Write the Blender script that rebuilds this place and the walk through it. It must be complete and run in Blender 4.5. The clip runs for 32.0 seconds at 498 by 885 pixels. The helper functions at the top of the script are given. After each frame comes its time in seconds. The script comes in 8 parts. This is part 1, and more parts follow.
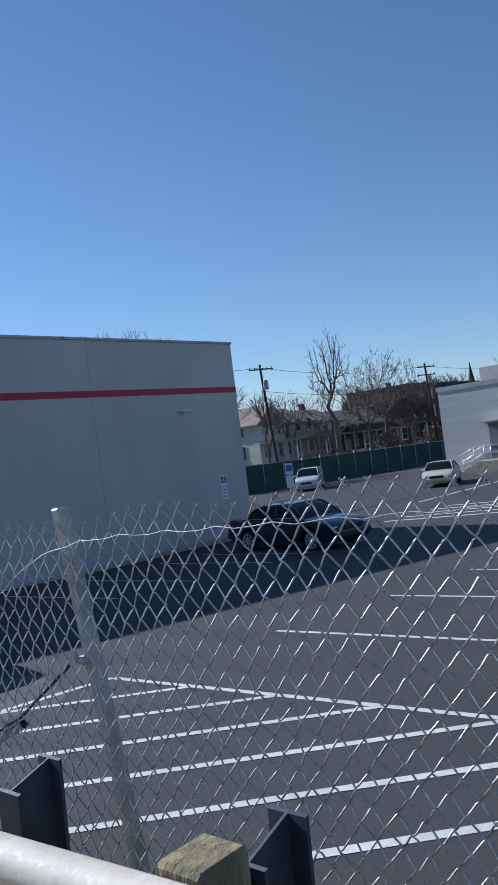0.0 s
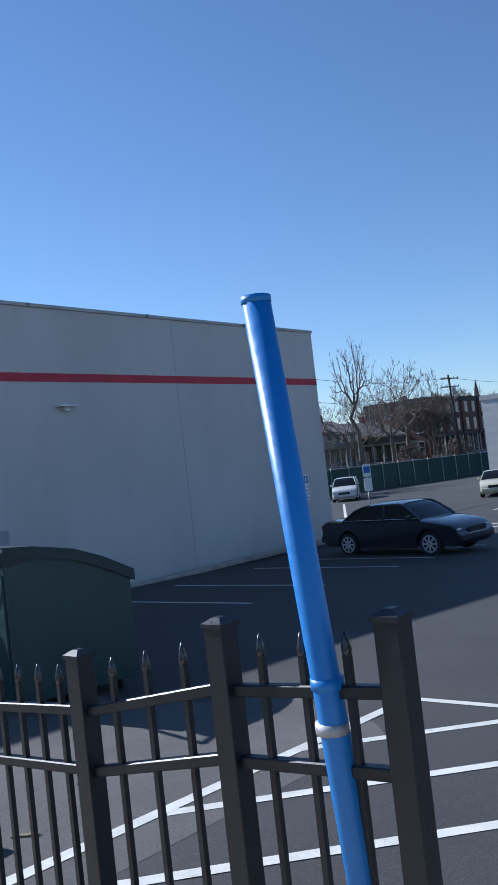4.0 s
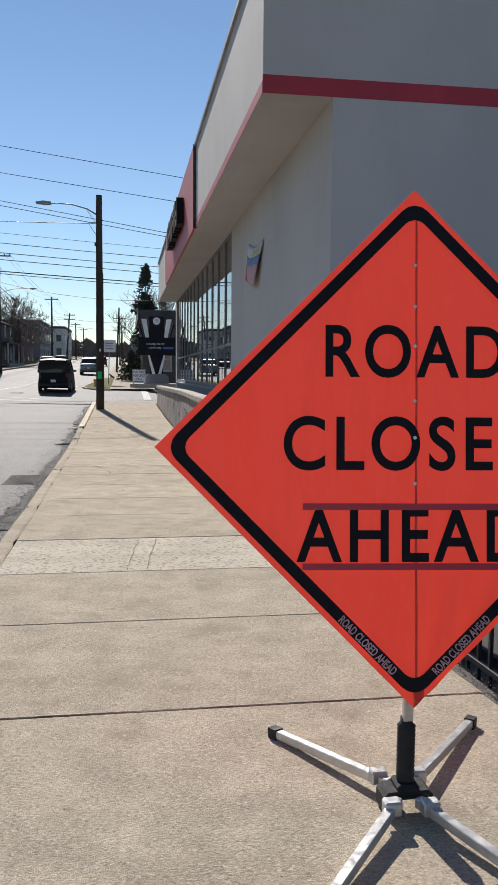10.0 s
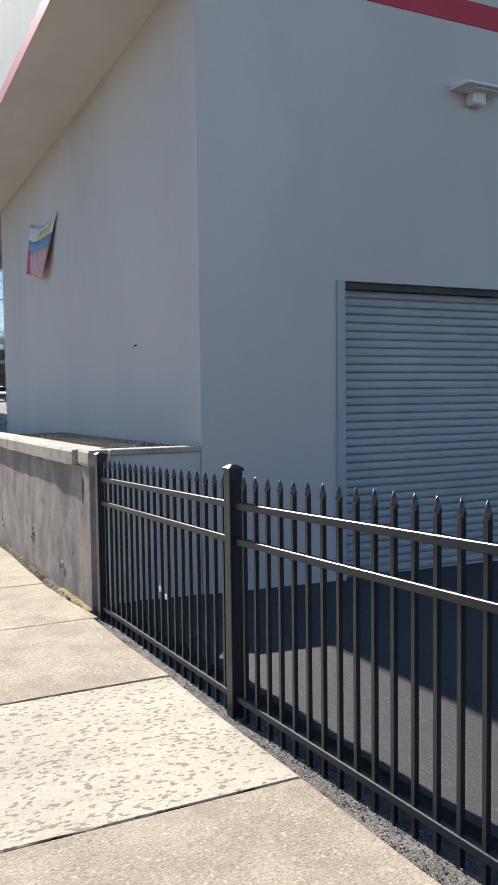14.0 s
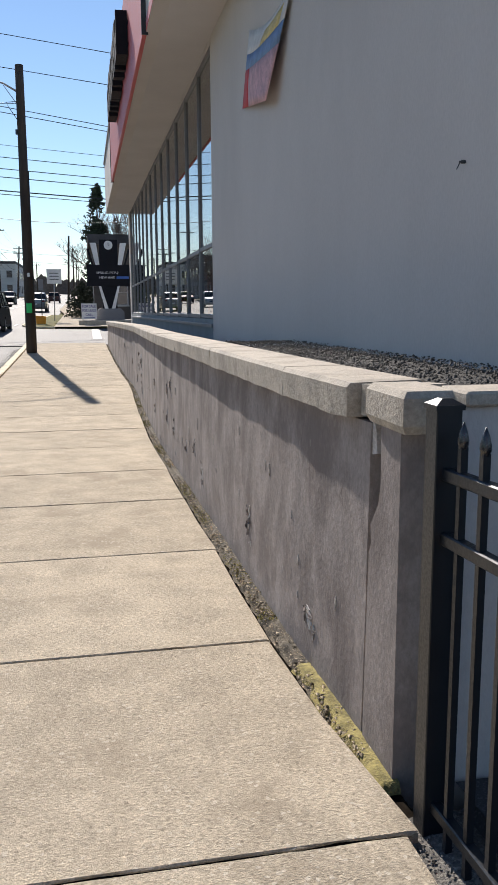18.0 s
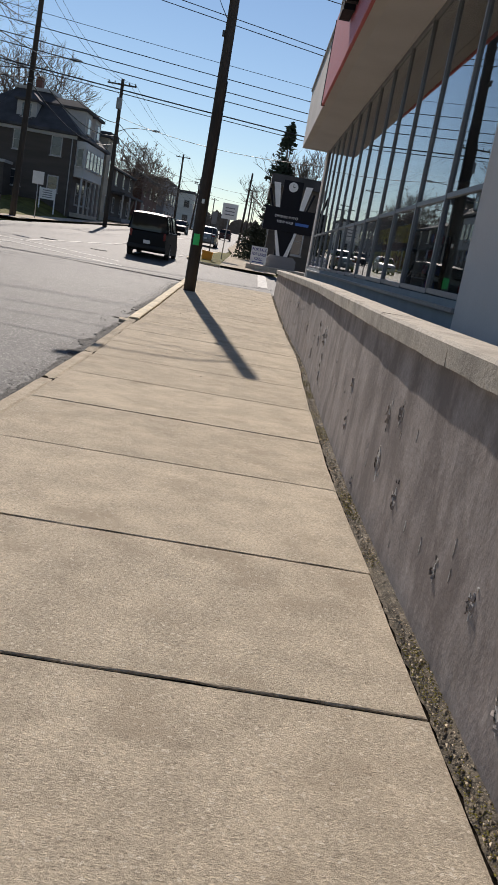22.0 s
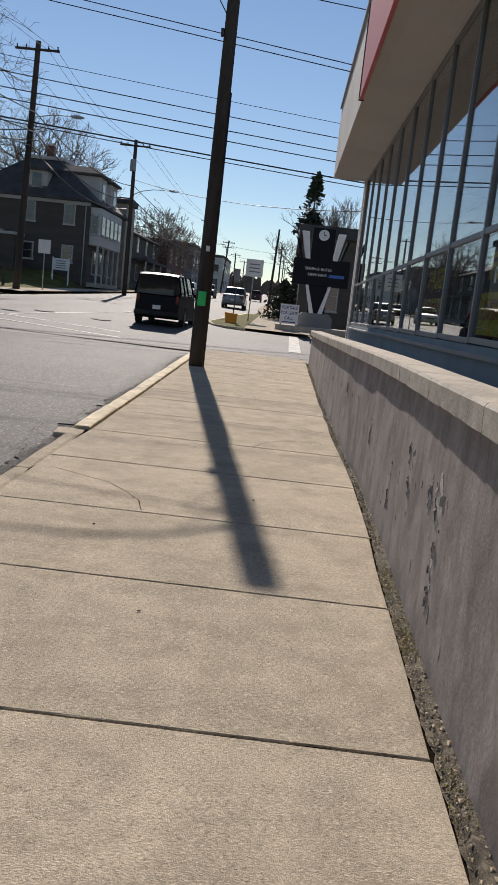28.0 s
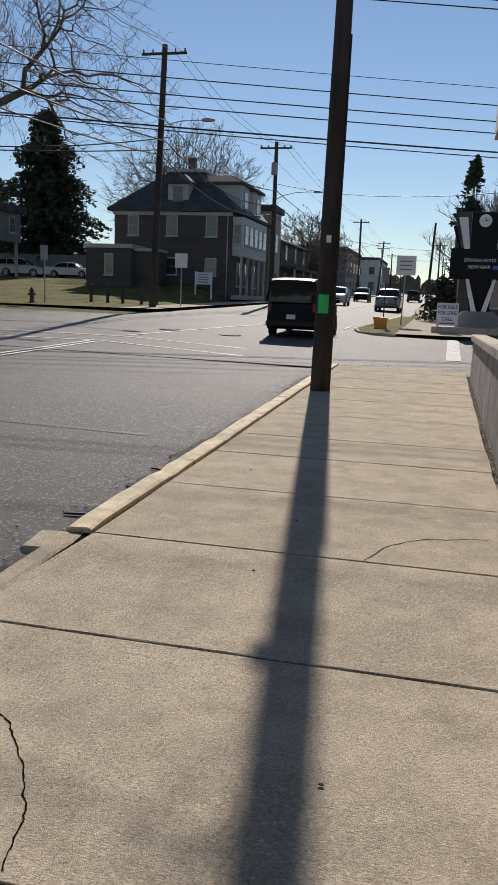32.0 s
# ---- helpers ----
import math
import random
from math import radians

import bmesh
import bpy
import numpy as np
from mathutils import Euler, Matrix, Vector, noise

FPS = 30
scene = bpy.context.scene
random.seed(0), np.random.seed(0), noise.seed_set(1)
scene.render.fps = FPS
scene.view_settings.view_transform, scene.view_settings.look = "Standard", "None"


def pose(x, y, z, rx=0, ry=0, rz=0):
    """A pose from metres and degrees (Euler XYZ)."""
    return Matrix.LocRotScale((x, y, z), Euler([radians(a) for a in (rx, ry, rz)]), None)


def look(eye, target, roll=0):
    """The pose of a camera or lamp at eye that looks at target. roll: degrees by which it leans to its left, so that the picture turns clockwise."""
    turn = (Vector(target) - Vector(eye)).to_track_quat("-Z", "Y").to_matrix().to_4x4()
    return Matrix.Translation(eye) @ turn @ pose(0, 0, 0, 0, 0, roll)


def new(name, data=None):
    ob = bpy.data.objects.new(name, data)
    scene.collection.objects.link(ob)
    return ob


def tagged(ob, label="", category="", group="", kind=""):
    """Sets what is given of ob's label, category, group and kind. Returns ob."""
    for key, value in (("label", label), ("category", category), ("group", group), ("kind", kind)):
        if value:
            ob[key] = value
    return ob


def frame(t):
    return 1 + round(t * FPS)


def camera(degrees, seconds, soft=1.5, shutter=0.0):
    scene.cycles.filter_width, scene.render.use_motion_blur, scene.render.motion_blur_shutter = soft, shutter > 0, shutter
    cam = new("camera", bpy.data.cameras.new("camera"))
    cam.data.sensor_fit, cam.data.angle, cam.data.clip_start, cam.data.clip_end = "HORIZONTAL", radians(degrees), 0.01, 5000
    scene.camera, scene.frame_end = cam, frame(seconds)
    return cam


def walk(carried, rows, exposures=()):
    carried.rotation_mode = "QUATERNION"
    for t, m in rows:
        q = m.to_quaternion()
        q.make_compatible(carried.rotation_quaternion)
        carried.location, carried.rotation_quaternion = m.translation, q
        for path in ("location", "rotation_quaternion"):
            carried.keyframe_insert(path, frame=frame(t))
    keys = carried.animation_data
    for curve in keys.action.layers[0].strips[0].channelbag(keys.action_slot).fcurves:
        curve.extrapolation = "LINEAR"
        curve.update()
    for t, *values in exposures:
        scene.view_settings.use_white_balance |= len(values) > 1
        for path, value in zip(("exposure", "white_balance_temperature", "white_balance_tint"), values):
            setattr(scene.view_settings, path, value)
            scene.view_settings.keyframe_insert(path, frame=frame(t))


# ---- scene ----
cam = camera(34.4, 32.0)
PATH = [
    (0, (0.842, -5.203, 2.451), (2.343, -3.882, 2.481), -7.2),
    (0.5, (0.82, -4.684, 2.398), (2.319, -3.36, 2.436), -7.4),
    (1, (0.747, -4.104, 2.356), (2.25, -2.785, 2.4), -7.1),
    (1.5, (0.795, -3.636, 2.358), (2.303, -2.323, 2.402), -6.7),
    (2, (0.706, -3.118, 2.322), (2.214, -1.804, 2.358), -6.4),
    (2.5, (0.709, -2.605, 2.283), (2.228, -1.305, 2.318), -6.1),
    (3, (0.682, -2.129, 2.267), (2.201, -0.828, 2.304), -5.9),
    (3.5, (0.634, -1.64, 2.219), (2.163, -0.352, 2.279), -6.2),
    (5.5, (0.615, 0.478, 1.919), (2.081, 1.836, 2.001), -7.6),
    (6, (0.618, 0.981, 1.872), (2.149, 2.267, 1.913), -6.6),
    (6.5, (0.559, 1.549, 1.846), (1.947, 2.989, 1.849), -6.5),
    (7, (0.411, 2.108, 1.796), (1.67, 3.662, 1.796), -7.5),
    (7.5, (0.401, 2.752, 1.759), (1.54, 4.395, 1.767), -6.6),
    (8, (0.319, 3.4, 1.702), (1.322, 5.13, 1.701), -5.6),
    (8.5, (0.343, 3.888, 1.643), (1.169, 5.709, 1.614), -4.5),
    (9, (0.288, 4.378, 1.61), (0.834, 6.301, 1.528), -2.7),
    (9.5, (0.294, 4.841, 1.576), (0.714, 6.793, 1.456), -0.7),
    (10, (0.248, 5.387, 1.582), (0.549, 7.355, 1.397), 0.5),
    (10.5, (0.189, 5.809, 1.555), (0.428, 7.783, 1.34), 0.3),
    (11, (0.209, 6.266, 1.546), (0.44, 8.242, 1.34), 0.2),
    (11.5, (0.139, 6.75, 1.527), (0.439, 8.72, 1.352), 0.6),
    (12, (0.175, 7.257, 1.513), (0.562, 9.214, 1.378), 0.9),
    (12.5, (0.092, 7.734, 1.498), (0.606, 9.663, 1.377), 1.4),
    (13, (0.16, 8.207, 1.462), (0.829, 10.089, 1.357), 1.0),
    (13.5, (0.212, 8.737, 1.465), (1.017, 10.566, 1.359), 0.3),
    (15.5, (0.511, 10.708, 1.405), (1.426, 12.481, 1.273), -1.4),
    (16, (0.592, 11.23, 1.36), (1.454, 13.03, 1.241), -1.0),
    (16.5, (0.725, 11.751, 1.327), (1.508, 13.589, 1.236), -1.3),
    (17, (0.785, 12.219, 1.339), (1.355, 14.134, 1.265), -3.2),
    (17.5, (0.895, 12.698, 1.304), (1.388, 14.627, 1.12), -2.5),
    (18, (0.961, 13.2, 1.294), (1.346, 15.133, 0.955), -0.3),
    (18.5, (0.935, 13.693, 1.309), (1.192, 15.629, 0.877), 0.4),
    (19, (0.92, 14.245, 1.253), (1.095, 16.191, 0.827), 2.9),
    (19.5, (0.914, 14.732, 1.209), (1.02, 16.692, 0.829), 1.9),
    (20, (0.943, 15.213, 1.201), (1.002, 17.181, 0.849), 2.2),
    (20.5, (0.85, 15.603, 1.228), (0.903, 17.568, 0.862), 5.0),
    (21, (0.849, 16.082, 1.233), (0.915, 18.036, 0.814), 8.0),
    (21.5, (0.823, 16.593, 1.238), (0.892, 18.538, 0.777), 9.8),
    (22, (0.789, 17.153, 1.233), (0.859, 19.097, 0.769), 10.1),
    (22.5, (0.776, 17.712, 1.235), (0.847, 19.665, 0.811), 8.9),
    (23, (0.751, 18.265, 1.234), (0.858, 20.236, 0.909), 7.9),
    (23.5, (0.786, 18.776, 1.262), (0.913, 20.753, 0.988), 7.7),
    (24, (0.733, 19.307, 1.215), (0.871, 21.286, 0.965), 8.6),
    (24.5, (0.766, 19.802, 1.219), (0.891, 21.783, 0.969), 9.0),
    (25, (0.753, 20.313, 1.198), (0.853, 22.294, 0.942), 8.7),
    (25.5, (0.735, 20.826, 1.186), (0.81, 22.806, 0.917), 8.1),
    (26, (0.746, 21.352, 1.189), (0.77, 23.332, 0.91), 7.2),
    (26.5, (0.744, 21.909, 1.199), (0.703, 23.89, 0.929), 5.0),
    (28.5, (1.047, 23.865, 1.192), (0.999, 25.833, 0.842), 6.8),
    (29, (1.02, 24.384, 1.184), (1.008, 26.354, 0.839), 8.0),
    (29.5, (1.087, 24.877, 1.197), (1.063, 26.845, 0.843), 8.0),
    (30, (1.126, 25.369, 1.226), (1.082, 27.337, 0.874), 6.3),
    (30.5, (1.165, 25.85, 1.243), (1.053, 27.82, 0.917), 5.1),
    (31, (1.2, 26.442, 1.253), (0.94, 28.402, 0.951), 3.35),
    (31.5, (1.226, 27.026, 1.226), (0.811, 28.959, 0.92), 2.5),
    (32, (1.213, 27.505, 1.23), (0.755, 29.42, 0.88), 2.1),
]
EXPOSURES = [(0, 0.11, 5450, 12), (2, 0.14, 5450, 12), (3.5, 0.31, 5400, 12), (5.5, 0.56, 5400, 12), (6, 0.54, 5450, 12), (7, 0.67, 5700, 13), (8, 0.8, 5800, 12), (9, 0.42, 6250, 12), (10, 0.18, 6400, 12), (11, 0.06, 6500, 12), (12, 0.25, 6400, 12), (13, 0.62, 6400, 12), (15.5, 1.17, 6150, 10), (16, 1.12, 6150, 10), (17, 0.67, 6300, 12), (18, 0.52, 6500, 13), (19.5, 0.1, 6700, 14), (23, 0.07, 6700, 14), (26.5, 0.05, 6700, 14), (29, 0.02, 6700, 14), (32, -0.02, 6650, 14)]
walk(cam, [(t, look(eye, at, roll)) for t, eye, at, roll in PATH], EXPOSURES)


# ---- world, sun, white balance ----
SUN_EL, SUN_AZ = radians(33.5), radians(7.7)          # height, and turn to the left of +y
world = bpy.data.worlds.new("sky")
scene.world = world
world.use_nodes = True
wn = world.node_tree
wn.nodes.clear()
sky = wn.nodes.new("ShaderNodeTexSky")
sky.sky_type, sky.sun_disc = "NISHITA", False
sky.sun_elevation, sky.sun_rotation = SUN_EL, -SUN_AZ
sky.air_density, sky.dust_density, sky.ozone_density = 1.0, 0.0, 3.0
bg = wn.nodes.new("ShaderNodeBackground")
bg.inputs["Strength"].default_value = 0.088
wout = wn.nodes.new("ShaderNodeOutputWorld")
wn.links.new(sky.outputs[0], bg.inputs[0])
wn.links.new(bg.outputs[0], wout.inputs[0])
sun_data = bpy.data.lights.new("sun", "SUN")
sun_data.energy, sun_data.angle, sun_data.color = 5.0, radians(0.53), (1.0, 0.94, 0.85)
sun = new("sun", sun_data)
sun_way = Vector((math.sin(SUN_AZ) * math.cos(SUN_EL), -math.cos(SUN_AZ) * math.cos(SUN_EL), -math.sin(SUN_EL)))
sun.matrix_world = Matrix.Translation((0, 30, 60)) @ sun_way.to_track_quat("-Z", "Y").to_matrix().to_4x4()


# ---- materials ----
def mat(name, col, rough=0.7, metal=0.0, var=0.18, scale=1.2, fine=40.0, bump=0.15, depth=0.004, stain=None, stain_at=0.62,
        stain_scale=0.7, rand=0.0, stretch=(1, 1, 1), speck=None, speck_scale=160.0, speck_at=0.66, coat=0.0, spec=0.5,
        grain=None, pit=None, island=0.0):
    """A surface with large and small variation, fine relief, stains with a shape of their own and specks of grit."""
    m = bpy.data.materials.new(name)
    m.use_nodes = True
    nt = m.node_tree
    N, L = nt.nodes, nt.links
    b = N["Principled BSDF"]
    geo = N.new("ShaderNodeNewGeometry")
    mp = N.new("ShaderNodeMapping")
    mp.inputs["Scale"].default_value = stretch
    L.new(geo.outputs["Position"], mp.inputs[0])

    def noise_at(sc, detail=4.0, rg=0.6):
        n = N.new("ShaderNodeTexNoise")
        n.inputs["Scale"].default_value, n.inputs["Detail"].default_value, n.inputs["Roughness"].default_value = sc, detail, rg
        L.new(mp.outputs[0], n.inputs["Vector"])
        return n.outputs["Fac"]

    def ramp(src, lo, hi, a=0.35, z=0.65):
        r = N.new("ShaderNodeMapRange")
        r.inputs[1].default_value, r.inputs[2].default_value, r.inputs[3].default_value, r.inputs[4].default_value = a, z, lo, hi
        L.new(src, r.inputs[0])
        return r.outputs[0]

    def times(a, c):
        q = N.new("ShaderNodeMath")
        q.operation = "MULTIPLY"
        L.new(a, q.inputs[0])
        L.new(c, q.inputs[1])
        return q.outputs[0]

    big, small = noise_at(scale, 5.0), noise_at(fine, 3.0, 0.7)
    k = times(ramp(big, 1 - var, 1 + var), ramp(small, 1 - var * 0.7, 1 + var * 0.7))
    if rand:
        oi = N.new("ShaderNodeObjectInfo")
        k = times(k, ramp(oi.outputs["Random"], 1 - rand, 1 + rand, 0.0, 1.0))
    if island:
        k = times(k, ramp(geo.outputs["Random Per Island"], 1 - island, 1 + island, 0.0, 1.0))
    if grain:
        mp2 = N.new("ShaderNodeMapping")
        mp2.inputs["Scale"].default_value = grain[1]
        L.new(geo.outputs["Position"], mp2.inputs[0])
        gn = N.new("ShaderNodeTexNoise")
        gn.inputs["Scale"].default_value, gn.inputs["Detail"].default_value, gn.inputs["Roughness"].default_value = grain[0], 6.0, 0.75
        L.new(mp2.outputs[0], gn.inputs["Vector"])
        k = times(k, ramp(gn.outputs["Fac"], 1 - grain[2], 1 + grain[2], 0.3, 0.7))
        add = N.new("ShaderNodeMath")
        add.operation = "ADD"
        L.new(small, add.inputs[0])
        L.new(gn.outputs["Fac"], add.inputs[1])
        small = add.outputs[0]
    mul = N.new("ShaderNodeVectorMath")
    mul.operation = "SCALE"
    mul.inputs[0].default_value = col[:3]
    L.new(k, mul.inputs["Scale"])
    out = mul.outputs[0]

    def over(src, colour, fac):
        mx = N.new("ShaderNodeMix")
        mx.data_type = "RGBA"
        L.new(fac, mx.inputs[0])
        L.new(src, mx.inputs[6])
        mx.inputs[7].default_value = (*colour, 1)
        return mx.outputs[2]

    if stain:
        out = over(out, stain, ramp(noise_at(stain_scale, 8.0, 0.65), 0.0, 0.75, stain_at, stain_at + 0.14))
    if speck:
        v = N.new("ShaderNodeTexVoronoi")
        v.inputs["Scale"].default_value = speck_scale
        L.new(mp.outputs[0], v.inputs["Vector"])
        sep = N.new("ShaderNodeSeparateColor")
        L.new(v.outputs["Color"], sep.inputs[0])
        out = over(out, speck, ramp(sep.outputs[0], 0.0, 0.7, speck_at, speck_at + 0.05))
    L.new(out, b.inputs["Base Color"])
    L.new(ramp(small, max(rough - 0.1, 0.02), min(rough + 0.1, 1.0)), b.inputs["Roughness"])
    b.inputs["Metallic"].default_value = metal
    b.inputs["Specular IOR Level"].default_value = spec
    if coat:
        b.inputs["Coat Weight"].default_value = coat
        b.inputs["Coat Roughness"].default_value = 0.05
    if pit:
        v2 = N.new("ShaderNodeTexVoronoi")
        v2.inputs["Scale"].default_value = pit[1]
        L.new(mp.outputs[0], v2.inputs["Vector"])
        sep2 = N.new("ShaderNodeSeparateColor")
        L.new(v2.outputs["Color"], sep2.inputs[0])
        L.new(over(out, pit[0], ramp(sep2.outputs[1], 0.0, 0.65, pit[2], pit[2] + 0.06)), b.inputs["Base Color"])
    if bump:
        bp = N.new("ShaderNodeBump")
        bp.inputs["Strength"].default_value, bp.inputs["Distance"].default_value = bump, depth
        L.new(small, bp.inputs["Height"])
        L.new(bp.outputs[0], b.inputs["Normal"])
    return m


def let_through(m, colour, share):
    """Thin cloth or vinyl that also glows with the light behind it."""
    N, L = m.node_tree.nodes, m.node_tree.links
    tl, mx = N.new("ShaderNodeBsdfTranslucent"), N.new("ShaderNodeMixShader")
    tl.inputs[0].default_value = (*colour, 1)
    mx.inputs[0].default_value = share
    L.new(N["Principled BSDF"].outputs[0], mx.inputs[1])
    L.new(tl.outputs[0], mx.inputs[2])
    L.new(mx.outputs[0], N["Material Output"].inputs[0])
    return m


def glass_mat(name, tint, rough=0.02, clear=0.6, gloss=4.8):
    """A pane: part clear, part mirror by its angle."""
    m = bpy.data.materials.new(name)
    m.use_nodes = True
    N, L = m.node_tree.nodes, m.node_tree.links
    N.remove(N["Principled BSDF"])
    tr, gl, lw, pw, mx = (N.new("ShaderNode" + k) for k in ("BsdfTransparent", "BsdfGlossy", "LayerWeight", "Math", "MixShader"))
    tr.inputs[0].default_value = (*[c * clear for c in tint], 1)
    gl.inputs["Roughness"].default_value = rough
    pw.operation = "POWER"
    pw.inputs[1].default_value = gloss
    L.new(lw.outputs["Facing"], pw.inputs[0])
    L.new(pw.outputs[0], mx.inputs[0])
    L.new(tr.outputs[0], mx.inputs[1])
    L.new(gl.outputs[0], mx.inputs[2])
    L.new(mx.outputs[0], N["Material Output"].inputs[0])
    return m


CONCRETE = mat("pavement_concrete", (0.479, 0.405, 0.304), 0.92, var=0.14, scale=3.2, fine=170, bump=1.0, depth=0.005, rand=0.06, stain=(0.36, 0.295, 0.215), stain_at=0.53,
               stain_scale=2.3, speck=(0.66, 0.59, 0.48), speck_scale=85, speck_at=0.94, grain=(105, (0.6, 1.1, 1), 0.48), pit=((0.18, 0.145, 0.105), 110, 0.95), spec=0.3)
CONCRETE_PALE = mat("pale_pitted_concrete", (0.50, 0.44, 0.34), 0.85, var=0.12, scale=1.5, fine=60, bump=0.4, depth=0.005,
                    stain=(0.25, 0.20, 0.14), stain_at=0.62, stain_scale=11.0, stretch=(1, 1.6, 1), grain=(110, (0.8, 1.1, 1), 0.3), pit=((0.15, 0.12, 0.085), 40, 0.80))
CURB = mat("worn_curb_stone", (0.60, 0.50, 0.33), 0.85, var=0.25, scale=3, fine=50, bump=0.5, depth=0.006, stain=(0.26, 0.20, 0.13), stain_at=0.55, stain_scale=4)
WALLCON = mat("old_grey_render", (0.295, 0.255, 0.233), 0.92, var=0.17, scale=3.4, fine=60, bump=0.45, depth=0.005,
              stain=(0.175, 0.145, 0.132), stain_at=0.46, stain_scale=2.6, stretch=(1, 1.0, 0.62), grain=(7, (1, 1, 0.75), 0.12), speck=(0.36, 0.32, 0.29), speck_scale=60, speck_at=0.97, spec=0.2)
CAPCON = mat("concrete_coping", (0.40, 0.35, 0.285), 0.88, var=0.26, scale=3.0, fine=60, bump=0.7, depth=0.006, stain=(0.19, 0.16, 0.13), stain_at=0.55, stain_scale=3)
PEEL = mat("bare_flaked_render", (0.43, 0.40, 0.37), 0.95, var=0.3, scale=6, fine=80, bump=0.6, depth=0.006)
ASPHALT = mat("road_asphalt", (0.066, 0.062, 0.059), 0.66, var=0.16, scale=0.3, fine=110, bump=1.0, depth=0.008, stain=(0.05, 0.047, 0.045),
              stain_at=0.55, stain_scale=0.4, speck=(0.24, 0.23, 0.215), speck_scale=48, speck_at=0.86, grain=(42, (1, 1, 1), 0.5))
GUTTER = mat("broken_gutter_asphalt", (0.062, 0.058, 0.054), 0.72, var=0.35, scale=7, fine=90, bump=1.0, depth=0.012, stain=(0.15, 0.14, 0.13), stain_at=0.5,
             stain_scale=5, speck=(0.2, 0.19, 0.17), speck_scale=60, speck_at=0.9, grain=(60, (1, 1, 1), 0.4), spec=0.2)
LOTASPH = mat("lot_asphalt", (0.043, 0.041, 0.041), 0.85, var=0.14, scale=0.5, fine=120, bump=0.5, depth=0.006, stain=(0.042, 0.04, 0.042),
              stain_at=0.57, stain_scale=0.5, speck=(0.085, 0.083, 0.08), speck_scale=150, speck_at=0.84)
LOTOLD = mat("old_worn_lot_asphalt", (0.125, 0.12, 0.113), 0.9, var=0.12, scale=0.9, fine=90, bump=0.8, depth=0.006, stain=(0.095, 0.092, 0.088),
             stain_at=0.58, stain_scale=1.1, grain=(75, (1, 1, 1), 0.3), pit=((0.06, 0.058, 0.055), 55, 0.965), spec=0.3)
TARSEAM = mat("tar_seam", (0.025, 0.024, 0.024), 0.6, var=0.2, bump=0.2)
LINEWHITE = mat("road_marking_paint", (0.62, 0.61, 0.55), 0.7, var=0.12, scale=3, fine=60, bump=0.2, stain=(0.28, 0.27, 0.26), stain_at=0.62, stain_scale=7)
LINEWORN = mat("worn_road_marking", (0.34, 0.33, 0.31), 0.75, var=0.2, scale=3, fine=60, bump=0.2, stain=(0.12, 0.115, 0.11), stain_at=0.5, stain_scale=5)
DIRT = mat("dirt_strip", (0.165, 0.152, 0.135), 0.95, var=0.4, scale=9, fine=120, bump=0.9, depth=0.012, speck=(0.3, 0.28, 0.24), speck_scale=120, speck_at=0.75, pit=((0.08, 0.075, 0.07), 90, 0.75))
GAPDIRT = mat("gap_dirt", (0.115, 0.095, 0.068), 0.97, var=0.5, scale=9, fine=120, bump=0.9, depth=0.012, speck=(0.26, 0.22, 0.16), speck_scale=70, speck_at=0.85)
GRAVEL = mat("dark_gravel", (0.06, 0.056, 0.052), 0.9, var=0.4, scale=12, fine=80, bump=1.0, depth=0.03, speck=(0.13, 0.12, 0.11), speck_scale=45, speck_at=0.78)
MOSS = mat("moss", (0.26, 0.215, 0.075), 0.95, var=0.35, scale=18, fine=90, bump=0.8, depth=0.01)
GRASS = mat("winter_grass", (0.115, 0.108, 0.03), 0.95, spec=0.1, var=0.35, scale=0.8, fine=14, bump=0.8, depth=0.04, stain=(0.17, 0.145, 0.05), stain_at=0.5, stain_scale=0.5)
STUCCO = mat("grey_stucco", (0.55, 0.516, 0.49), 0.9, var=0.06, scale=0.5, fine=70, bump=0.4, depth=0.004, stain=(0.50, 0.468, 0.443), stain_at=0.56, stain_scale=0.45, stretch=(1, 1, 0.5))
# dark colour that paints the shade of crevices, no deep recess modelled
CLEFT = mat("painted_crevice_shade", (0.085, 0.072, 0.065), 0.95, var=0.3, bump=0.2)
SOFFIT = mat("tan_soffit", (0.54, 0.515, 0.505), 0.9, var=0.06, scale=0.6, fine=60, bump=0.25)
REDPAINT = mat("red_paint", (0.46, 0.042, 0.062), 0.75, var=0.1, scale=1.5, fine=60, bump=0.2)
REDPANEL = mat("red_panel", (0.55, 0.10, 0.10), 0.55, var=0.05, scale=1.5, fine=60, bump=0.05)
FLASH = mat("metal_flashing", (0.35, 0.34, 0.33), 0.5, metal=0.4, var=0.1)
SHUTTER = mat("shutter_steel", (0.36, 0.37, 0.38), 0.55, var=0.06, scale=1.5, bump=0.08)
DOORPAINT = mat("grey_door_paint", (0.50, 0.49, 0.48), 0.6, var=0.05, bump=0.06)
FRAMEAL = mat("window_aluminium", (0.22, 0.225, 0.24), 0.5, metal=0.5, var=0.08, bump=0.05)
SILLBLUE = mat("painted_sill_wall", (0.21, 0.245, 0.265), 0.85, var=0.1, fine=60, bump=0.3)
BLACKMETAL = mat("black_powder_coat", (0.005, 0.008, 0.013), 0.42, var=0.12, scale=5, fine=90, bump=0.06, spec=0.5)
TIPMETAL = mat("glossy_black_spear", (0.012, 0.013, 0.017), 0.3, var=0.12, scale=5, fine=90, bump=0.03, spec=0.8)
GALV = mat("galvanised_steel", (0.62, 0.63, 0.64), 0.36, metal=0.8, var=0.15, scale=4, fine=60, bump=0.12)
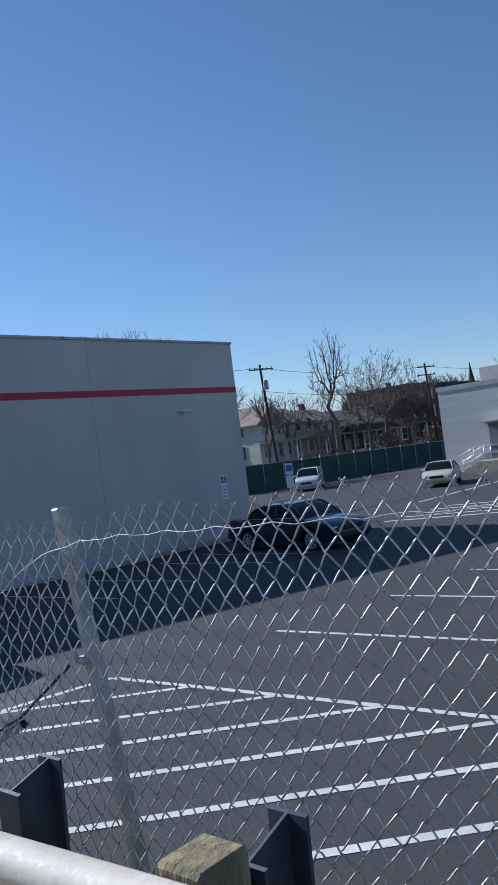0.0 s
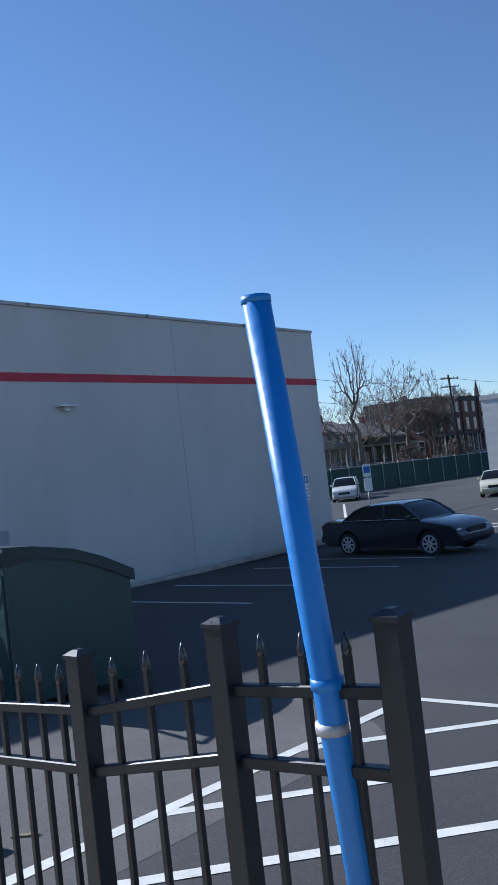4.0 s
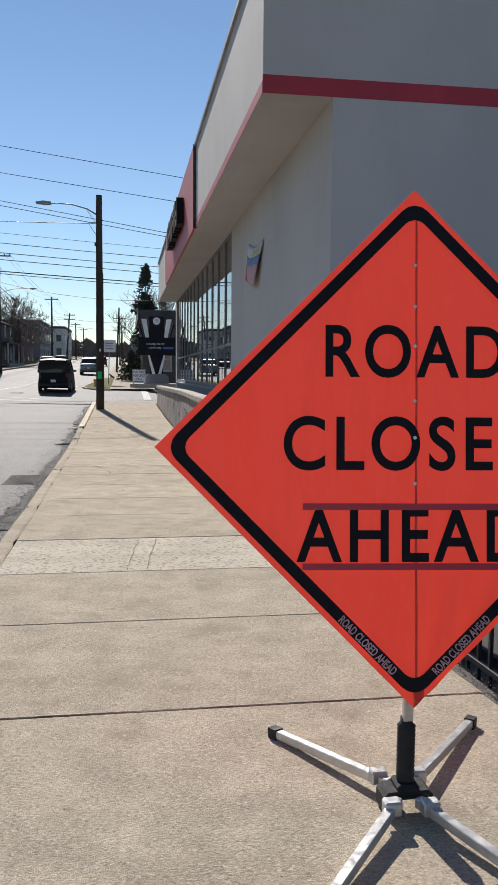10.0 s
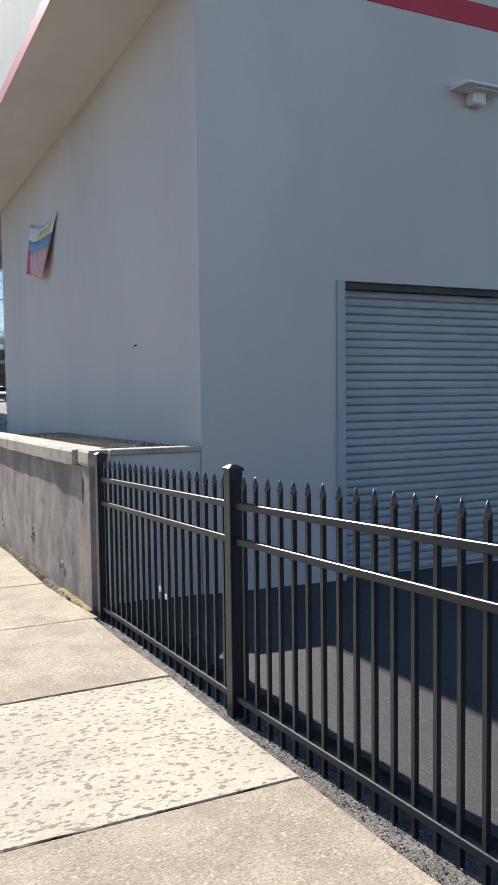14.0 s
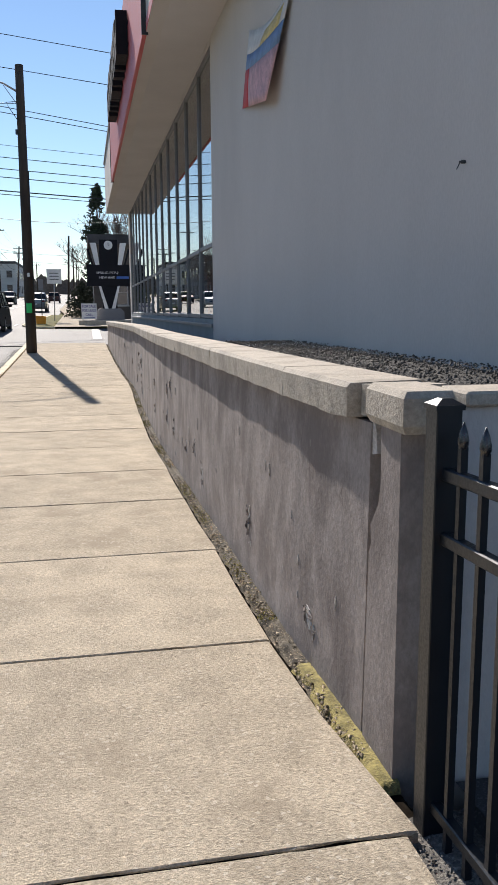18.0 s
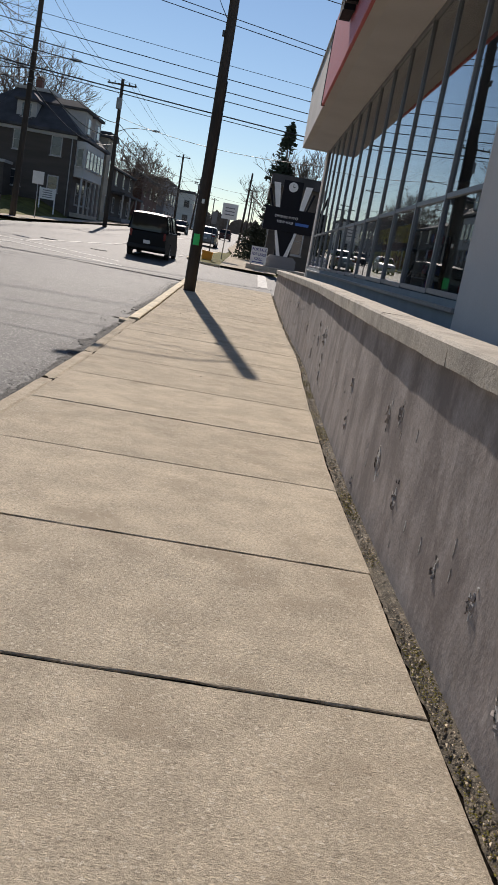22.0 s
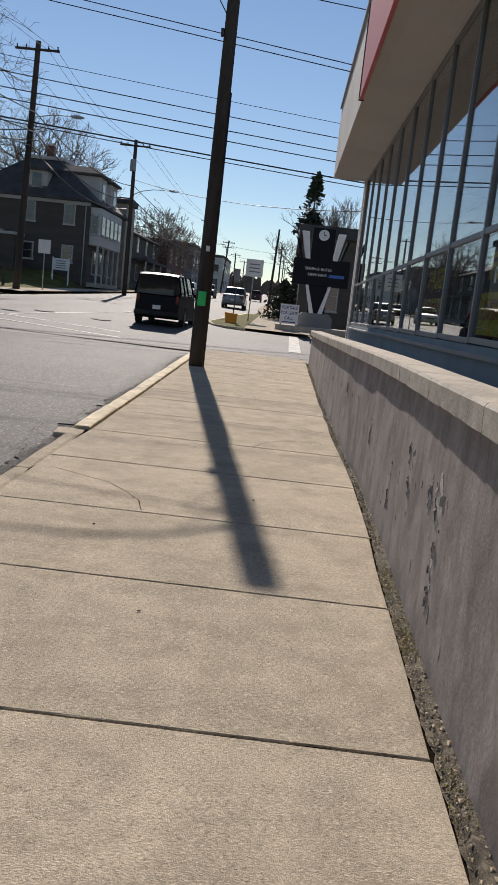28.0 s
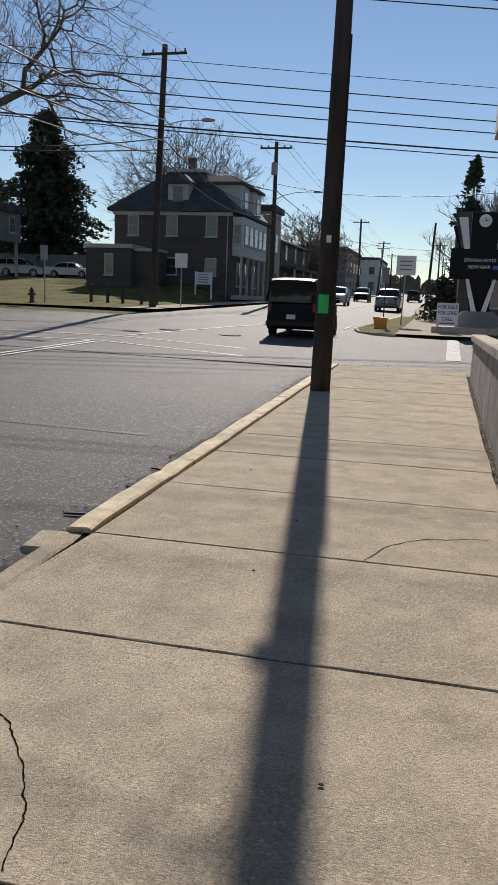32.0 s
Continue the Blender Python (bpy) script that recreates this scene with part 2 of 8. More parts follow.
GALVWIRE = mat("dull_galvanised_wire", (0.46, 0.46, 0.47), 0.36, metal=0.75, var=0.2, scale=30, fine=90, bump=0.1)
GALVPOST = mat("weathered_galvanised_post", (0.42, 0.42, 0.42), 0.6, metal=0.55, var=0.2, scale=6, fine=60, bump=0.2, stain=(0.25, 0.21, 0.17), stain_at=0.62, stain_scale=8)
RAILSTEEL = mat("guardrail_steel", (0.62, 0.55, 0.45), 0.65, metal=0.0, var=0.12, scale=3, fine=50, bump=0.15, stain=(0.46, 0.43, 0.38), stain_at=0.6, stain_scale=4)
RUST = mat("rust", (0.14, 0.065, 0.03), 0.9, var=0.3, scale=20, bump=0.4)
DARKSTEEL = mat("dark_steel", (0.06, 0.065, 0.07), 0.6, metal=0.5, var=0.2, scale=6, bump=0.2)
POSTSTEEL = mat("weathered_blue_grey_steel", (0.05, 0.062, 0.085), 0.6, metal=0.2, var=0.25, scale=7, fine=40, bump=0.2, stain=(0.10, 0.11, 0.12), stain_at=0.6, stain_scale=9)
OLDWOOD = mat("old_timber_block", (0.055, 0.045, 0.035), 0.9, var=0.35, scale=3, fine=25, bump=0.8, depth=0.012, stretch=(1, 1, 0.15))
# lighter green-tan copy of the old timber, sunlight put into its colour
PALEWOOD = mat("sunlit_tone_timber", (0.27, 0.22, 0.12), 0.92, var=0.35, scale=6, fine=30, bump=0.9, depth=0.012, stretch=(1, 1, 0.2), stain=(0.13, 0.13, 0.06), stain_at=0.5, stain_scale=9)
BLUEPIPE = mat("blue_paint", (0.03, 0.20, 0.56), 0.4, var=0.06, bump=0.05)
# stain's darker upright streaks paint the mast's shade showing through the vinyl
ORANGE = mat("fluorescent_vinyl", (0.76, 0.06, 0.035), 0.55, var=0.05, scale=2.5, fine=7, bump=0.45, depth=0.03, stain=(0.50, 0.03, 0.018), stain_at=0.5, stain_scale=2.6, stretch=(1, 1, 0.22))
let_through(ORANGE, (0.86, 0.065, 0.04), 0.30)
SIGNBLACK = mat("black_sign_ink", (0.010, 0.010, 0.014), 0.7, var=0.1, bump=0.05, spec=0.2)
ALU = mat("brushed_aluminium", (0.62, 0.61, 0.59), 0.4, metal=0.7, var=0.1, scale=6, bump=0.06)
RUBBER = mat("black_rubber", (0.018, 0.018, 0.018), 0.75, var=0.2, bump=0.2)
BINGREEN = mat("dumpster_green", (0.014, 0.046, 0.047), 0.42, var=0.12, scale=2.5, fine=9, bump=0.04, spec=0.6)
BINDARK = mat("dumpster_lid_plastic", (0.016, 0.03, 0.032), 0.5, var=0.15, scale=3, bump=0.15)
STICKRED = mat("red_sticker", (0.52, 0.035, 0.06), 0.45, var=0.06, bump=0.03)
WHITEP = mat("white_paint", (0.74, 0.73, 0.71), 0.6, var=0.07, scale=2, bump=0.08)
SIGNBLUE = mat("sign_blue", (0.03, 0.12, 0.42), 0.5, var=0.05, bump=0.03)
SIGNNAVY = mat("sign_navy", (0.07, 0.06, 0.22), 0.5, var=0.06, bump=0.03)
YELLOW = mat("yellow_curb_paint", (0.56, 0.44, 0.23), 0.85, var=0.16, scale=4, fine=50, bump=0.4, stain=(0.45, 0.38, 0.28), stain_at=0.56, stain_scale=6)
BLOCKCON = mat("tan_cast_concrete", (0.40, 0.33, 0.265), 0.92, var=0.14, scale=3, fine=60, bump=0.4, depth=0.004)
POSTER = mat("yellow_poster", (0.85, 0.66, 0.06), 0.5, var=0.05, bump=0.02)
POSTDARK = mat("dark_poster", (0.02, 0.02, 0.03), 0.5, var=0.05, bump=0.02)
POSTRED = mat("poster_red_ink", (0.45, 0.07, 0.03), 0.5, var=0.05, bump=0.0)
# low light indoors put into one dark grey for floor, ceiling and partition
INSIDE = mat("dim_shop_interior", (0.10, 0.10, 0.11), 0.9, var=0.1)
BARKPOLE = mat("creosoted_pole", (0.060, 0.045, 0.034), 0.9, var=0.35, scale=3, fine=40, bump=0.7, depth=0.012, stretch=(1, 1, 0.06))
GREENTAPE = mat("green_tape", (0.03, 0.62, 0.16), 0.5, var=0.05, bump=0.03)
WIRE = mat("cable_black", (0.02, 0.02, 0.022), 0.6, var=0.1, bump=0)
BARK = mat("tree_bark", (0.15, 0.12, 0.095), 0.95, var=0.3, scale=2, fine=20, bump=0.6, depth=0.02, stretch=(1, 1, 0.3))
TANWALL = mat("tan_siding", (0.34, 0.30, 0.24), 0.85, var=0.1, scale=0.6, fine=12, bump=0.2, stretch=(0.2, 0.2, 3))
TWIG = mat("bare_twigs", (0.145, 0.116, 0.098), 0.95, var=0.25, scale=1, bump=0)
NEEDLE = mat("conifer_needles", (0.045, 0.06, 0.035), 0.9, var=0.35, scale=0.6, fine=6, bump=0.3)
HEDGE = mat("dark_shrub_leaves", (0.045, 0.05, 0.03), 0.9, var=0.35, scale=1.0, fine=8, bump=0.3)
GREENSCREEN = mat("green_windscreen_fabric", (0.015, 0.05, 0.045), 0.8, var=0.15, scale=0.4, fine=30, bump=0.3, stain=(0.024, 0.066, 0.057), stain_at=0.5, stain_scale=0.3, stretch=(1, 1, 2))
BRICK = mat("dark_red_brick", (0.115, 0.06, 0.051), 0.9, var=0.2, scale=0.6, fine=14, bump=0.4, depth=0.01)
BRICKDARK = mat("dark_brown_siding", (0.085, 0.07, 0.06), 0.9, var=0.15, scale=0.6, fine=14, bump=0.3, stretch=(0.3, 0.3, 3))
SIDING = mat("white_siding", (0.55, 0.54, 0.52), 0.8, var=0.1, scale=0.6, fine=12, bump=0.2, stretch=(0.2, 0.2, 3))
GREYSIDE = mat("grey_siding", (0.20, 0.20, 0.21), 0.85, var=0.1, scale=0.6, fine=12, bump=0.2, stretch=(0.2, 0.2, 3))
SHINGLE = mat("dark_shingles", (0.06, 0.058, 0.062), 0.9, var=0.25, scale=1.0, fine=14, bump=0.4, depth=0.01)
TANROOF = mat("tan_shingles", (0.25, 0.21, 0.17), 0.9, var=0.2, scale=1.0, fine=14, bump=0.4, depth=0.01)
TRIM = mat("white_trim", (0.44, 0.43, 0.42), 0.7, var=0.1, bump=0.05)
WINDARK = mat("dark_window_glass", (0.03, 0.034, 0.04), 0.08, var=0.1, bump=0, spec=0.8)
CARDARK = mat("dark_navy_car_paint", (0.012, 0.015, 0.026), 0.3, metal=0.2, var=0.05, bump=0, coat=1.0)
CARBLACK = mat("black_car_paint", (0.006, 0.006, 0.007), 0.55, var=0.05, bump=0, spec=0.2)
CARWHITE = mat("white_car_paint", (0.62, 0.61, 0.58), 0.35, var=0.04, bump=0, coat=0.8)
CARCREAM = mat("pale_cream_car_paint", (0.62, 0.58, 0.42), 0.35, var=0.04, bump=0, coat=0.8)
CARGREY = mat("grey_car_paint", (0.16, 0.17, 0.18), 0.35, metal=0.4, var=0.05, bump=0, coat=0.8)
CARGLASS = mat("car_glass", (0.01, 0.011, 0.013), 0.08, var=0.0, bump=0, spec=0.4)
CHROME = mat("wheel_alloy", (0.60, 0.60, 0.61), 0.35, metal=0.3, var=0.05, bump=0)
TAILRED = mat("red_lamp_lens", (0.16, 0.008, 0.008), 0.25, var=0.05, bump=0)
LAMPLENS = mat("clear_lamp_lens", (0.6, 0.6, 0.58), 0.2, var=0.05, bump=0)
PLASTICGREY = mat("grey_plastic", (0.30, 0.30, 0.30), 0.6, var=0.1, bump=0.05)
METERGREY = mat("meter_grey_paint", (0.36, 0.37, 0.39), 0.55, var=0.1, bump=0.1)
FLAGBLUE = mat("banner_blue", (0.16, 0.26, 0.45), 0.7, var=0.15, scale=6, bump=0.1)
FLAGRED = mat("banner_red", (0.55, 0.05, 0.06), 0.7, var=0.15, scale=6, bump=0.1)
FLAGPINK = mat("banner_pink", (0.55, 0.33, 0.36), 0.7, var=0.2, scale=9, bump=0.1)
FLAGYELLOW = mat("banner_yellow", (0.62, 0.50, 0.22), 0.7, var=0.2, scale=9, bump=0.1)
FLAGPALE = mat("banner_pale", (0.62, 0.62, 0.62), 0.7, var=0.1, scale=6, bump=0.1)
BARRELORANGE = mat("sand_box_orange", (0.75, 0.30, 0.02), 0.6, var=0.1, bump=0.1)
WINDOWGLASS = glass_mat("shop_window_glass", (0.88, 0.92, 0.93), 0.01, 0.9, 3.6)
LEAFLITTER = mat("leaf_litter", (0.28, 0.23, 0.17), 0.95, var=0.3, scale=40, bump=0.3)
CHIPS = mat("mixed_grit_and_leaf_crumbs", (0.42, 0.34, 0.235), 0.95, var=0.2, scale=40, bump=0.2, island=0.85, spec=0.1)
MOSSBITS = mat("moss_tufts", (0.20, 0.17, 0.045), 0.95, var=0.3, scale=30, bump=0.2, island=0.6, spec=0.05)
DARKSTONES = mat("fine_dark_stones", (0.075, 0.07, 0.065), 0.9, var=0.2, scale=30, bump=0.2, island=0.6, spec=0.2)
STONES = mat("mixed_dark_stones", (0.155, 0.147, 0.138), 0.9, var=0.2, scale=30, bump=0.2, island=0.7, spec=0.2)
JOINTGREY = mat("grey_sealant_joint", (0.36, 0.345, 0.335), 0.85, var=0.15, bump=0.1)
WORNSEAM = mat("worn_shallow_seam", (0.20, 0.165, 0.125), 0.95, var=0.4, scale=14, bump=0.4)
JOINTDARK = mat("joint_dirt", (0.016, 0.013, 0.010), 0.98, var=0.3, scale=8, bump=0.4, spec=0.0)


# ---- mesh tools ----
def me_from(name, verts, faces, material):
    me = bpy.data.meshes.new(name)
    me.from_pydata([tuple(v) for v in verts], [], [tuple(q) for q in faces])
    me.materials.append(material)
    me.update()
    return me


def obj(name, me, parent=None, loc=None, rot_z=0.0):
    ob = new(name, me)
    if loc is not None:
        ob.location = loc
    ob.rotation_euler = (0, 0, rot_z)
    if parent is not None:
        ob.parent = parent
    return ob


def thing(name, loc, label, category, group="", rot_z=0.0, kind=""):
    e = new(name)
    e.location, e.rotation_euler = loc, (0, 0, rot_z)
    e.empty_display_size = 0.2
    return tagged(e, label, category, group, kind)


def smooth(me):
    for p in me.polygons:
        p.use_smooth = True
    return me


def part(name, bm, material, parent, label="", soft=False):
    """Links a bmesh as one mesh object under a thing or a part."""
    me = bpy.data.meshes.new(name)
    bmesh.ops.recalc_face_normals(bm, faces=bm.faces)
    bm.to_mesh(me)
    bm.free()
    me.materials.append(material)
    if soft:
        smooth(me)
    ob = obj(name, me, parent)
    return tagged(ob, label) if label else ob


def box_bm(boxes, bevel=0.0, seg=1):
    """A bmesh of boxes (centre, size, turn about z in degrees)."""
    bm = bmesh.new()
    for b in boxes:
        c, s = b[0], b[1]
        turn = Matrix.Rotation(radians(b[2]), 4, "Z") if len(b) > 2 else Matrix.Identity(4)
        bmesh.ops.create_cube(bm, size=1, matrix=Matrix.Translation(c) @ turn @ Matrix.Diagonal((*s, 1)))
    if bevel:
        bmesh.ops.bevel(bm, geom=bm.edges[:], offset=bevel, segments=seg, affect="EDGES", profile=0.5)
    return bm


def box(name, c, s, material, parent, bevel=0.0, turn=0.0, label=""):
    return part(name, box_bm([(c, s, turn)], bevel), material, parent, label)


def prism_bm(outline, axis, a, b):
    """A closed outline (pairs) pushed from a to b along an axis: x: pairs are (y, z); y: (x, z); z: (x, y)."""
    bm = bmesh.new()
    put = {"x": lambda p, t: (t, p[0], p[1]), "y": lambda p, t: (p[0], t, p[1]), "z": lambda p, t: (p[0], p[1], t)}[axis]
    lo = [bm.verts.new(put(p, a)) for p in outline]
    hi = [bm.verts.new(put(p, b)) for p in outline]
    n = len(outline)
    bm.faces.new(lo)
    bm.faces.new(hi[::-1])
    for i in range(n):
        bm.faces.new((lo[i], hi[i], hi[(i + 1) % n], lo[(i + 1) % n]))
    return bm


def tube_data(lines, sides=6, cap=True):
    """Verts and faces of tubes along lines of (x, y, z, radius)."""
    V, F = [], []
    for line in lines:
        pts = [Vector(p[:3]) for p in line]
        start = len(V)
        ref = None
        for i, p in enumerate(pts):
            d = (pts[min(i + 1, len(pts) - 1)] - pts[max(i - 1, 0)])
            d = d.normalized() if d.length > 1e-9 else Vector((0, 0, 1))
            if ref is None:
                ref = d.orthogonal().normalized()
            ref = (ref - d * ref.dot(d))
            ref = ref.normalized() if ref.length > 1e-6 else d.orthogonal().normalized()
            w = d.cross(ref)
            r = line[i][3]
            for k in range(sides):
                a = 2 * math.pi * k / sides
                V.append(tuple(p + (ref * math.cos(a) + w * math.sin(a)) * r))
        for i in range(len(pts) - 1):
            for k in range(sides):
                k2 = (k + 1) % sides
                F.append((start + i * sides + k, start + i * sides + k2, start + (i + 1) * sides + k2, start + (i + 1) * sides + k))
        if cap:
            F.append(tuple(start + k for k in range(sides))[::-1])
            F.append(tuple(start + (len(pts) - 1) * sides + k for k in range(sides)))
    return V, F


def tubes(name, lines, material, parent=None, sides=6, label="", cap=True):
    V, F = tube_data(lines, sides, cap)
    ob = obj(name, smooth(me_from(name, V, F, material)), parent)
    return tagged(ob, label) if label else ob


def lathe_bm(profile, sides=24, axis="z"):
    """A turned shape from (radius, height) pairs."""
    bm = bmesh.new()
    rings = []
    for r, h in profile:
        ring = []
        for k in range(sides):
            a = 2 * math.pi * k / sides
            p = (r * math.cos(a), r * math.sin(a), h)
            if axis == "x":
                p = (h, r * math.cos(a), r * math.sin(a))
            ring.append(bm.verts.new(p))
        rings.append(ring)
    for q, w in zip(rings, rings[1:]):
        for k in range(sides):
            bm.faces.new((q[k], q[(k + 1) % sides], w[(k + 1) % sides], w[k]))
    bm.faces.new(rings[0][::-1])
    bm.faces.new(rings[-1])
    return bm


def words(name, text, size, material, parent, m, label="", thick=0.0015, width=None, align="CENTER", bold=0.0, spacing=1.0):
    """Lettering in the built-in font as a mesh; it lies in its own xy plane, placed by m. width: squeezed to this."""
    cu = bpy.data.curves.new(name, "FONT")
    cu.body, cu.size, cu.align_x, cu.align_y, cu.extrude = text, size, align, "CENTER", thick
    cu.resolution_u, cu.offset, cu.space_character = 7, bold, spacing
    tmp = bpy.data.objects.new(name, cu)
    scene.collection.objects.link(tmp)
    dg = bpy.context.evaluated_depsgraph_get()
    me = bpy.data.meshes.new_from_object(tmp.evaluated_get(dg))
    bpy.data.objects.remove(tmp)
    if width:
        xs = [v.co.x for v in me.vertices]
        k = width / max(max(xs) - min(xs), 1e-6)
        for v in me.vertices:
            v.co.x *= k
    me.materials.clear()
    me.materials.append(material)
    ob = obj(name, me, parent)
    ob.matrix_local = m
    return tagged(ob, label) if label else ob


# ---- the lie of the land ----
G_Y = [-60, -5.2, -3, -1.6, 0, 2.7, 5.85, 8, 10.6, 12.1, 15.4, 18, 21.3, 24.6, 28, 32.6, 36, 41.5, 68, 100, 200, 400, 900]
G_Z = [3.0, 0.88, 0.74, 0.60, 0.44, 0.24, 0.115, 0.04, -0.07, -0.13, -0.215, -0.275, -0.36, -0.43, -0.475, -0.44, -0.40, -0.30, 0.20, 0.80, 2.6, 6.2, 12]


def walk_z(y):
    """Height of the pavement."""
    return float(np.interp(y, G_Y, G_Z))


def road_z(x, y):
    rise = min(max((y - 35) / 25, 0), 1)
    return walk_z(y) - 0.14 + rise * 0.035 * max(-1.2 - x, 0) * (1 if x > -14 else 14 / -x)


def lot_z(x, y):
    xx, yy = min(x, 24.0), min(max(y, -12), 16.0)
    return 0.009 - 0.046 * (xx - 6.75) + (yy - 2.6) * (-0.022 + 0.0018 * (xx - 6.75)) - max(x - 24, 0) * 0.006


def fence_x(y):
    """The line of the fence along the lot."""
    return float(np.interp(y, [-10, -0.6, 5.85, 12.93, 15.4], [2.62, 2.42, 2.28, 1.96, 1.90]))


def edge_x(y):
    """The pavement's edge on the building's side."""
    return float(np.interp(y, [-10, -0.6, 5.85, 10.6, 13.6, 15.4, 16.7, 23, 26.6, 29.4, 31.3, 33.4, 38.7, 46, 60], [2.5, 2.30, 2.14, 1.90, 1.84, 1.79, 1.75, 1.71, 1.765, 1.825, 1.825, 1.77, 1.70, 1.65, 1.65]))


def curb_x(y):
    """The kerb line of the road."""
    return float(np.interp(y, [-10, 12, 16, 33, 46], [-0.95, -1.0, -1.05, -1.34, -1.42]))


def wall_top(y):
    return float(np.interp(y, [15.4, 25, 34, 46], [1.03, 0.93, 0.83, 0.66]))


def strip(name, ys, left, right, height, material, label, category, nx=2, kind="structure", thick=0.0):
    """A sheet that follows the land, from left(y) to right(y)."""
    V, F = [], []
    for y in ys:
        a, b = left(y), right(y)
        for i in range(nx + 1):
            x = a + (b - a) * i / nx
            V.append((x, y, height(x, y)))
    for j in range(len(ys) - 1):
        for i in range(nx):
            k = j * (nx + 1) + i
            F.append((k, k + 1, k + nx + 2, k + nx + 1))
    return tagged(obj(name, me_from(name, V, F, material)), label, category, kind=kind)

# ---- ground, road, lot ----
FARY = [-60, -30, -12, -8, -5.2, -3, -1.6, 0, 2.7, 5.85, 8, 10.6, 12.1, 15.4, 18, 21.3, 24.6, 28, 32.6, 36, 41.5, 46, 50, 55, 60, 68, 85, 100, 140, 200, 300, 400, 900]
LOTY = [-60, -30, -12, -10, -8, -6, -4, -2, 0, 2, 4, 6, 8, 10, 12, 14, 15.3, 16, 18, 24, 32, 41, 50, 70, 90]


def ground_z(x, y):
    if x < 1.0:
        return road_z(max(x, -14), y) - 0.06 + (0.02 * (-14 - x) if x < -14 else 0) * 0.5
    return min(walk_z(y), lot_z(x, y) if x > 3 else walk_z(y)) - 0.35 if y < 62 else walk_z(y) - 0.25


gxs = [-900, -300, -120, -60, -40, -25, -14, -8, -2, 1, 3, 6, 12, 24, 40, 70, 120, 300, 900]
V = [(x, y, ground_z(x, y)) for y in FARY for x in gxs]
F = [(j * len(gxs) + i, j * len(gxs) + i + 1, (j + 1) * len(gxs) + i + 1, (j + 1) * len(gxs) + i) for j in range(len(FARY) - 1) for i in range(len(gxs) - 1)]
tagged(obj("ground", me_from("ground", V, F, GRASS)), "brown winter grass and bare earth reaching the horizon", "ground", kind="structure")
strip("road", FARY, lambda y: -13.0, curb_x, road_z, ASPHALT, "sunlit grey asphalt road with worn tyre tracks", "road", nx=6)
strip("side_street", [46.6, 50, 54, 58, 61.8], lambda y: -160, lambda y: 120, lambda x, y: road_z(x, y) + 0.012 if x < -1 else walk_z(y) - 0.128,
      ASPHALT, "asphalt side street crossing the road", "road", nx=40)
strip("parking_lot", LOTY, lambda y: fence_x(min(y, 15.3)) + 0.12 if y < 15.35 else 23.9, lambda y: 130, lot_z, LOTASPH, "dark asphalt parking lot with white painted lines", "parking lot", nx=96)
# earth strip between pavement and lot
strip("dirt_strip", [-12, -6, -3, -1.6, 0, 2.7, 5.85, 8, 10.6, 12.1, 13.6, 15.28], lambda y: edge_x(y) - 0.03, lambda y: fence_x(y) + 0.14,
      lambda x, y: walk_z(y) - 0.035 - float(np.interp(y, [2, 8, 11], [0.13, 0.08, 0.0])) * min(max((x - edge_x(y) - 0.02) / 0.12, 0), 1) + 0.006 * math.sin(y * 7 + x * 20), DIRT, "strip of dark gravelly dirt under the fence", "dirt", nx=3)
strip("lot_bank", [-12, -6, -3, -1.6, 0, 2.7, 5.85, 8, 10.6, 12.1, 13.6, 15.28], lambda y: fence_x(y) + 0.13, lambda y: fence_x(y) + 0.42,
      lambda x, y: (walk_z(y) - 0.03 - float(np.interp(y, [2, 8, 11], [0.13, 0.08, 0.0])) if x < fence_x(y) + 0.2 else lot_z(x, y) + 0.012), LOTASPH, "dark sloping asphalt edge of the lot", "asphalt edge", nx=2)

# ---- retaining wall ----
wy = [15.4, 16.7, 18.8, 21, 23, 24.8, 26.6, 28, 29.4, 31.3, 33.4, 35.5, 38.7, 42, 45.4]
V, F = [], []
NZ = 26
wys = [15.75 + 0.045 * k for k in range(int(16.25 / 0.045))] + [32.0 + 0.15 * k for k in range(int(13.4 / 0.15) + 1)]
for y in wys:
    x, t, z0 = edge_x(y) + 0.09, wall_top(y) - 0.13, walk_z(y) - 0.3
    for k in range(NZ):
        u = k / (NZ - 1)
        z = z0 + (t - z0) * u
        n1 = noise.noise(Vector((0, y * 2.2, z * 2.2))) + 0.5 * noise.noise(Vector((3, y * 6, z * 5)))
        n2 = noise.noise(Vector((7, y * 17, z * 12)))
        V.append((x + 0.02 * u + 0.0015 + 0.002 * max(min(n1, 1), -1) + 0.0016 * n2, y, z))
    V += [(x + 0.26, y, t), (x + 0.26, y, z0)]
NZ += 2
for j in range(len(wys) - 1):
    for i in range(NZ - 1):
        k = j * NZ + i
        F.append((k, k + 1, k + NZ + 1, k + NZ))
F += [tuple(range(NZ)), tuple(len(V) - 1 - i for i in range(NZ))]
wall_ret = tagged(obj("retaining_wall", me_from("retaining_wall", V, F, WALLCON)), "low grey rendered retaining wall with flaking, streaked face", "retaining wall", kind="structure")
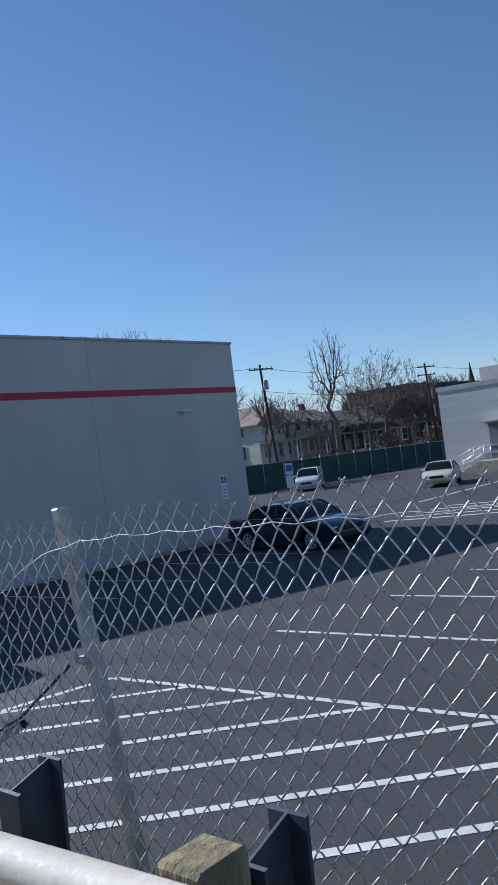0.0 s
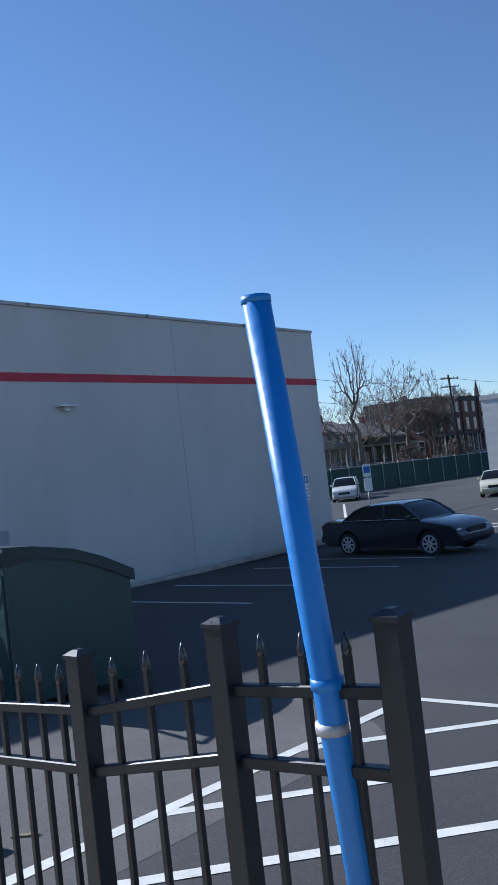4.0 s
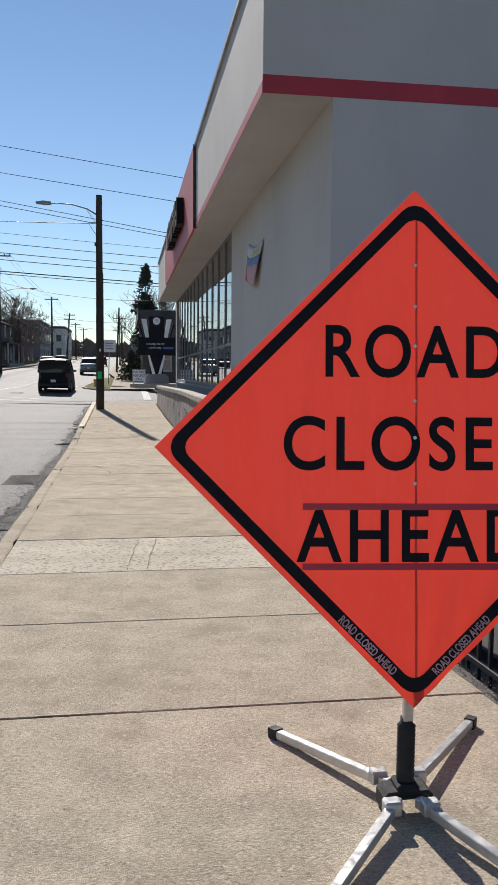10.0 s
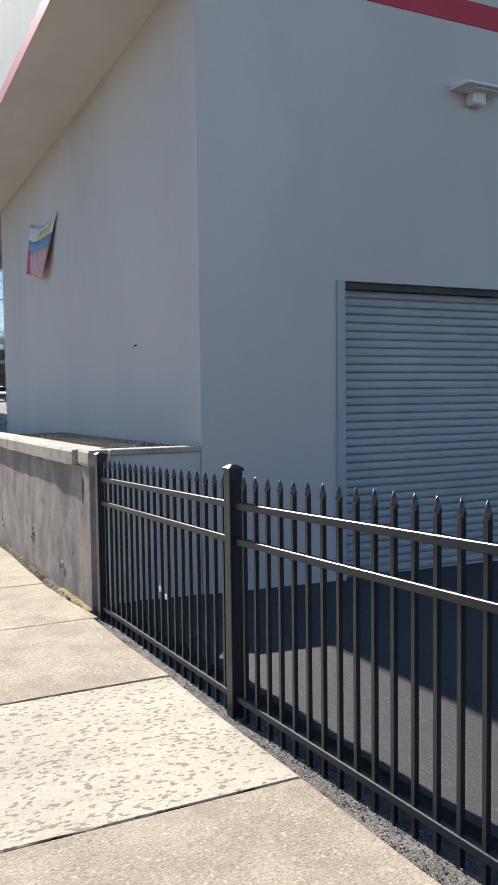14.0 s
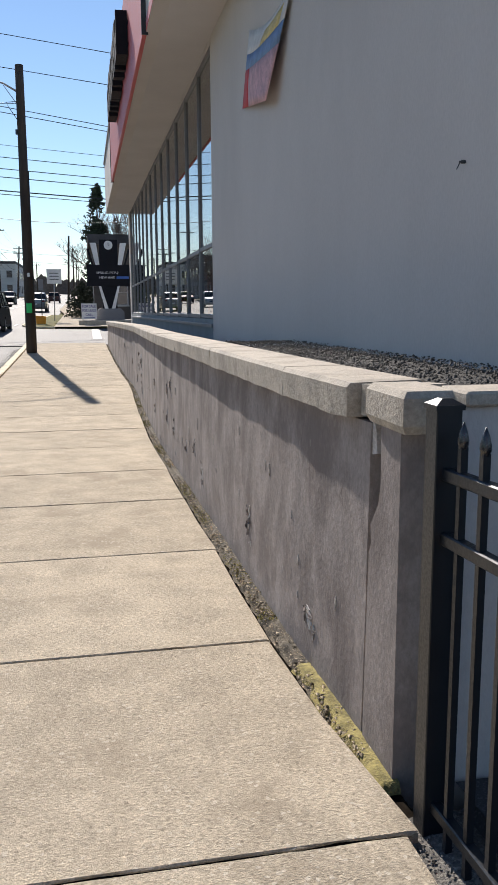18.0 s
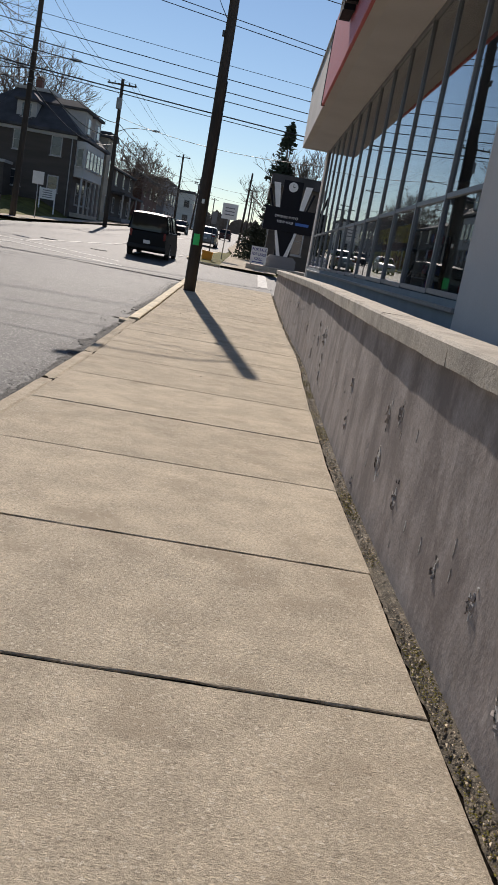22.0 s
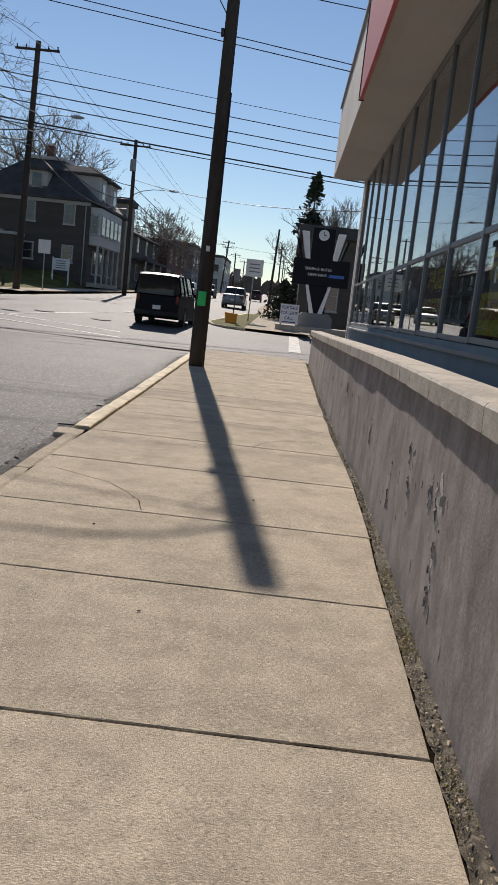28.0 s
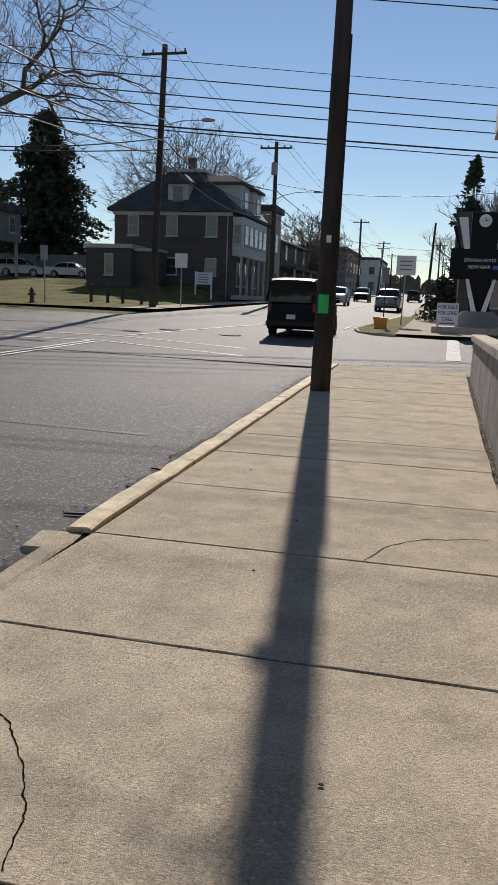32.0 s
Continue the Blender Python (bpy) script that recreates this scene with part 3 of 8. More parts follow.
for a, b in zip([15.86] + wy[1:], wy[1:]):
    bm = bmesh.new()
    rnd = random.Random(int(a * 10))
    ring, m = [], 14
    for k in range(m + 1):
        y = a + 0.004 + (b - a - 0.008) * k / m
        x, t = edge_x(y) + 0.060, wall_top(y)
        ring.append([bm.verts.new(p) for p in ((x + 0.004 + rnd.uniform(-0.0025, 0.0025), y, t - 0.125 + rnd.uniform(-0.005, 0.003)), (x + rnd.uniform(-0.002, 0.002), y, t - 0.018), (x + 0.016, y, t + rnd.uniform(-0.003, 0.002)),
                                             (x + 0.28, y, t + 0.004), (x + 0.295, y, t - 0.012), (x + 0.295, y, t - 0.13))])
    for p, q in zip(ring, ring[1:]):
        for k in range(6):
            bm.faces.new((p[k], p[(k + 1) % 6], q[(k + 1) % 6], q[k]))
    bm.faces.new(ring[0][::-1])
    bm.faces.new(ring[-1])
    part("coping_slab", bm, CAPCON, wall_ret)
part("pier", prism_bm([(15.44, -0.35), (15.735, -0.35), (15.718, 0.1), (15.70, 0.46), (15.68, 0.5), (15.69, 0.56), (15.62, 0.65), (15.603, 0.72), (15.61, 0.93), (15.44, 0.93)], "x", 1.872, 2.0), WALLCON, wall_ret, "pale rendered end pier with a broken edge")
cap_bm = bmesh.new()
cap_ring = [[cap_bm.verts.new((1.94 + sx * (0.092 - i), 15.53 + sy * (0.16 - i), z)) for sx, sy in ((-1, -1), (1, -1), (1, 1), (-1, 1))] for i, z in ((0.012, 0.915), (0.0, 0.94), (0.0, 1.022), (0.016, 1.042))]
for ra, rb in zip(cap_ring, cap_ring[1:]):
    for k in range(4):
        cap_bm.faces.new((ra[k], ra[(k + 1) % 4], rb[(k + 1) % 4], rb[k]))
cap_bm.faces.new(cap_ring[0][::-1])
cap_bm.faces.new(cap_ring[-1])
part("pier_cap", cap_bm, CAPCON, wall_ret)
# seam's shade put into a dark back face, along with dirt
box("seam_back", (2.06, 15.7, 0.29), (0.14, 0.24, 1.28), CLEFT, wall_ret, label="dirty back of the open seam, its shade painted dark")
part("coping_stub", prism_bm([(15.685, 0.925), (15.85, 0.91), (15.85, 1.02), (15.685, 1.03)], "x", 1.888, 2.13), CAPCON, wall_ret, "broken recessed end of the coping")
part("loose_mortar", prism_bm([(15.70, 0.80), (15.748, 0.79), (15.748, 0.90), (15.735, 0.91), (15.715, 0.88)], "x", 1.895, 1.95), PEEL, wall_ret, "pale lump of loose mortar in the seam")
box("return_wall", (2.385, 15.40, 0.36), (0.76, 0.16, 1.28), STUCCO, wall_ret)
box("return_coping", (2.385, 15.385, 1.025), (0.76, 0.19, 0.045), CAPCON, wall_ret, 0.008)
strip("terrace", wy, lambda y: edge_x(y) + 0.33, lambda y: 2.766, lambda x, y: wall_top(y) - float(np.interp(y, [20, 24], [0.03, 0.22])) + 0.015 * math.sin(3 * y) * math.sin(9 * x), GRAVEL,
      "bed of dark gravel between wall and building", "gravel bed", nx=4)

# ---- the shop building ----
B_Y, B_X0, B_X1, B_Y1, ROOF = 15.30, 2.768, 23.755, 46.9, 6.74
STR0, STR1, FX = 4.885, 5.10, 1.895
GD = (4.135, 6.70, 2.45)
DR = (7.32, 8.20, 1.74)
outline = [(B_X0, -1.3), (GD[0], -1.3), (GD[0], GD[2]), (GD[1], GD[2]), (GD[1], -1.3), (DR[0], -1.3), (DR[0], DR[2]), (DR[1], DR[2]), (DR[1], -1.3),
           (B_X1, -1.3), (B_X1, ROOF), (B_X0, ROOF)]


def setting(name, bm, material, label, category="wall"):
    return tagged(part(name, bm, material, None), label, category, kind="structure")


side_wall = setting("wall_south", prism_bm(outline, "y", B_Y, B_Y + 0.3), STUCCO, "tall grey stucco side wall with a red band")
box("red_band", ((FX + B_X1) / 2, B_Y - 0.004, (STR0 + STR1) / 2), (B_X1 - FX + 0.006, 0.012, STR1 - STR0), REDPAINT, side_wall, label="painted red band")
for x in (9.55, 16.9):
    box("control_joint", (x, B_Y - 0.001, 1.8), (0.012, 0.008, 6.1), JOINTGREY, side_wall)
    box("control_joint", (x, B_Y - 0.001, 5.96), (0.012, 0.008, 1.7), JOINTGREY, side_wall)
WB0, WB1 = 24.88, 46.3                                  # window front


def sill_z(y):
    return float(np.interp(y, [WB0, WB1], [1.09, 0.93]))


setting("wall_west", prism_bm([(B_Y + 0.3, 0), (WB0, 0), (WB0, STR0 + 0.05), (B_Y + 0.3, STR0 + 0.05)], "x", B_X0, B_X0 + 0.25), STUCCO, "grey stucco front wall under the overhang")
setting("wall_west_sill", prism_bm([(WB0, 0), (WB1 + 0.6, 0), (WB1 + 0.6, 0.92), (WB0, 1.08)], "x", B_X0 + 0.02, B_X0 + 0.25), SILLBLUE, "low painted wall under the shop windows")
setting("wall_west_end", prism_bm([(WB1, 0.93), (WB1 + 0.6, 0.93), (WB1 + 0.6, STR0), (WB1, STR0)], "x", B_X0 + 0.01, B_X0 + 0.25), STUCCO, "narrow stucco end of the front wall")
setting("fascia", prism_bm([(B_Y, STR0), (B_Y1, STR0), (B_Y1, ROOF), (B_Y, ROOF)], "x", FX, FX + 0.2), STUCCO, "overhanging grey stucco fascia", "fascia")
setting("overhang_end", prism_bm([(FX + 0.2, STR0), (B_X0, STR0), (B_X0, ROOF), (FX + 0.2, ROOF)], "y", B_Y, B_Y + 0.3), STUCCO, "grey stucco end of the overhang", "fascia")
setting("overhang_end_far", prism_bm([(FX + 0.2, STR0), (B_X0, STR0), (B_X0, ROOF), (FX + 0.2, ROOF)], "y", B_Y1 - 0.3, B_Y1), STUCCO, "grey stucco far end of the overhang", "fascia")
setting("soffit", prism_bm([(FX + 0.2, STR0 + 0.01), (B_X0, STR0 + 0.01), (B_X0, STR0 + 0.1), (FX + 0.2, STR0 + 0.1)], "y", B_Y + 0.3, B_Y1 - 0.3), SOFFIT, "plain tan soffit under the overhang", "soffit")
setting("wall_north", prism_bm([(B_X0, -1.3), (B_X1, -1.3), (B_X1, ROOF), (B_X0, ROOF)], "y", B_Y1 - 0.3, B_Y1), STUCCO, "plain grey far wall of the shop")
setting("wall_east", prism_bm([(B_Y + 0.3, -1.3), (B_Y1 - 0.3, -1.3), (B_Y1 - 0.3, ROOF), (B_Y + 0.3, ROOF)], "x", B_X1 - 0.3, B_X1), STUCCO, "plain grey back wall of the shop")
setting("roof", prism_bm([(FX + 0.2, B_Y + 0.3), (B_X1 - 0.3, B_Y + 0.3), (B_X1 - 0.3, B_Y1 - 0.3), (FX + 0.2, B_Y1 - 0.3)], "z", 6.4, 6.5), FLASH, "flat roof behind the parapet", "roof")
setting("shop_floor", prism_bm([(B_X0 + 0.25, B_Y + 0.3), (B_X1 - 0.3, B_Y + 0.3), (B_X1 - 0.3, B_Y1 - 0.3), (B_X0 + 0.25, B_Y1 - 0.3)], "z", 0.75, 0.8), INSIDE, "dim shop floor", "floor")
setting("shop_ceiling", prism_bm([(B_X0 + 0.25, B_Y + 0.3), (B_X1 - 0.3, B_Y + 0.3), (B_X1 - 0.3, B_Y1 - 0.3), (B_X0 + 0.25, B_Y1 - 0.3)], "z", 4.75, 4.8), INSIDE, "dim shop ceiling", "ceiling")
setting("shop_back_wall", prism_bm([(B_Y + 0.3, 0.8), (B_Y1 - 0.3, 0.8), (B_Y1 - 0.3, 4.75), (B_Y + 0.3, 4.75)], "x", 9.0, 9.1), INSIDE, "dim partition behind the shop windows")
box("roof_flashing", ((FX + B_X1) / 2, B_Y - 0.005, ROOF + 0.03), (B_X1 - FX + 0.06, 0.08, 0.09), FLASH, side_wall, 0.008)
box("roof_flashing", (FX - 0.005, (B_Y + B_Y1) / 2, ROOF + 0.03), (0.08, B_Y1 - B_Y - 0.1, 0.09), FLASH, side_wall, 0.008)
for x in (8.6, 12.1, 16.0, 20.1):
    box("flashing_joint", (x, B_Y - 0.05, ROOF + 0.03), (0.09, 0.012, 0.095), GREYSIDE, side_wall)
box("fascia_band", (FX - 0.002, (B_Y + 24.75) / 2, (STR0 + STR1) / 2 - 0.03), (0.008, 24.75 - B_Y - 0.01, 0.14), REDPANEL, side_wall, label="faded red band along the fascia")

# ---- shop windows ----
setting("window_header", prism_bm([(WB0, 4.885), (WB1, 4.885), (WB1, 5.0), (WB0, 5.0)], "x", B_X0 + 0.001, B_X0 + 0.25), SOFFIT, "plain header above the shop windows")
NB = 13
STEP = (WB1 - WB0) / NB
glazing = thing("shop_window", (B_X0 + 0.12, WB0, 1.0), "long aluminium-framed shop window reflecting the sky", "window", kind="structure")


def in_glazing(p):
    return Vector(p) - Vector((B_X0 + 0.12, WB0, 1.0))


for i in range(NB + 1):
    y = WB0 + i * STEP
    s = sill_z(y)
    box("mullion", in_glazing((B_X0 + 0.07, y, (s + 4.89) / 2)), (0.07, 0.055, 4.89 - s), FRAMEAL, glazing, 0.004)
MID = 1.075
for i in range(NB):
    y0, y1 = WB0 + i * STEP + 0.03, WB0 + (i + 1) * STEP - 0.03
    ym, s = (y0 + y1) / 2, sill_z(WB0 + (i + 0.5) * STEP)
    for z, h in ((s + 0.03, 0.06), (s + MID, 0.06), (4.85, 0.08)):
        box("transom", in_glazing((B_X0 + 0.072, ym, z)), (0.06, y1 - y0, h), FRAMEAL, glazing, 0.004)
    for z0, z1 in ((s + 0.06, s + MID - 0.03), (s + MID + 0.03, 4.815)):
        p = box("pane", in_glazing((B_X0 + 0.07, ym, (z0 + z1) / 2)), (0.008, y1 - y0, z1 - z0), WINDOWGLASS, glazing)
        p.visible_shadow = False
box("window_sill", in_glazing((B_X0 - 0.0, (WB0 + WB1) / 2, 0.985)), (0.06, WB1 - WB0, 0.05), FRAMEAL, glazing, 0.004).rotation_euler = (-math.atan(0.16 / (WB1 - WB0)), 0, 0)

# ---- roller shutter ----
shutter = thing("roller_shutter", ((GD[0] + GD[1]) / 2, B_Y + 0.16, -0.3), "closed grey steel roller shutter in a deep opening", "shutter")
n = int((GD[2] + 0.35) / 0.075)
slat_bm = prism_bm([(0.0, 0.0), (-0.018, 0.012), (-0.022, 0.037), (-0.018, 0.062), (0.0, 0.073), (0.012, 0.073), (0.012, 0.0)], "x", -(GD[1] - GD[0]) / 2 + 0.02, (GD[1] - GD[0]) / 2 - 0.02)
slat_me = bpy.data.meshes.new("slat")
bmesh.ops.recalc_face_normals(slat_bm, faces=slat_bm.faces)
slat_bm.to_mesh(slat_me)
slat_bm.free()
slat_me.materials.append(SHUTTER)
for i in range(n):
    obj("slat", slat_me, shutter, (0, 0, i * 0.075))
box("guide", (-(GD[1] - GD[0]) / 2 - 0.035, -0.17, 1.35), (0.085, 0.03, 2.8), SHUTTER, shutter, 0.004)
box("guide", ((GD[1] - GD[0]) / 2 + 0.035, -0.17, 1.35), (0.085, 0.03, 2.8), SHUTTER, shutter, 0.004)
box("bottom_bar", (0, -0.015, 0.03), (GD[1] - GD[0] - 0.06, 0.06, 0.09), SHUTTER, shutter, 0.005)
box("hood", (0, -0.06, 2.72), (GD[1] - GD[0] - 0.02, 0.1, 0.06), DARKSTEEL, shutter)
box("reveal_panel", ((GD[1] - GD[0]) / 2 - 0.008, -0.08, 1.37), (0.012, 0.15, 2.7), STUCCO, shutter)

# ---- service door ----
door = thing("door_1", ((DR[0] + DR[1]) / 2, B_Y + 0.06, -0.36), "closed pale grey steel service door with a notice", "door", kind="structure")
W = DR[1] - DR[0]
box("door_leaf", (0, 0, 1.03), (W - 0.1, 0.045, 2.03), DOORPAINT, door, 0.004)
box("frame", (-W / 2 + 0.025, -0.04, 1.05), (0.05, 0.11, 2.1), DOORPAINT, door, 0.004)
box("frame", (W / 2 - 0.025, -0.04, 1.05), (0.05, 0.11, 2.1), DOORPAINT, door, 0.004)
box("frame", (0, -0.04, 2.075), (W - 0.1, 0.11, 0.05), DOORPAINT, door, 0.004)
box("drip_cap", (0, -0.09, 2.115), (W + 0.08, 0.05, 0.02), DARKSTEEL, door, 0.003)
box("frame_gap", (W / 2 - 0.052, -0.026, 1.03), (0.012, 0.012, 2.03), DARKSTEEL, door)
box("frame_gap", (0, -0.026, 2.045), (W - 0.1, 0.012, 0.012), DARKSTEEL, door)
notice = box("notice", (-0.03, -0.027, 1.66), (0.42, 0.008, 0.36), WHITEP, door, label="white and purple entrance notice")
box("notice_top", (-0.03, -0.0335, 1.715), (0.42, 0.004, 0.24), SIGNNAVY, notice)
words("notice_text", "Commercial\nEntrance", 0.088, WHITEP, notice, Matrix.Translation((-0.03, -0.0375, 1.715)) @ Matrix.Rotation(radians(90), 4, "X"), width=0.37)
for i in range(4):
    box("check_mark", (0.0 + i * 0.045, -0.0335, 1.56 - 0.025 * (i % 2)), (0.03, 0.003, 0.022), SIGNBLACK, notice)
box("lock_plate", (-0.33, -0.03, 1.18), (0.05, 0.02, 0.14), DARKSTEEL, door, 0.004)
box("lock_plate", (-0.33, -0.03, 0.93), (0.06, 0.02, 0.08), ALU, door, 0.004)
tubes("lever_handle", [[(-0.33, -0.06, 0.93, 0.011), (-0.22, -0.062, 0.93, 0.011)]], ALU, door)
for z in (0.3, 1.05, 1.8):
    tubes("hinge", [[(W / 2 - 0.05, -0.03, z - 0.05, 0.012), (W / 2 - 0.05, -0.03, z + 0.05, 0.012)]], ALU, door)

# ---- black ornamental fence ----
fence = thing("metal_fence", (2.0, 8.0, walk_z(8)), "black spear-topped metal fence along the pavement", "fence")
F0 = Vector((2.0, 8.0, walk_z(8)))


def fz(y):
    return float(np.interp(y, [0, 0.6, 1.3, 3.1, 5.85, 12.93, 15.3], [0.49, 0.45, 0.315, 0.19, 0.11, -0.158, -0.23]))


pick_bm = box_bm([((0, 0, 0.52), (0.020, 0.020, 1.22))])
tip = lathe_bm([(0.0105, 1.124), (0.0148, 1.138), (0.0150, 1.148), (0.0100, 1.172), (0.0012, 1.196)], 10)
pick_me = bpy.data.meshes.new("picket")
pick_bm.to_mesh(pick_me)
pick_bm.free()
pick_me.materials.append(BLACKMETAL)
tip_me = bpy.data.meshes.new("spear_tip")
tip.to_mesh(tip_me)
tip.free()
tip_me.materials.append(TIPMETAL)
smooth(tip_me)
post_bm = box_bm([((0, 0, 0.54), (0.074, 0.074, 1.46))], 0.003)
bmesh.ops.create_cone(post_bm, cap_ends=True, segments=4, radius1=0.058, radius2=0.02, depth=0.016, matrix=Matrix.Translation((0, 0, 1.281)) @ Matrix.Rotation(radians(45), 4, "Z"))
bmesh.ops.create_cube(post_bm, size=1, matrix=Matrix.Translation((0, 0, 1.266)) @ Matrix.Diagonal((0.084, 0.084, 0.014, 1)))
post_me = bpy.data.meshes.new("post")
post_bm.to_mesh(post_me)
post_bm.free()
post_me.materials.append(BLACKMETAL)
POSTS = [0.0, 0.6, 1.3, 3.12, 5.85, 8.25, 10.6, 12.93, 15.22]
open_bm = bmesh.new()
tube_rings = [[open_bm.verts.new((sx * a, sy * a, z)) for sx, sy in ((-1, -1), (1, -1), (1, 1), (-1, 1))] for a, z in ((0.037, -0.19), (0.037, 1.27), (0.034, 1.27), (0.034, 1.18))]
for ra, rb in zip(tube_rings, tube_rings[1:]):
    for k in range(4):
        open_bm.faces.new((ra[k], ra[(k + 1) % 4], rb[(k + 1) % 4], rb[k]))
open_bm.faces.new(tube_rings[0][::-1])
open_bm.faces.new(tube_rings[-1])
open_me = bpy.data.meshes.new("post")
open_bm.to_mesh(open_me)
open_bm.free()
open_me.materials.append(BLACKMETAL)
for y in POSTS:
    obj("post", open_me if y == 3.12 else post_me, fence, Vector((fence_x(y), y, fz(y) - 0.02)) - F0)
for a, b in zip(POSTS, POSTS[1:]):
    if b - a < 1:
        n = 4
    else:
        n = round((b - a) / float(np.interp(a, [5, 8, 12.9], [0.130, 0.122, 0.1125])))
    for i in range(1, n):
        y = a + (b - a) * i / n - (0.035 if a == 3.12 else 0.0)
        pk = obj("picket", pick_me, fence, Vector((fence_x(y), y, fz(y) + 0.02)) - F0)
        obj("spear_tip", tip_me, pk)
    for low, high in ((-0.05, 0.075), (0.838, 0.885), (1.05, 1.065)):
        ha, hb = (float(np.interp(q, [5.5, 7.5, 9.4, 12], [low, low * 0.7 + high * 0.3, low * 0.3 + high * 0.7, high])) for q in (a, b))
        p0, p1 = Vector((fence_x(a + 0.03), a + 0.03, fz(a) + ha)) - F0, Vector((fence_x(b - 0.03), b - 0.03, fz(b) + hb)) - F0
        bm = bmesh.new()
        c, d = (p0 + p1) / 2, p1 - p0
        m = Matrix.Translation(c) @ d.to_track_quat("Y", "Z").to_matrix().to_4x4() @ Matrix.Diagonal((0.034, d.length, 0.036, 1))
        bmesh.ops.create_cube(bm, size=1, matrix=m)
        bmesh.ops.bevel(bm, geom=bm.edges[:], offset=0.004, segments=1, affect="EDGES")
        part("rail", bm, BLACKMETAL, fence)
for y, z in ((4.52, 1.05), (4.50, 0.838), (13.94, 0.45), (13.84, 0.42)):
    box("plastic_tie", Vector((fence_x(y) - 0.02, y, fz(y) + z)) - F0, (0.012, 0.022, 0.035), WHITEP, fence, 0.004, label="torn white plastic on the rail")

# ---- chain-link fence ----
CL0 = Vector((2.45, -3.0, 0.4))
chain = thing("chain_link_fence", CL0, "rusting galvanised chain-link fence with a sagging top", "fence")


def top_z(y):
    return float(np.interp(y, [-9, -3.3, -2.6, -1.97, -1.23, -0.94, -0.57], [2.5, 2.31, 2.285, 2.255, 2.20, 2.14, 2.07])) + 0.015 * math.sin(y * 9)


lines = []
half, drop = 0.037, 0.043
rnd = random.Random(5)
for col in range(int((9.0 - 0.64) / half)):
    y = -9.0 + col * half
    top, pts, side = top_z(y) + 0.004, [], col % 2
    for k in range(int((top - 0.28) / drop)):
        z = top - k * drop
        yb = y + (half if side else 0) + 0.003 * rnd.uniform(-1, 1)
        w = 0.006 if k % 2 else -0.006
        way = -1 if side else 1
        for dy, dz, dx in ((0.007 * way, 0.007, 0.4), (-0.002 * way, 0.0, 1.0), (0.007 * way, -0.007, 0.4)):
            if k or dz <= 0:
                pts.append((fence_x(y) + w * dx, yb + dy, z + dz, 0.0029))
        side = 1 - side
    lines.append(pts)
    if col % 2 == 0:
        for q in (-1, 1):
            lines.append([(fence_x(y), y + 0.002 * q, top - 0.012, 0.0026), (fence_x(y) - 0.003 * q, y - 0.003 * q, top + 0.002, 0.003), (fence_x(y) - 0.004 * q, y + 0.008 * q, top + 0.013, 0.003)])
V, F = tube_data(lines, 5, False)
mesh_me = me_from("wire_mesh", [tuple(Vector(v) - CL0) for v in V], F, GALVWIRE)
smooth(mesh_me)
tagged(obj("wire_mesh", mesh_me, chain), "woven galvanised diamond wire mesh", kind="stuff")


def cl(*pts):
    return [[(*(Vector(p[:3]) - CL0), p[3]) for p in pts]]


for py, top, dx, sx, sy in ((-5.1, 2.42, 0.045, 0.0, -0.075), (-2.836, 2.35, 0.032, 0.159, 0.059)):
    bm = box_bm([(Vector((fence_x(py) + dx, py, (top + 0.3) / 2)) - CL0, (0.058, 0.042, top - 0.3))], 0.006)
    for v in bm.verts:
        d = top - CL0.z - v.co.z
        v.co.x += sx * d
        v.co.y += sy * d
    part("line_post", bm, GALVPOST, chain, "weathered square steel post")
term = tubes("end_post", cl((fence_x(-0.62), -0.62, 0.3, 0.031), (fence_x(-0.62), -0.62, 2.235, 0.031)), GALVPOST, chain, 14, "tall round galvanised end post", cap=False)
tubes("post_rim", cl((fence_x(-0.62), -0.62, 2.18, 0.034), (fence_x(-0.62), -0.62, 2.24, 0.034)), GALV, term, 14, cap=False)
for z in (2.06, 1.98, 1.6, 1.27, 0.9):
    tubes("tension_band", cl((fence_x(-0.62), -0.62, z, 0.0355), (fence_x(-0.62), -0.62, z + 0.025, 0.0355)), GALV, term, 14)
    box("band_bolt", Vector((fence_x(-0.62) - 0.02, -0.67, z + 0.012)) - CL0, (0.03, 0.05, 0.018), GALV, term)
tubes("tension_bar", cl((fence_x(-0.7), -0.7, 0.4, 0.004), (fence_x(-0.7), -0.7, 1.97, 0.004)), GALVPOST, chain)
TW = ([-9, -3.3, -3.1, -2.89, -2.69, -2.45, -1.89, -1.39, -1.16, -0.66], [2.36, 2.25, 2.244, 2.222, 2.171, 2.046, 1.85, 1.746, 1.777, 1.98])
tubes("top_wire", [[(fence_x(q) - CL0.x - 0.012, q - CL0.y, float(np.interp(q, *TW)) - CL0.z + 0.006 * math.sin(q * 31), 0.0016) for q in np.linspace(-9, -0.66, 120)]], GALVPOST, chain, 5, "loose sagging tension wire")
for off in (0.0, 0.022):
    rod = [(-2.80, 1.80), (-2.45, 1.575), (-2.09, 1.415), (-1.7, 1.235), (-1.36, 1.055), (-0.72, 0.74)]
    tubes("brace_rod", cl(*[(fence_x(q) + 0.018 - off * 0.5, q - off, z + off * 0.3, 0.0055) for q, z in rod]), DARKSTEEL if off else GALVPOST, chain, 6, "slack truss rod along the mesh")
pipe = tubes("brace_pipe", cl((fence_x(-2.4) + 0.03, -2.46, 1.55, 0.017), (fence_x(-2.2) + 0.03, -2.2, 1.435, 0.017), (fence_x(-1.95) + 0.03, -1.93, 1.318, 0.0175)), GALVPOST, chain, 12, "short length of pale galvanised pipe", cap=False)
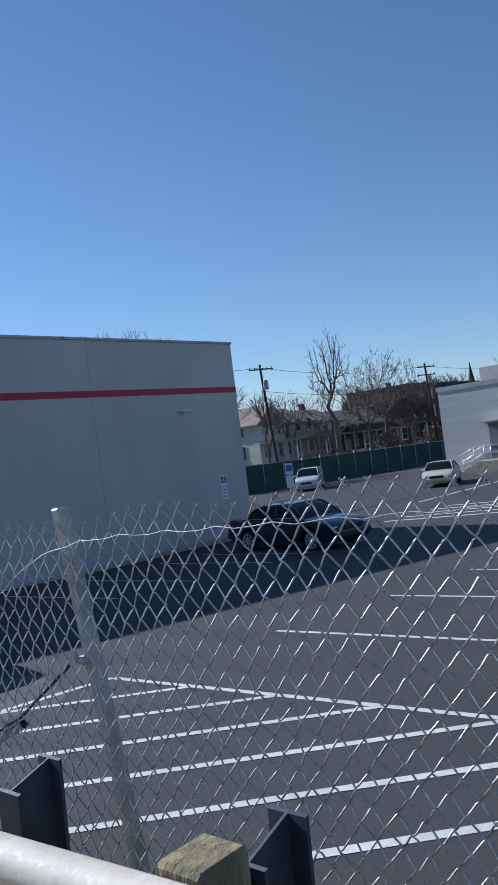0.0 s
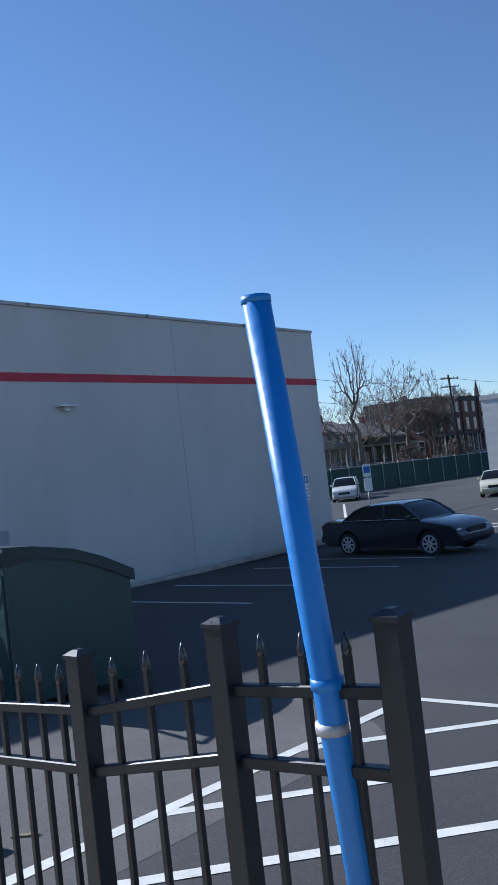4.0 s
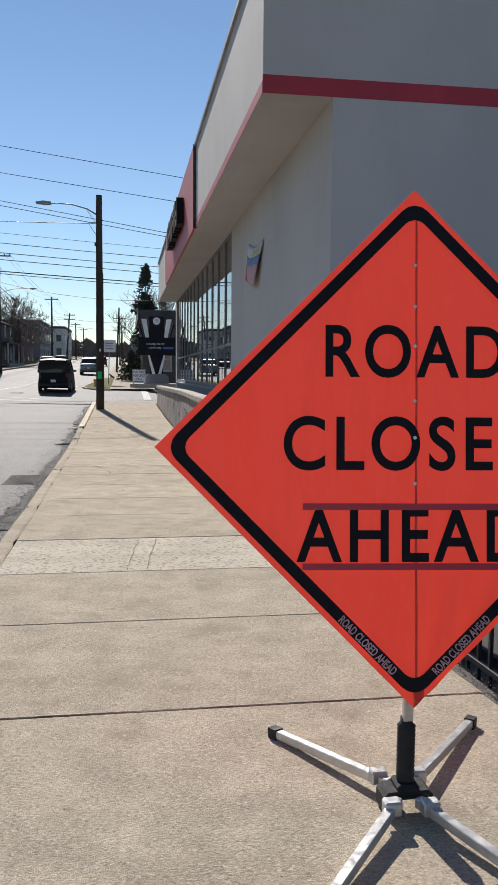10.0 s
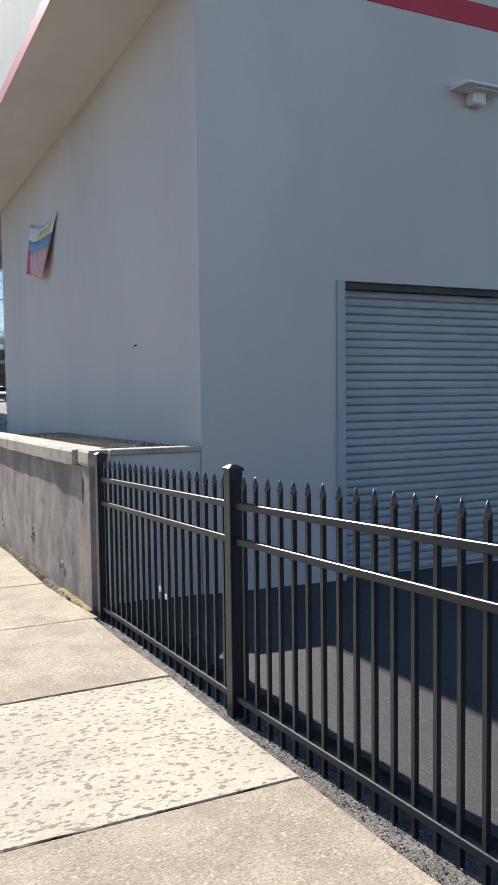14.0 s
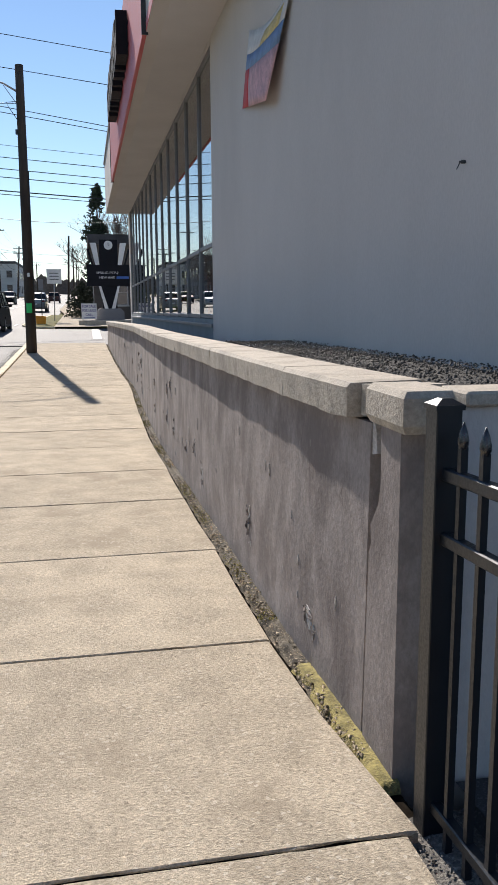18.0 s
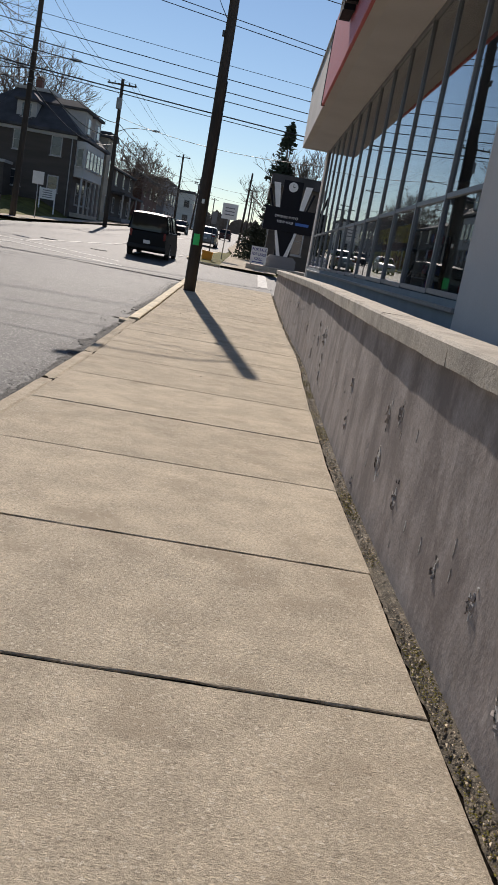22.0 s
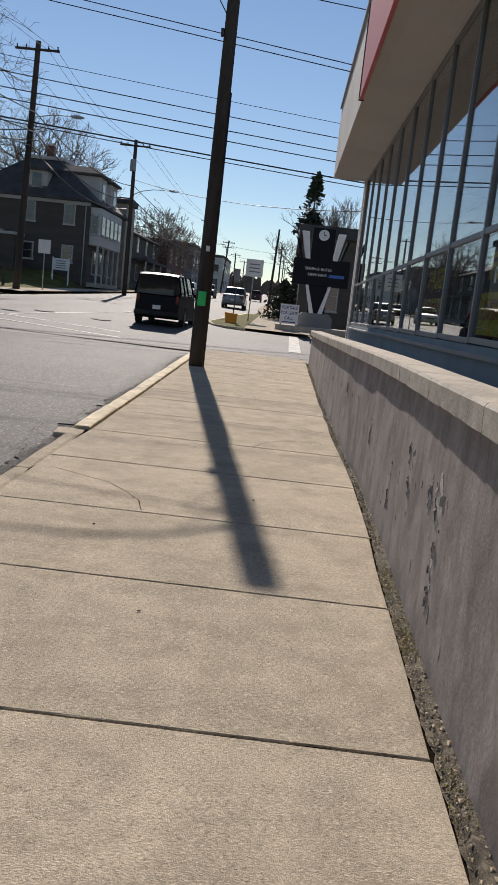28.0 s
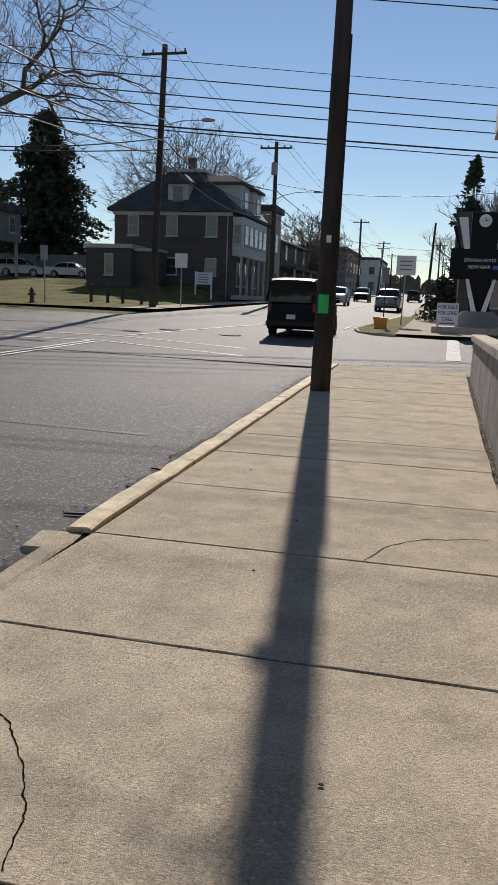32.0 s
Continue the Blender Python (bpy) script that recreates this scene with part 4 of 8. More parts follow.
# black disc inside the open end paints the shade of the hollow pipe
tubes("pipe_bore", cl((fence_x(-2.4) + 0.03, -2.452, 1.546, 0.0148), (fence_x(-2.4) + 0.03, -2.40, 1.523, 0.0148)), RUBBER, pipe, 12)
tubes("rubber_sleeve", cl((fence_x(-1.95) + 0.03, -1.95, 1.327, 0.019), (fence_x(-1.7) + 0.03, -1.68, 1.2, 0.0195), (fence_x(-1.4) + 0.03, -1.40, 1.065, 0.015)), DARKSTEEL, chain, 10, "dark tapering length carrying on from the pipe")
bm = bmesh.new()
bmesh.ops.create_uvsphere(bm, u_segments=10, v_segments=7, radius=0.014, matrix=Matrix.Translation(Vector((fence_x(-2.8) + 0.07, -2.77, 1.815)) - CL0) @ Matrix.Diagonal((0.7, 0.8, 1.4, 1)))
bmesh.ops.create_cube(bm, size=1, matrix=Matrix.Translation(Vector((fence_x(-2.8) + 0.09, -2.79, 1.80)) - CL0) @ Matrix.Diagonal((0.05, 0.05, 0.022, 1)))
part("brace_clamp", bm, GALVPOST, chain, "pale clamp holding the truss rods", soft=True)
LW = ((-1.28, 1.81), (-1.38, 1.76), (-1.46, 1.715), (-1.56, 1.70), (-1.64, 1.705), (-1.60, 1.68), (-1.55, 1.64), (-1.545, 1.60), (-1.58, 1.565))
tubes("loose_wire", cl(*[(fence_x(q) - 0.02, q, z, 0.0022) for q, z in LW]), GALVPOST, chain, 5)

# ---- blue pole at the fence's end ----
bp = thing("blue_pole", (fence_x(0.3) - 0.05, 0.3, walk_z(0.3)), "leaning bright blue steel pole clamped to the black fence", "pole")
tubes("pole", [[(0.075, -0.15, -0.1, 0.041), (0.04, -0.083, 1.1, 0.041), (0, -0.02, 2.2, 0.041)]], BLUEPIPE, bp, 16)
tubes("cap", [[(0, -0.02, 2.19, 0.043), (0, -0.02, 2.21, 0.043)]], BLUEPIPE, bp, 16)
for z in (1.0, 1.12):
    tubes("clamp", [[(0.04, -0.083, z, 0.047), (0.04, -0.083, z + 0.03, 0.047)]], BLUEPIPE if z > 1.05 else GALVPOST, bp, 16)

# ---- guardrail ----
GR0 = Vector((1.98, -3.0, walk_z(-3)))
guard = thing("guardrail", GR0, "weathered steel W-beam guardrail with a curled end", "guardrail")
prof = [(0.045, 0.135), (0.042, 0.15), (0.025, 0.158), (-0.005, 0.155), (-0.035, 0.138), (-0.05, 0.115), (-0.05, 0.085), (-0.012, 0.04), (0.03, 0.0), (-0.012, -0.04), (-0.05, -0.085), (-0.05, -0.115), (-0.035, -0.138), (-0.005, -0.155), (0.025, -0.158), (0.042, -0.15)]


def gx(y):
    return fence_x(y) - 0.56


def rail_mesh(name, path, prof, th, parent, label=""):
    """A bent sheet along path points (x, y, z, heading)."""
    bm = bmesh.new()
    rows = []
    for (x, y, z, hd) in path:
        c, s = math.cos(hd), math.sin(hd)
        ring = [(px, pz) for px, pz in prof] + [(px + th, pz) for px, pz in prof[::-1]]
        rows.append([bm.verts.new((x + px * c - GR0.x, y + px * s - GR0.y, z + pz - GR0.z)) for px, pz in ring])
    n = len(rows[0])
    for a, b in zip(rows, rows[1:]):
        for k in range(n):
            bm.faces.new((a[k], a[(k + 1) % n], b[(k + 1) % n], b[k]))
    return part(name, bm, RAILSTEEL, parent, label, soft=True)


def gz(y):
    return 1.275 + 0.048 * (-1 - y)


for a, b in ((-9.2, -5.45), (-5.5, -1.22), (-1.29, -0.78)):
    off = 0.0 if b > -1 else 0.006
    rail_mesh("rail", [(gx(q) - off, q, gz(q), 0.0) for q in np.linspace(a, b, 6)], prof, 0.004, guard)
end = [(gx(-0.8) - 0.008, -0.86, gz(-0.8), 0.0)]
for k in range(13):
    a = radians(-90 + k * 17)
    end.append((gx(-0.8) + 0.15 - 0.16 * math.cos(a + math.pi / 2), -0.72 + 0.17 * math.sin(a + math.pi / 2), gz(-0.72), -(a + math.pi / 2)))
rail_mesh("end_section", end, [(0.0, 0.155), (0.0, 0.08), (0.0, 0.0), (0.0, -0.08), (0.0, -0.155)], 0.004, guard, "curled flat terminal of the guardrail")
for q in (-8.0, -5.9, -3.84, -2.76, -0.95):
    zz, px = gz(q), gx(q) + (0.07 if q == -2.76 else 0.0)
    # block at -3.84 takes the paler timber that paints sun on it
    box("block", Vector((gx(q) + 0.13, q, zz - (0.03 if q != -3.84 else 0.0))) - GR0, (0.16, 0.15, 0.34), OLDWOOD if q != -3.84 else PALEWOOD, guard, 0.012, label="weathered timber spacer block")
    half_h = [(0.219, 0.06), (0.231, 0.06), (0.231, 0.0045), (0.379, 0.0045), (0.379, 0.06), (0.391, 0.06)]
    bm = prism_bm([(px + a - GR0.x, q - b - GR0.y) for a, b in half_h] + [(px + a - GR0.x, q + b - GR0.y) for a, b in half_h[::-1]], "z", zz - 0.96 - GR0.z, zz + 0.10 - GR0.z)
    for v in bm.verts:
        v.co.z += 0.35 * max(v.co.x + GR0.x - px - 0.2, 0) if v.co.z > 0 else 0
        v.co.y -= 0.05 * max(v.co.z, 0)
    part("post", bm, POSTSTEEL, guard, "dark blue-grey steel I-beam post")
for q in (-5.42, -4.0, -2.9, -1.32, -0.98):
    bm = bmesh.new()
    bmesh.ops.create_uvsphere(bm, u_segments=12, v_segments=8, radius=0.018, matrix=Matrix.Translation(Vector((gx(q) + 0.03, q, gz(q) + 0.0)) - GR0) @ Matrix.Diagonal((0.6, 1.3, 1, 1)))
    bmesh.ops.create_uvsphere(bm, u_segments=12, v_segments=8, radius=0.013, matrix=Matrix.Translation(Vector((gx(q) - 0.03, q, gz(q) + 0.143)) - GR0) @ Matrix.Diagonal((1, 1.5, 0.7, 1)))
    part("bolt", bm, RUST, guard)

# ---- road works sign ----
SG = Vector((1.21, 7.98, walk_z(7.9)))
road_sign = thing("road_sign", SG, "orange diamond roll-up sign on a folding stand", "sign")
SC = Vector((1.212, 7.98, 1.316))
yaw_s = math.atan2(7.874 - 8.062, 2.072 - 0.361)
tilt = math.atan2(8.076 - 7.894, 2.169 - 0.462)
SM = Matrix.Translation(SC - SG) @ Matrix.Rotation(yaw_s, 4, "Z") @ Matrix.Rotation(radians(90) - tilt, 4, "X")
# in the panel's plane: x along, y up, the front towards +z
R = 0.878


def diamond(r, rc, n=5):
    """A diamond with rounded corners."""
    pts = []
    for k in range(4):
        a0 = radians(90 * k)
        c = Vector((math.cos(a0), math.sin(a0))) * (r - rc * math.sqrt(2))
        for j in range(n):
            a = a0 + radians(-45 + 90 * j / (n - 1))
            pts.append((c.x + rc * math.cos(a), c.y + rc * math.sin(a)))
    return pts


pbm = bmesh.new()
PN = 48
sheet = []
for i in range(PN + 1):
    for j in range(PN + 1):
        u, v = i / PN, j / PN
        x, y = R * (u - v), R * (1 - u - v)
        low = min(max((0.1 - y) / 0.7, 0), 1)
        fold = math.sin(26 * math.atan2(x, y + R + 0.15)) * low + 0.6 * noise.noise(Vector((x * 5, y * 2.2, 3)))
        sheet.append(pbm.verts.new((x, y, -0.006 + 0.0055 * max(min(fold, 1), -1))))
for i in range(PN):
    for j in range(PN):
        k = i * (PN + 1) + j
        pbm.faces.new((sheet[k], sheet[k + 1], sheet[k + PN + 2], sheet[k + PN + 1]))
bmesh.ops.recalc_face_normals(pbm, faces=pbm.faces)
panel = part("panel", pbm, ORANGE, road_sign, "fluorescent orange vinyl panel", soft=True)
panel.matrix_local = SM


def ring_bm(outer, inner, z0, z1):
    bm = bmesh.new()
    n = len(outer)
    a = [bm.verts.new((*p, z1)) for p in outer]
    b = [bm.verts.new((*p, z1)) for p in inner]
    c = [bm.verts.new((*p, z0)) for p in outer]
    d = [bm.verts.new((*p, z0)) for p in inner]
    for k in range(n):
        q = (k + 1) % n
        bm.faces.new((a[k], a[q], b[q], b[k]))
        bm.faces.new((a[k], c[k], c[q], a[q]))
        bm.faces.new((b[k], b[q], d[q], d[k]))
    return bm


part("border", ring_bm(diamond(R - 0.03, 0.06), diamond(R - 0.085, 0.045), 0.0005, 0.0025), SIGNBLACK, panel, "black border")
for text, yy, wd, sz in (("ROAD", 0.317, 0.615, 0.245), ("CLOSED", 0.005, 0.89, 0.252), ("AHEAD", -0.303, 0.79, 0.258)):
    words("lettering", text, sz, SIGNBLACK, panel, Matrix.Translation((0.0, yy, 0.0015)), "black block capitals", 0.001, wd, bold=0.0038, spacing=1.17)
for yy in (-0.198, -0.40):
    box("reinforcing_strip", (0.0, yy, 0.002), (0.76, 0.022, 0.004), STICKRED, panel)
for k, (a, px, py) in enumerate(((-45, 0.62, 0.20), (45, 0.64, -0.185), (45 + 180, -0.40, 0.38), (-45, -0.16, -0.665), (45, 0.16, -0.665))):
    if k != 2:
        m = Matrix.Translation((px, py, 0.003)) @ Matrix.Rotation(radians(a + (180 if k == 0 else 0)), 4, "Z")
        words("small_lettering", "ROAD CLOSED AHEAD", 0.040, FLAGPINK, panel, m, "pale orange small capitals", 0.0006, 0.26, bold=0.001)
box("rib", (0, -0.02, -0.03), (0.006, 2 * R - 0.08, 0.004), ALU, panel)
for yy in (0.62, 0.345, 0.035, 0.16, -0.12, 0.48):
    part("rivet", lathe_bm([(0.007, 0.001), (0.006, 0.004)], 8), ALU, panel).location = (0.0, yy, 0.0)
tubes("tip_ribbon", [[(R - 0.01, 0.0, -0.002, 0.012), (R + 0.03, -0.05, 0.0, 0.010), (R + 0.035, -0.25, 0.0, 0.006)]], ORANGE, panel, 5, "frayed orange ribbon at the tip")
bm = lathe_bm([(0.026, 0.07), (0.026, 0.10)] + [(0.029 + 0.004 * (k % 2), 0.10 + 0.008 * k) for k in range(26)] + [(0.022, 0.31), (0.022, 0.33)], 14)
part("spring", bm, RUBBER, road_sign, "black coil spring", soft=True)
box("mast", (0.0, -0.01, 0.42), (0.034, 0.024, 0.2), ALU, road_sign, 0.003)
bm = box_bm([((0, 0, 0.065), (0.16, 0.10, 0.03)), ((-0.075, 0, 0.035), (0.03, 0.1, 0.07)), ((0.075, 0, 0.035), (0.03, 0.1, 0.07)), ((0, 0, 0.085), (0.08, 0.09, 0.03))], 0.008)
part("hub", bm, RUBBER, road_sign, "black folding hub")
FEET = (Vector((0.863, 8.634, 0.03)), Vector((0.693, 7.324, 0.075)), Vector((1.519, 7.189, 0.09)), Vector((1.745, 8.62, 0.03)))
for q in FEET:
    d = q - SG
    d.z = walk_z(q.y) - SG.z + 0.022
    h = Vector((d.x, d.y, 0)).normalized() * 0.07
    a0 = Vector((h.x, h.y, 0.055))
    dr = d - a0
    bm = bmesh.new()
    bmesh.ops.create_cube(bm, size=1, matrix=Matrix.Translation((a0 + d) / 2) @ dr.to_track_quat("Y", "Z").to_matrix().to_4x4() @ Matrix.Diagonal((0.034, dr.length, 0.034, 1)))
    bmesh.ops.bevel(bm, geom=bm.edges[:], offset=0.003, segments=1, affect="EDGES")
    leg = part("leg", bm, ALU, road_sign, "square aluminium leg")
    u = dr.normalized()
    bm = bmesh.new()
    bmesh.ops.create_cube(bm, size=1, matrix=Matrix.Translation(d - u * 0.01) @ dr.to_track_quat("Y", "Z").to_matrix().to_4x4() @ Matrix.Diagonal((0.042, 0.05, 0.045, 1)))
    part("rubber_foot", bm, RUBBER, leg)
    box("leg_bracket", a0 + u * 0.06 + Vector((0, 0, 0.01)), (0.06, 0.05, 0.05), ALU, leg, 0.006)

# ---- dumpster ----
DZ = lot_z(5.6, 7)
dump = thing("dumpster", (5.0, 6.0, DZ), "dark green steel dumpster with a plastic lid", "dumpster", rot_z=radians(-12))
# x inwards from the front face, y along the front, z up
DW, DD, HF, HB = 2.5, 1.38, 1.60, 1.22
part("body", prism_bm([(0.02, 0.14), (DD - 0.02, 0.14), (DD, 0.3), (DD, HB - 0.02), (1.08, HF - 0.24), (0.75, HF - 0.1), (0.33, HF - 0.02), (0, HF - 0.02), (0, 0.3)], "y", 0.0, DW), BINGREEN, dump, "dented green steel tub")
part("lid", prism_bm([(-0.09, HF + 0.055), (-0.088, HF + 0.10), (0.0, HF + 0.115), (0.33, HF + 0.085), (0.75, HF + 0.0), (1.08, HF - 0.13), (DD + 0.05, HB + 0.06), (DD + 0.05, HB - 0.06), (1.06, HF - 0.25), (0.75, HF - 0.12), (0.33, HF - 0.04), (0.005, HF - 0.09)], "y", -0.03, DW + 0.03), BINDARK, dump, "sagging dark plastic lid")
for yy in (0.03, 0.88, 1.93, DW - 0.04):
    box("rib", (-0.012, yy, 0.82), (0.028, 0.045, 1.24), BINGREEN, dump, 0.005)
box("rim", (DD / 2, -0.012, 0.18), (DD, 0.024, 0.06), BINGREEN, dump, 0.006)
box("corner_strip", (0.02, -0.008, 0.8), (0.05, 0.016, 1.3), BINGREEN, dump, 0.004)
box("fork_pocket", (0.5, DW + 0.07, 0.72), (1.1, 0.13, 0.18), BINGREEN, dump, 0.01)
bm = bmesh.new()
for p, q, w in (((-0.30, 0.03, HF + 0.235), (-0.36, 2.46, HF + 0.15), 0.04), ((0.0, -0.02, HF + 0.08), (-0.30, 0.03, HF + 0.235), 0.045), ((0.0, 1.1, HF + 0.04), (-0.33, 1.25, HF + 0.19), 0.03), ((0.0, 2.3, HF + 0.04), (-0.36, 2.46, HF + 0.15), 0.045)):
    p, q = Vector(p), Vector(q)
    bmesh.ops.create_cube(bm, size=1, matrix=Matrix.Translation((p + q) / 2) @ (q - p).to_track_quat("Y", "Z").to_matrix().to_4x4() @ Matrix.Diagonal((w, (q - p).length, 0.03, 1)))
part("lid_frame", bm, GALVPOST, dump, "pale steel frame in front of the lid")
for yy in (0.1, 0.32, 0.54, 0.76, 1.16, 1.38, 1.60, 1.82):
    tubes("lid_hinge", [[(-0.07, yy, HF + 0.115, 0.014), (-0.07, yy + 0.17, HF + 0.11, 0.014)]], BINDARK, dump, 8)
for yy in (0.62, 1.62):
    part("lid_lip", prism_bm([(yy - 0.46, HF - 0.02), (yy - 0.3, HF + 0.025), (yy + 0.3, HF + 0.02), (yy + 0.46, HF - 0.02)], "x", -0.105, -0.088), BINGREEN, dump)
for xx in (0.15, DD - 0.15):
    for yy in (0.2, DW - 0.2):
        part("wheel", lathe_bm([(0.03, -0.02), (0.065, -0.018), (0.065, 0.018), (0.03, 0.02)], 12, "x"), RUBBER, dump).location = (xx, yy, 0.065)
SYc, SZc = 1.36, 0.98


def on_bin(pairs, x0, x1):
    return prism_bm([(SYc + 1.28 * a, SZc + b) for a, b in pairs], "x", x0, x1)


stick = part("sticker", on_bin([(0, 0.34), (-0.27, 0), (0, -0.34), (0.27, 0)], -0.004, 0.0), WHITEP, dump, "red company sticker with plain bars on a white diamond")
part("sticker_line", on_bin([(0, 0.31), (-0.25, 0), (0, -0.31), (0.25, 0)], -0.0055, -0.004), SIGNBLACK, stick)
for k in range(4):
    w = 0.03 + 0.035 * k
    part("sticker_bar", on_bin([(-w, 0.27 - 0.035 * k), (-w, 0.255 - 0.035 * k), (w, 0.255 - 0.035 * k), (w, 0.27 - 0.035 * k)], -0.007, -0.0055), WHITEP, stick)
    part("sticker_bar", on_bin([(-w, -0.27 + 0.035 * k), (-w, -0.255 + 0.035 * k), (w, -0.255 + 0.035 * k), (w, -0.27 + 0.035 * k)], -0.007, -0.0055), WHITEP, stick)


def round_rect(w, h, r, n=5):
    return [(cx + r * math.cos(radians(a0 + 90 * j / (n - 1))), cy + r * math.sin(radians(a0 + 90 * j / (n - 1)))) for cx, cy, a0 in ((w - r, h - r, 0), (-w + r, h - r, 90), (-w + r, -h + r, 180), (w - r, -h + r, 270)) for j in range(n)]


part("sticker_edge", on_bin(round_rect(0.245, 0.2, 0.05), -0.009, -0.007), WHITEP, stick)
part("sticker_badge", on_bin(round_rect(0.235, 0.19, 0.045), -0.0105, -0.009), STICKRED, stick, "red badge")
for k in range(4):
    c = -0.165 + 0.11 * k
    part("sticker_bar", on_bin([(c - 0.042, 0.02), (c + 0.042, 0.02), (c + 0.042, 0.14), (c - 0.042, 0.14)], -0.012, -0.0105), WHITEP, stick)
for k in range(5):
    c = -0.17 + 0.085 * k
    part("sticker_bar", on_bin([(c - 0.03, -0.13), (c + 0.03, -0.13), (c + 0.03, -0.03), (c - 0.03, -0.03)], -0.012, -0.0105), SIGNBLACK, stick)

# ---- kerbs and the pavement ----
pavement = strip("pavement", [y for y in FARY if -40 < y < 46] + [46.4], lambda y: curb_x(y) + 0.02, lambda y: edge_x(y) - (0.036 if y > 15.4 else 0.004),
                 lambda x, y: walk_z(y) - 0.009, JOINTDARK, "concrete pavement of large cast slabs with dark joints", "pavement", nx=2)
curb = thing("curb", (-1.3, 33, walk_z(33)), "worn pale stone kerb along the road", "kerb", kind="structure")
C0 = Vector((-1.3, 33, walk_z(33)))
cy = -20.0
while cy < 46.3:
    ln = 2.4 if cy < 32.6 else 1.9
    nxt = min(cy + ln, 46.4)
    if cy < 32.6 < nxt:
        nxt = 32.6
    raised = cy >= 32.59
    bm = bmesh.new()
    rows = []
    krnd, kn = random.Random(int(cy * 10)), 9
    for k in range(kn):
        y = cy + 0.005 + (nxt - cy - 0.01) * k / (kn - 1)
        x, t = curb_x(y), walk_z(y) + (0.045 if raised else 0.005)
        w, j = (0.205 if raised else 0.17), (0.010 if raised else 0.004)
        cut = 0.012 if k in (0, kn - 1) else 0.0
        outline = [(x - 0.02, t - 0.32), (x - 0.008 + krnd.uniform(-j, j), t - 0.035 - cut + krnd.uniform(-j, j)), (x + 0.022 + krnd.uniform(-j, j), t - 0.004 - cut + krnd.uniform(-0.004, 0.004)),
                   (x + w - 0.03, t - cut + krnd.uniform(-0.003, 0.003)), (x + w - 0.004, t - 0.012 - cut), (x + w, t - 0.32)]
        rows.append([bm.verts.new(Vector((px, y, pz)) - C0) for px, pz in outline])
    for p, q in zip(rows, rows[1:]):
        for i in range(6):
            bm.faces.new((p[i], p[(i + 1) % 6], q[(i + 1) % 6], q[i]))
    bm.faces.new(rows[0][::-1])
    bm.faces.new(rows[-1])
    part("kerb_stone", bm, CURB if raised else CONCRETE, curb)
    cy = nxt
box("broken_kerb_end", Vector((-1.36, 32.38, walk_z(32.3) - 0.03)) - C0, (0.24, 0.40, 0.06), CONCRETE, curb, 0.015, 8)

def slab_edge(y):
    """The ragged edge of the pavement towards the wall."""
    return edge_x(y) + float(np.interp(y, [15.155, 15.165, 15.9, 16.6, 28.5, 30.8], [0, 0.045, -0.002, -0.012, -0.010, 0.022])) + 0.007 * math.sin(37 * y)


JOINTS = [-8.9, -7.4, -5.9, -4.4, -2.9, -1.5, 0.0, 1.5, 3.0, 4.5, 6.0, 7.5, 9.0, 10.56, 12.1, 13.6, 15.16, 16.64, 18.2, 19.8, 21.25, 22.9, 24.55, 26.25, 27.9, 29.36, 31.03,
          32.62, 34.25, 35.8, 36.95, 38.75, 40.5, 42.1, 43.7, 45.35, 46.4]
for i, (a, b) in enumerate(zip(JOINTS, JOINTS[1:])):
    rnd = random.Random(i)
    V, F = [], []
    g0, rows, cols = (0.013 if i % 3 else 0.016) + (0.004 if a > 17 else 0.0), 5, 27
    dz = rnd.uniform(-0.0015, 0.0015)
    for j in range(rows):
        y = (a + g0 / 2, a + g0 / 2 + 0.005, (a + b) / 2, b - g0 / 2 - 0.005, b - g0 / 2)[j]
        xl = curb_x(y) + (0.211 if y > 32.6 else 0.170)
        xr = slab_edge(y)
        for k in range(cols):
            x = xl if k == 0 else xr if k == cols - 1 else xl + 0.012 + (xr - xl - 0.027) * (k - 1) / (cols - 3)
            rim = 0.003 + rnd.uniform(0, 0.003) if j in (0, 4) or k in (0, cols - 1) else 0.0
            chip = rnd.uniform(0.004, 0.012) if rnd.random() < 0.10 else rnd.uniform(-0.003, 0.002)
            V.append((x + (rnd.uniform(-0.004, 0.004) if k in (0, cols - 1) else 0), y + (chip if j == 0 else -chip if j == 4 else 0), walk_z(y) + dz - rim))
    for j in range(rows - 1):
        for k in range(cols - 1):
            q = j * cols + k
            F.append((q, q + 1, q + cols + 1, q + cols))
    edge = [k for k in range(cols)] + [j * cols + cols - 1 for j in range(1, rows)] + [(rows - 1) * cols + k for k in range(cols - 2, -1, -1)] + [j * cols for j in range(rows - 2, 0, -1)]
    base = len(V)
    for q in edge:
        V.append((V[q][0], V[q][1], V[q][2] - 0.05))
    for q in range(len(edge)):
        w = (q + 1) % len(edge)
        F.append((edge[q], base + q, base + w, edge[w]))
    obj("slab", me_from("slab", V, F, CONCRETE_PALE if abs(a - 12.1) < 0.01 else CONCRETE), pavement)


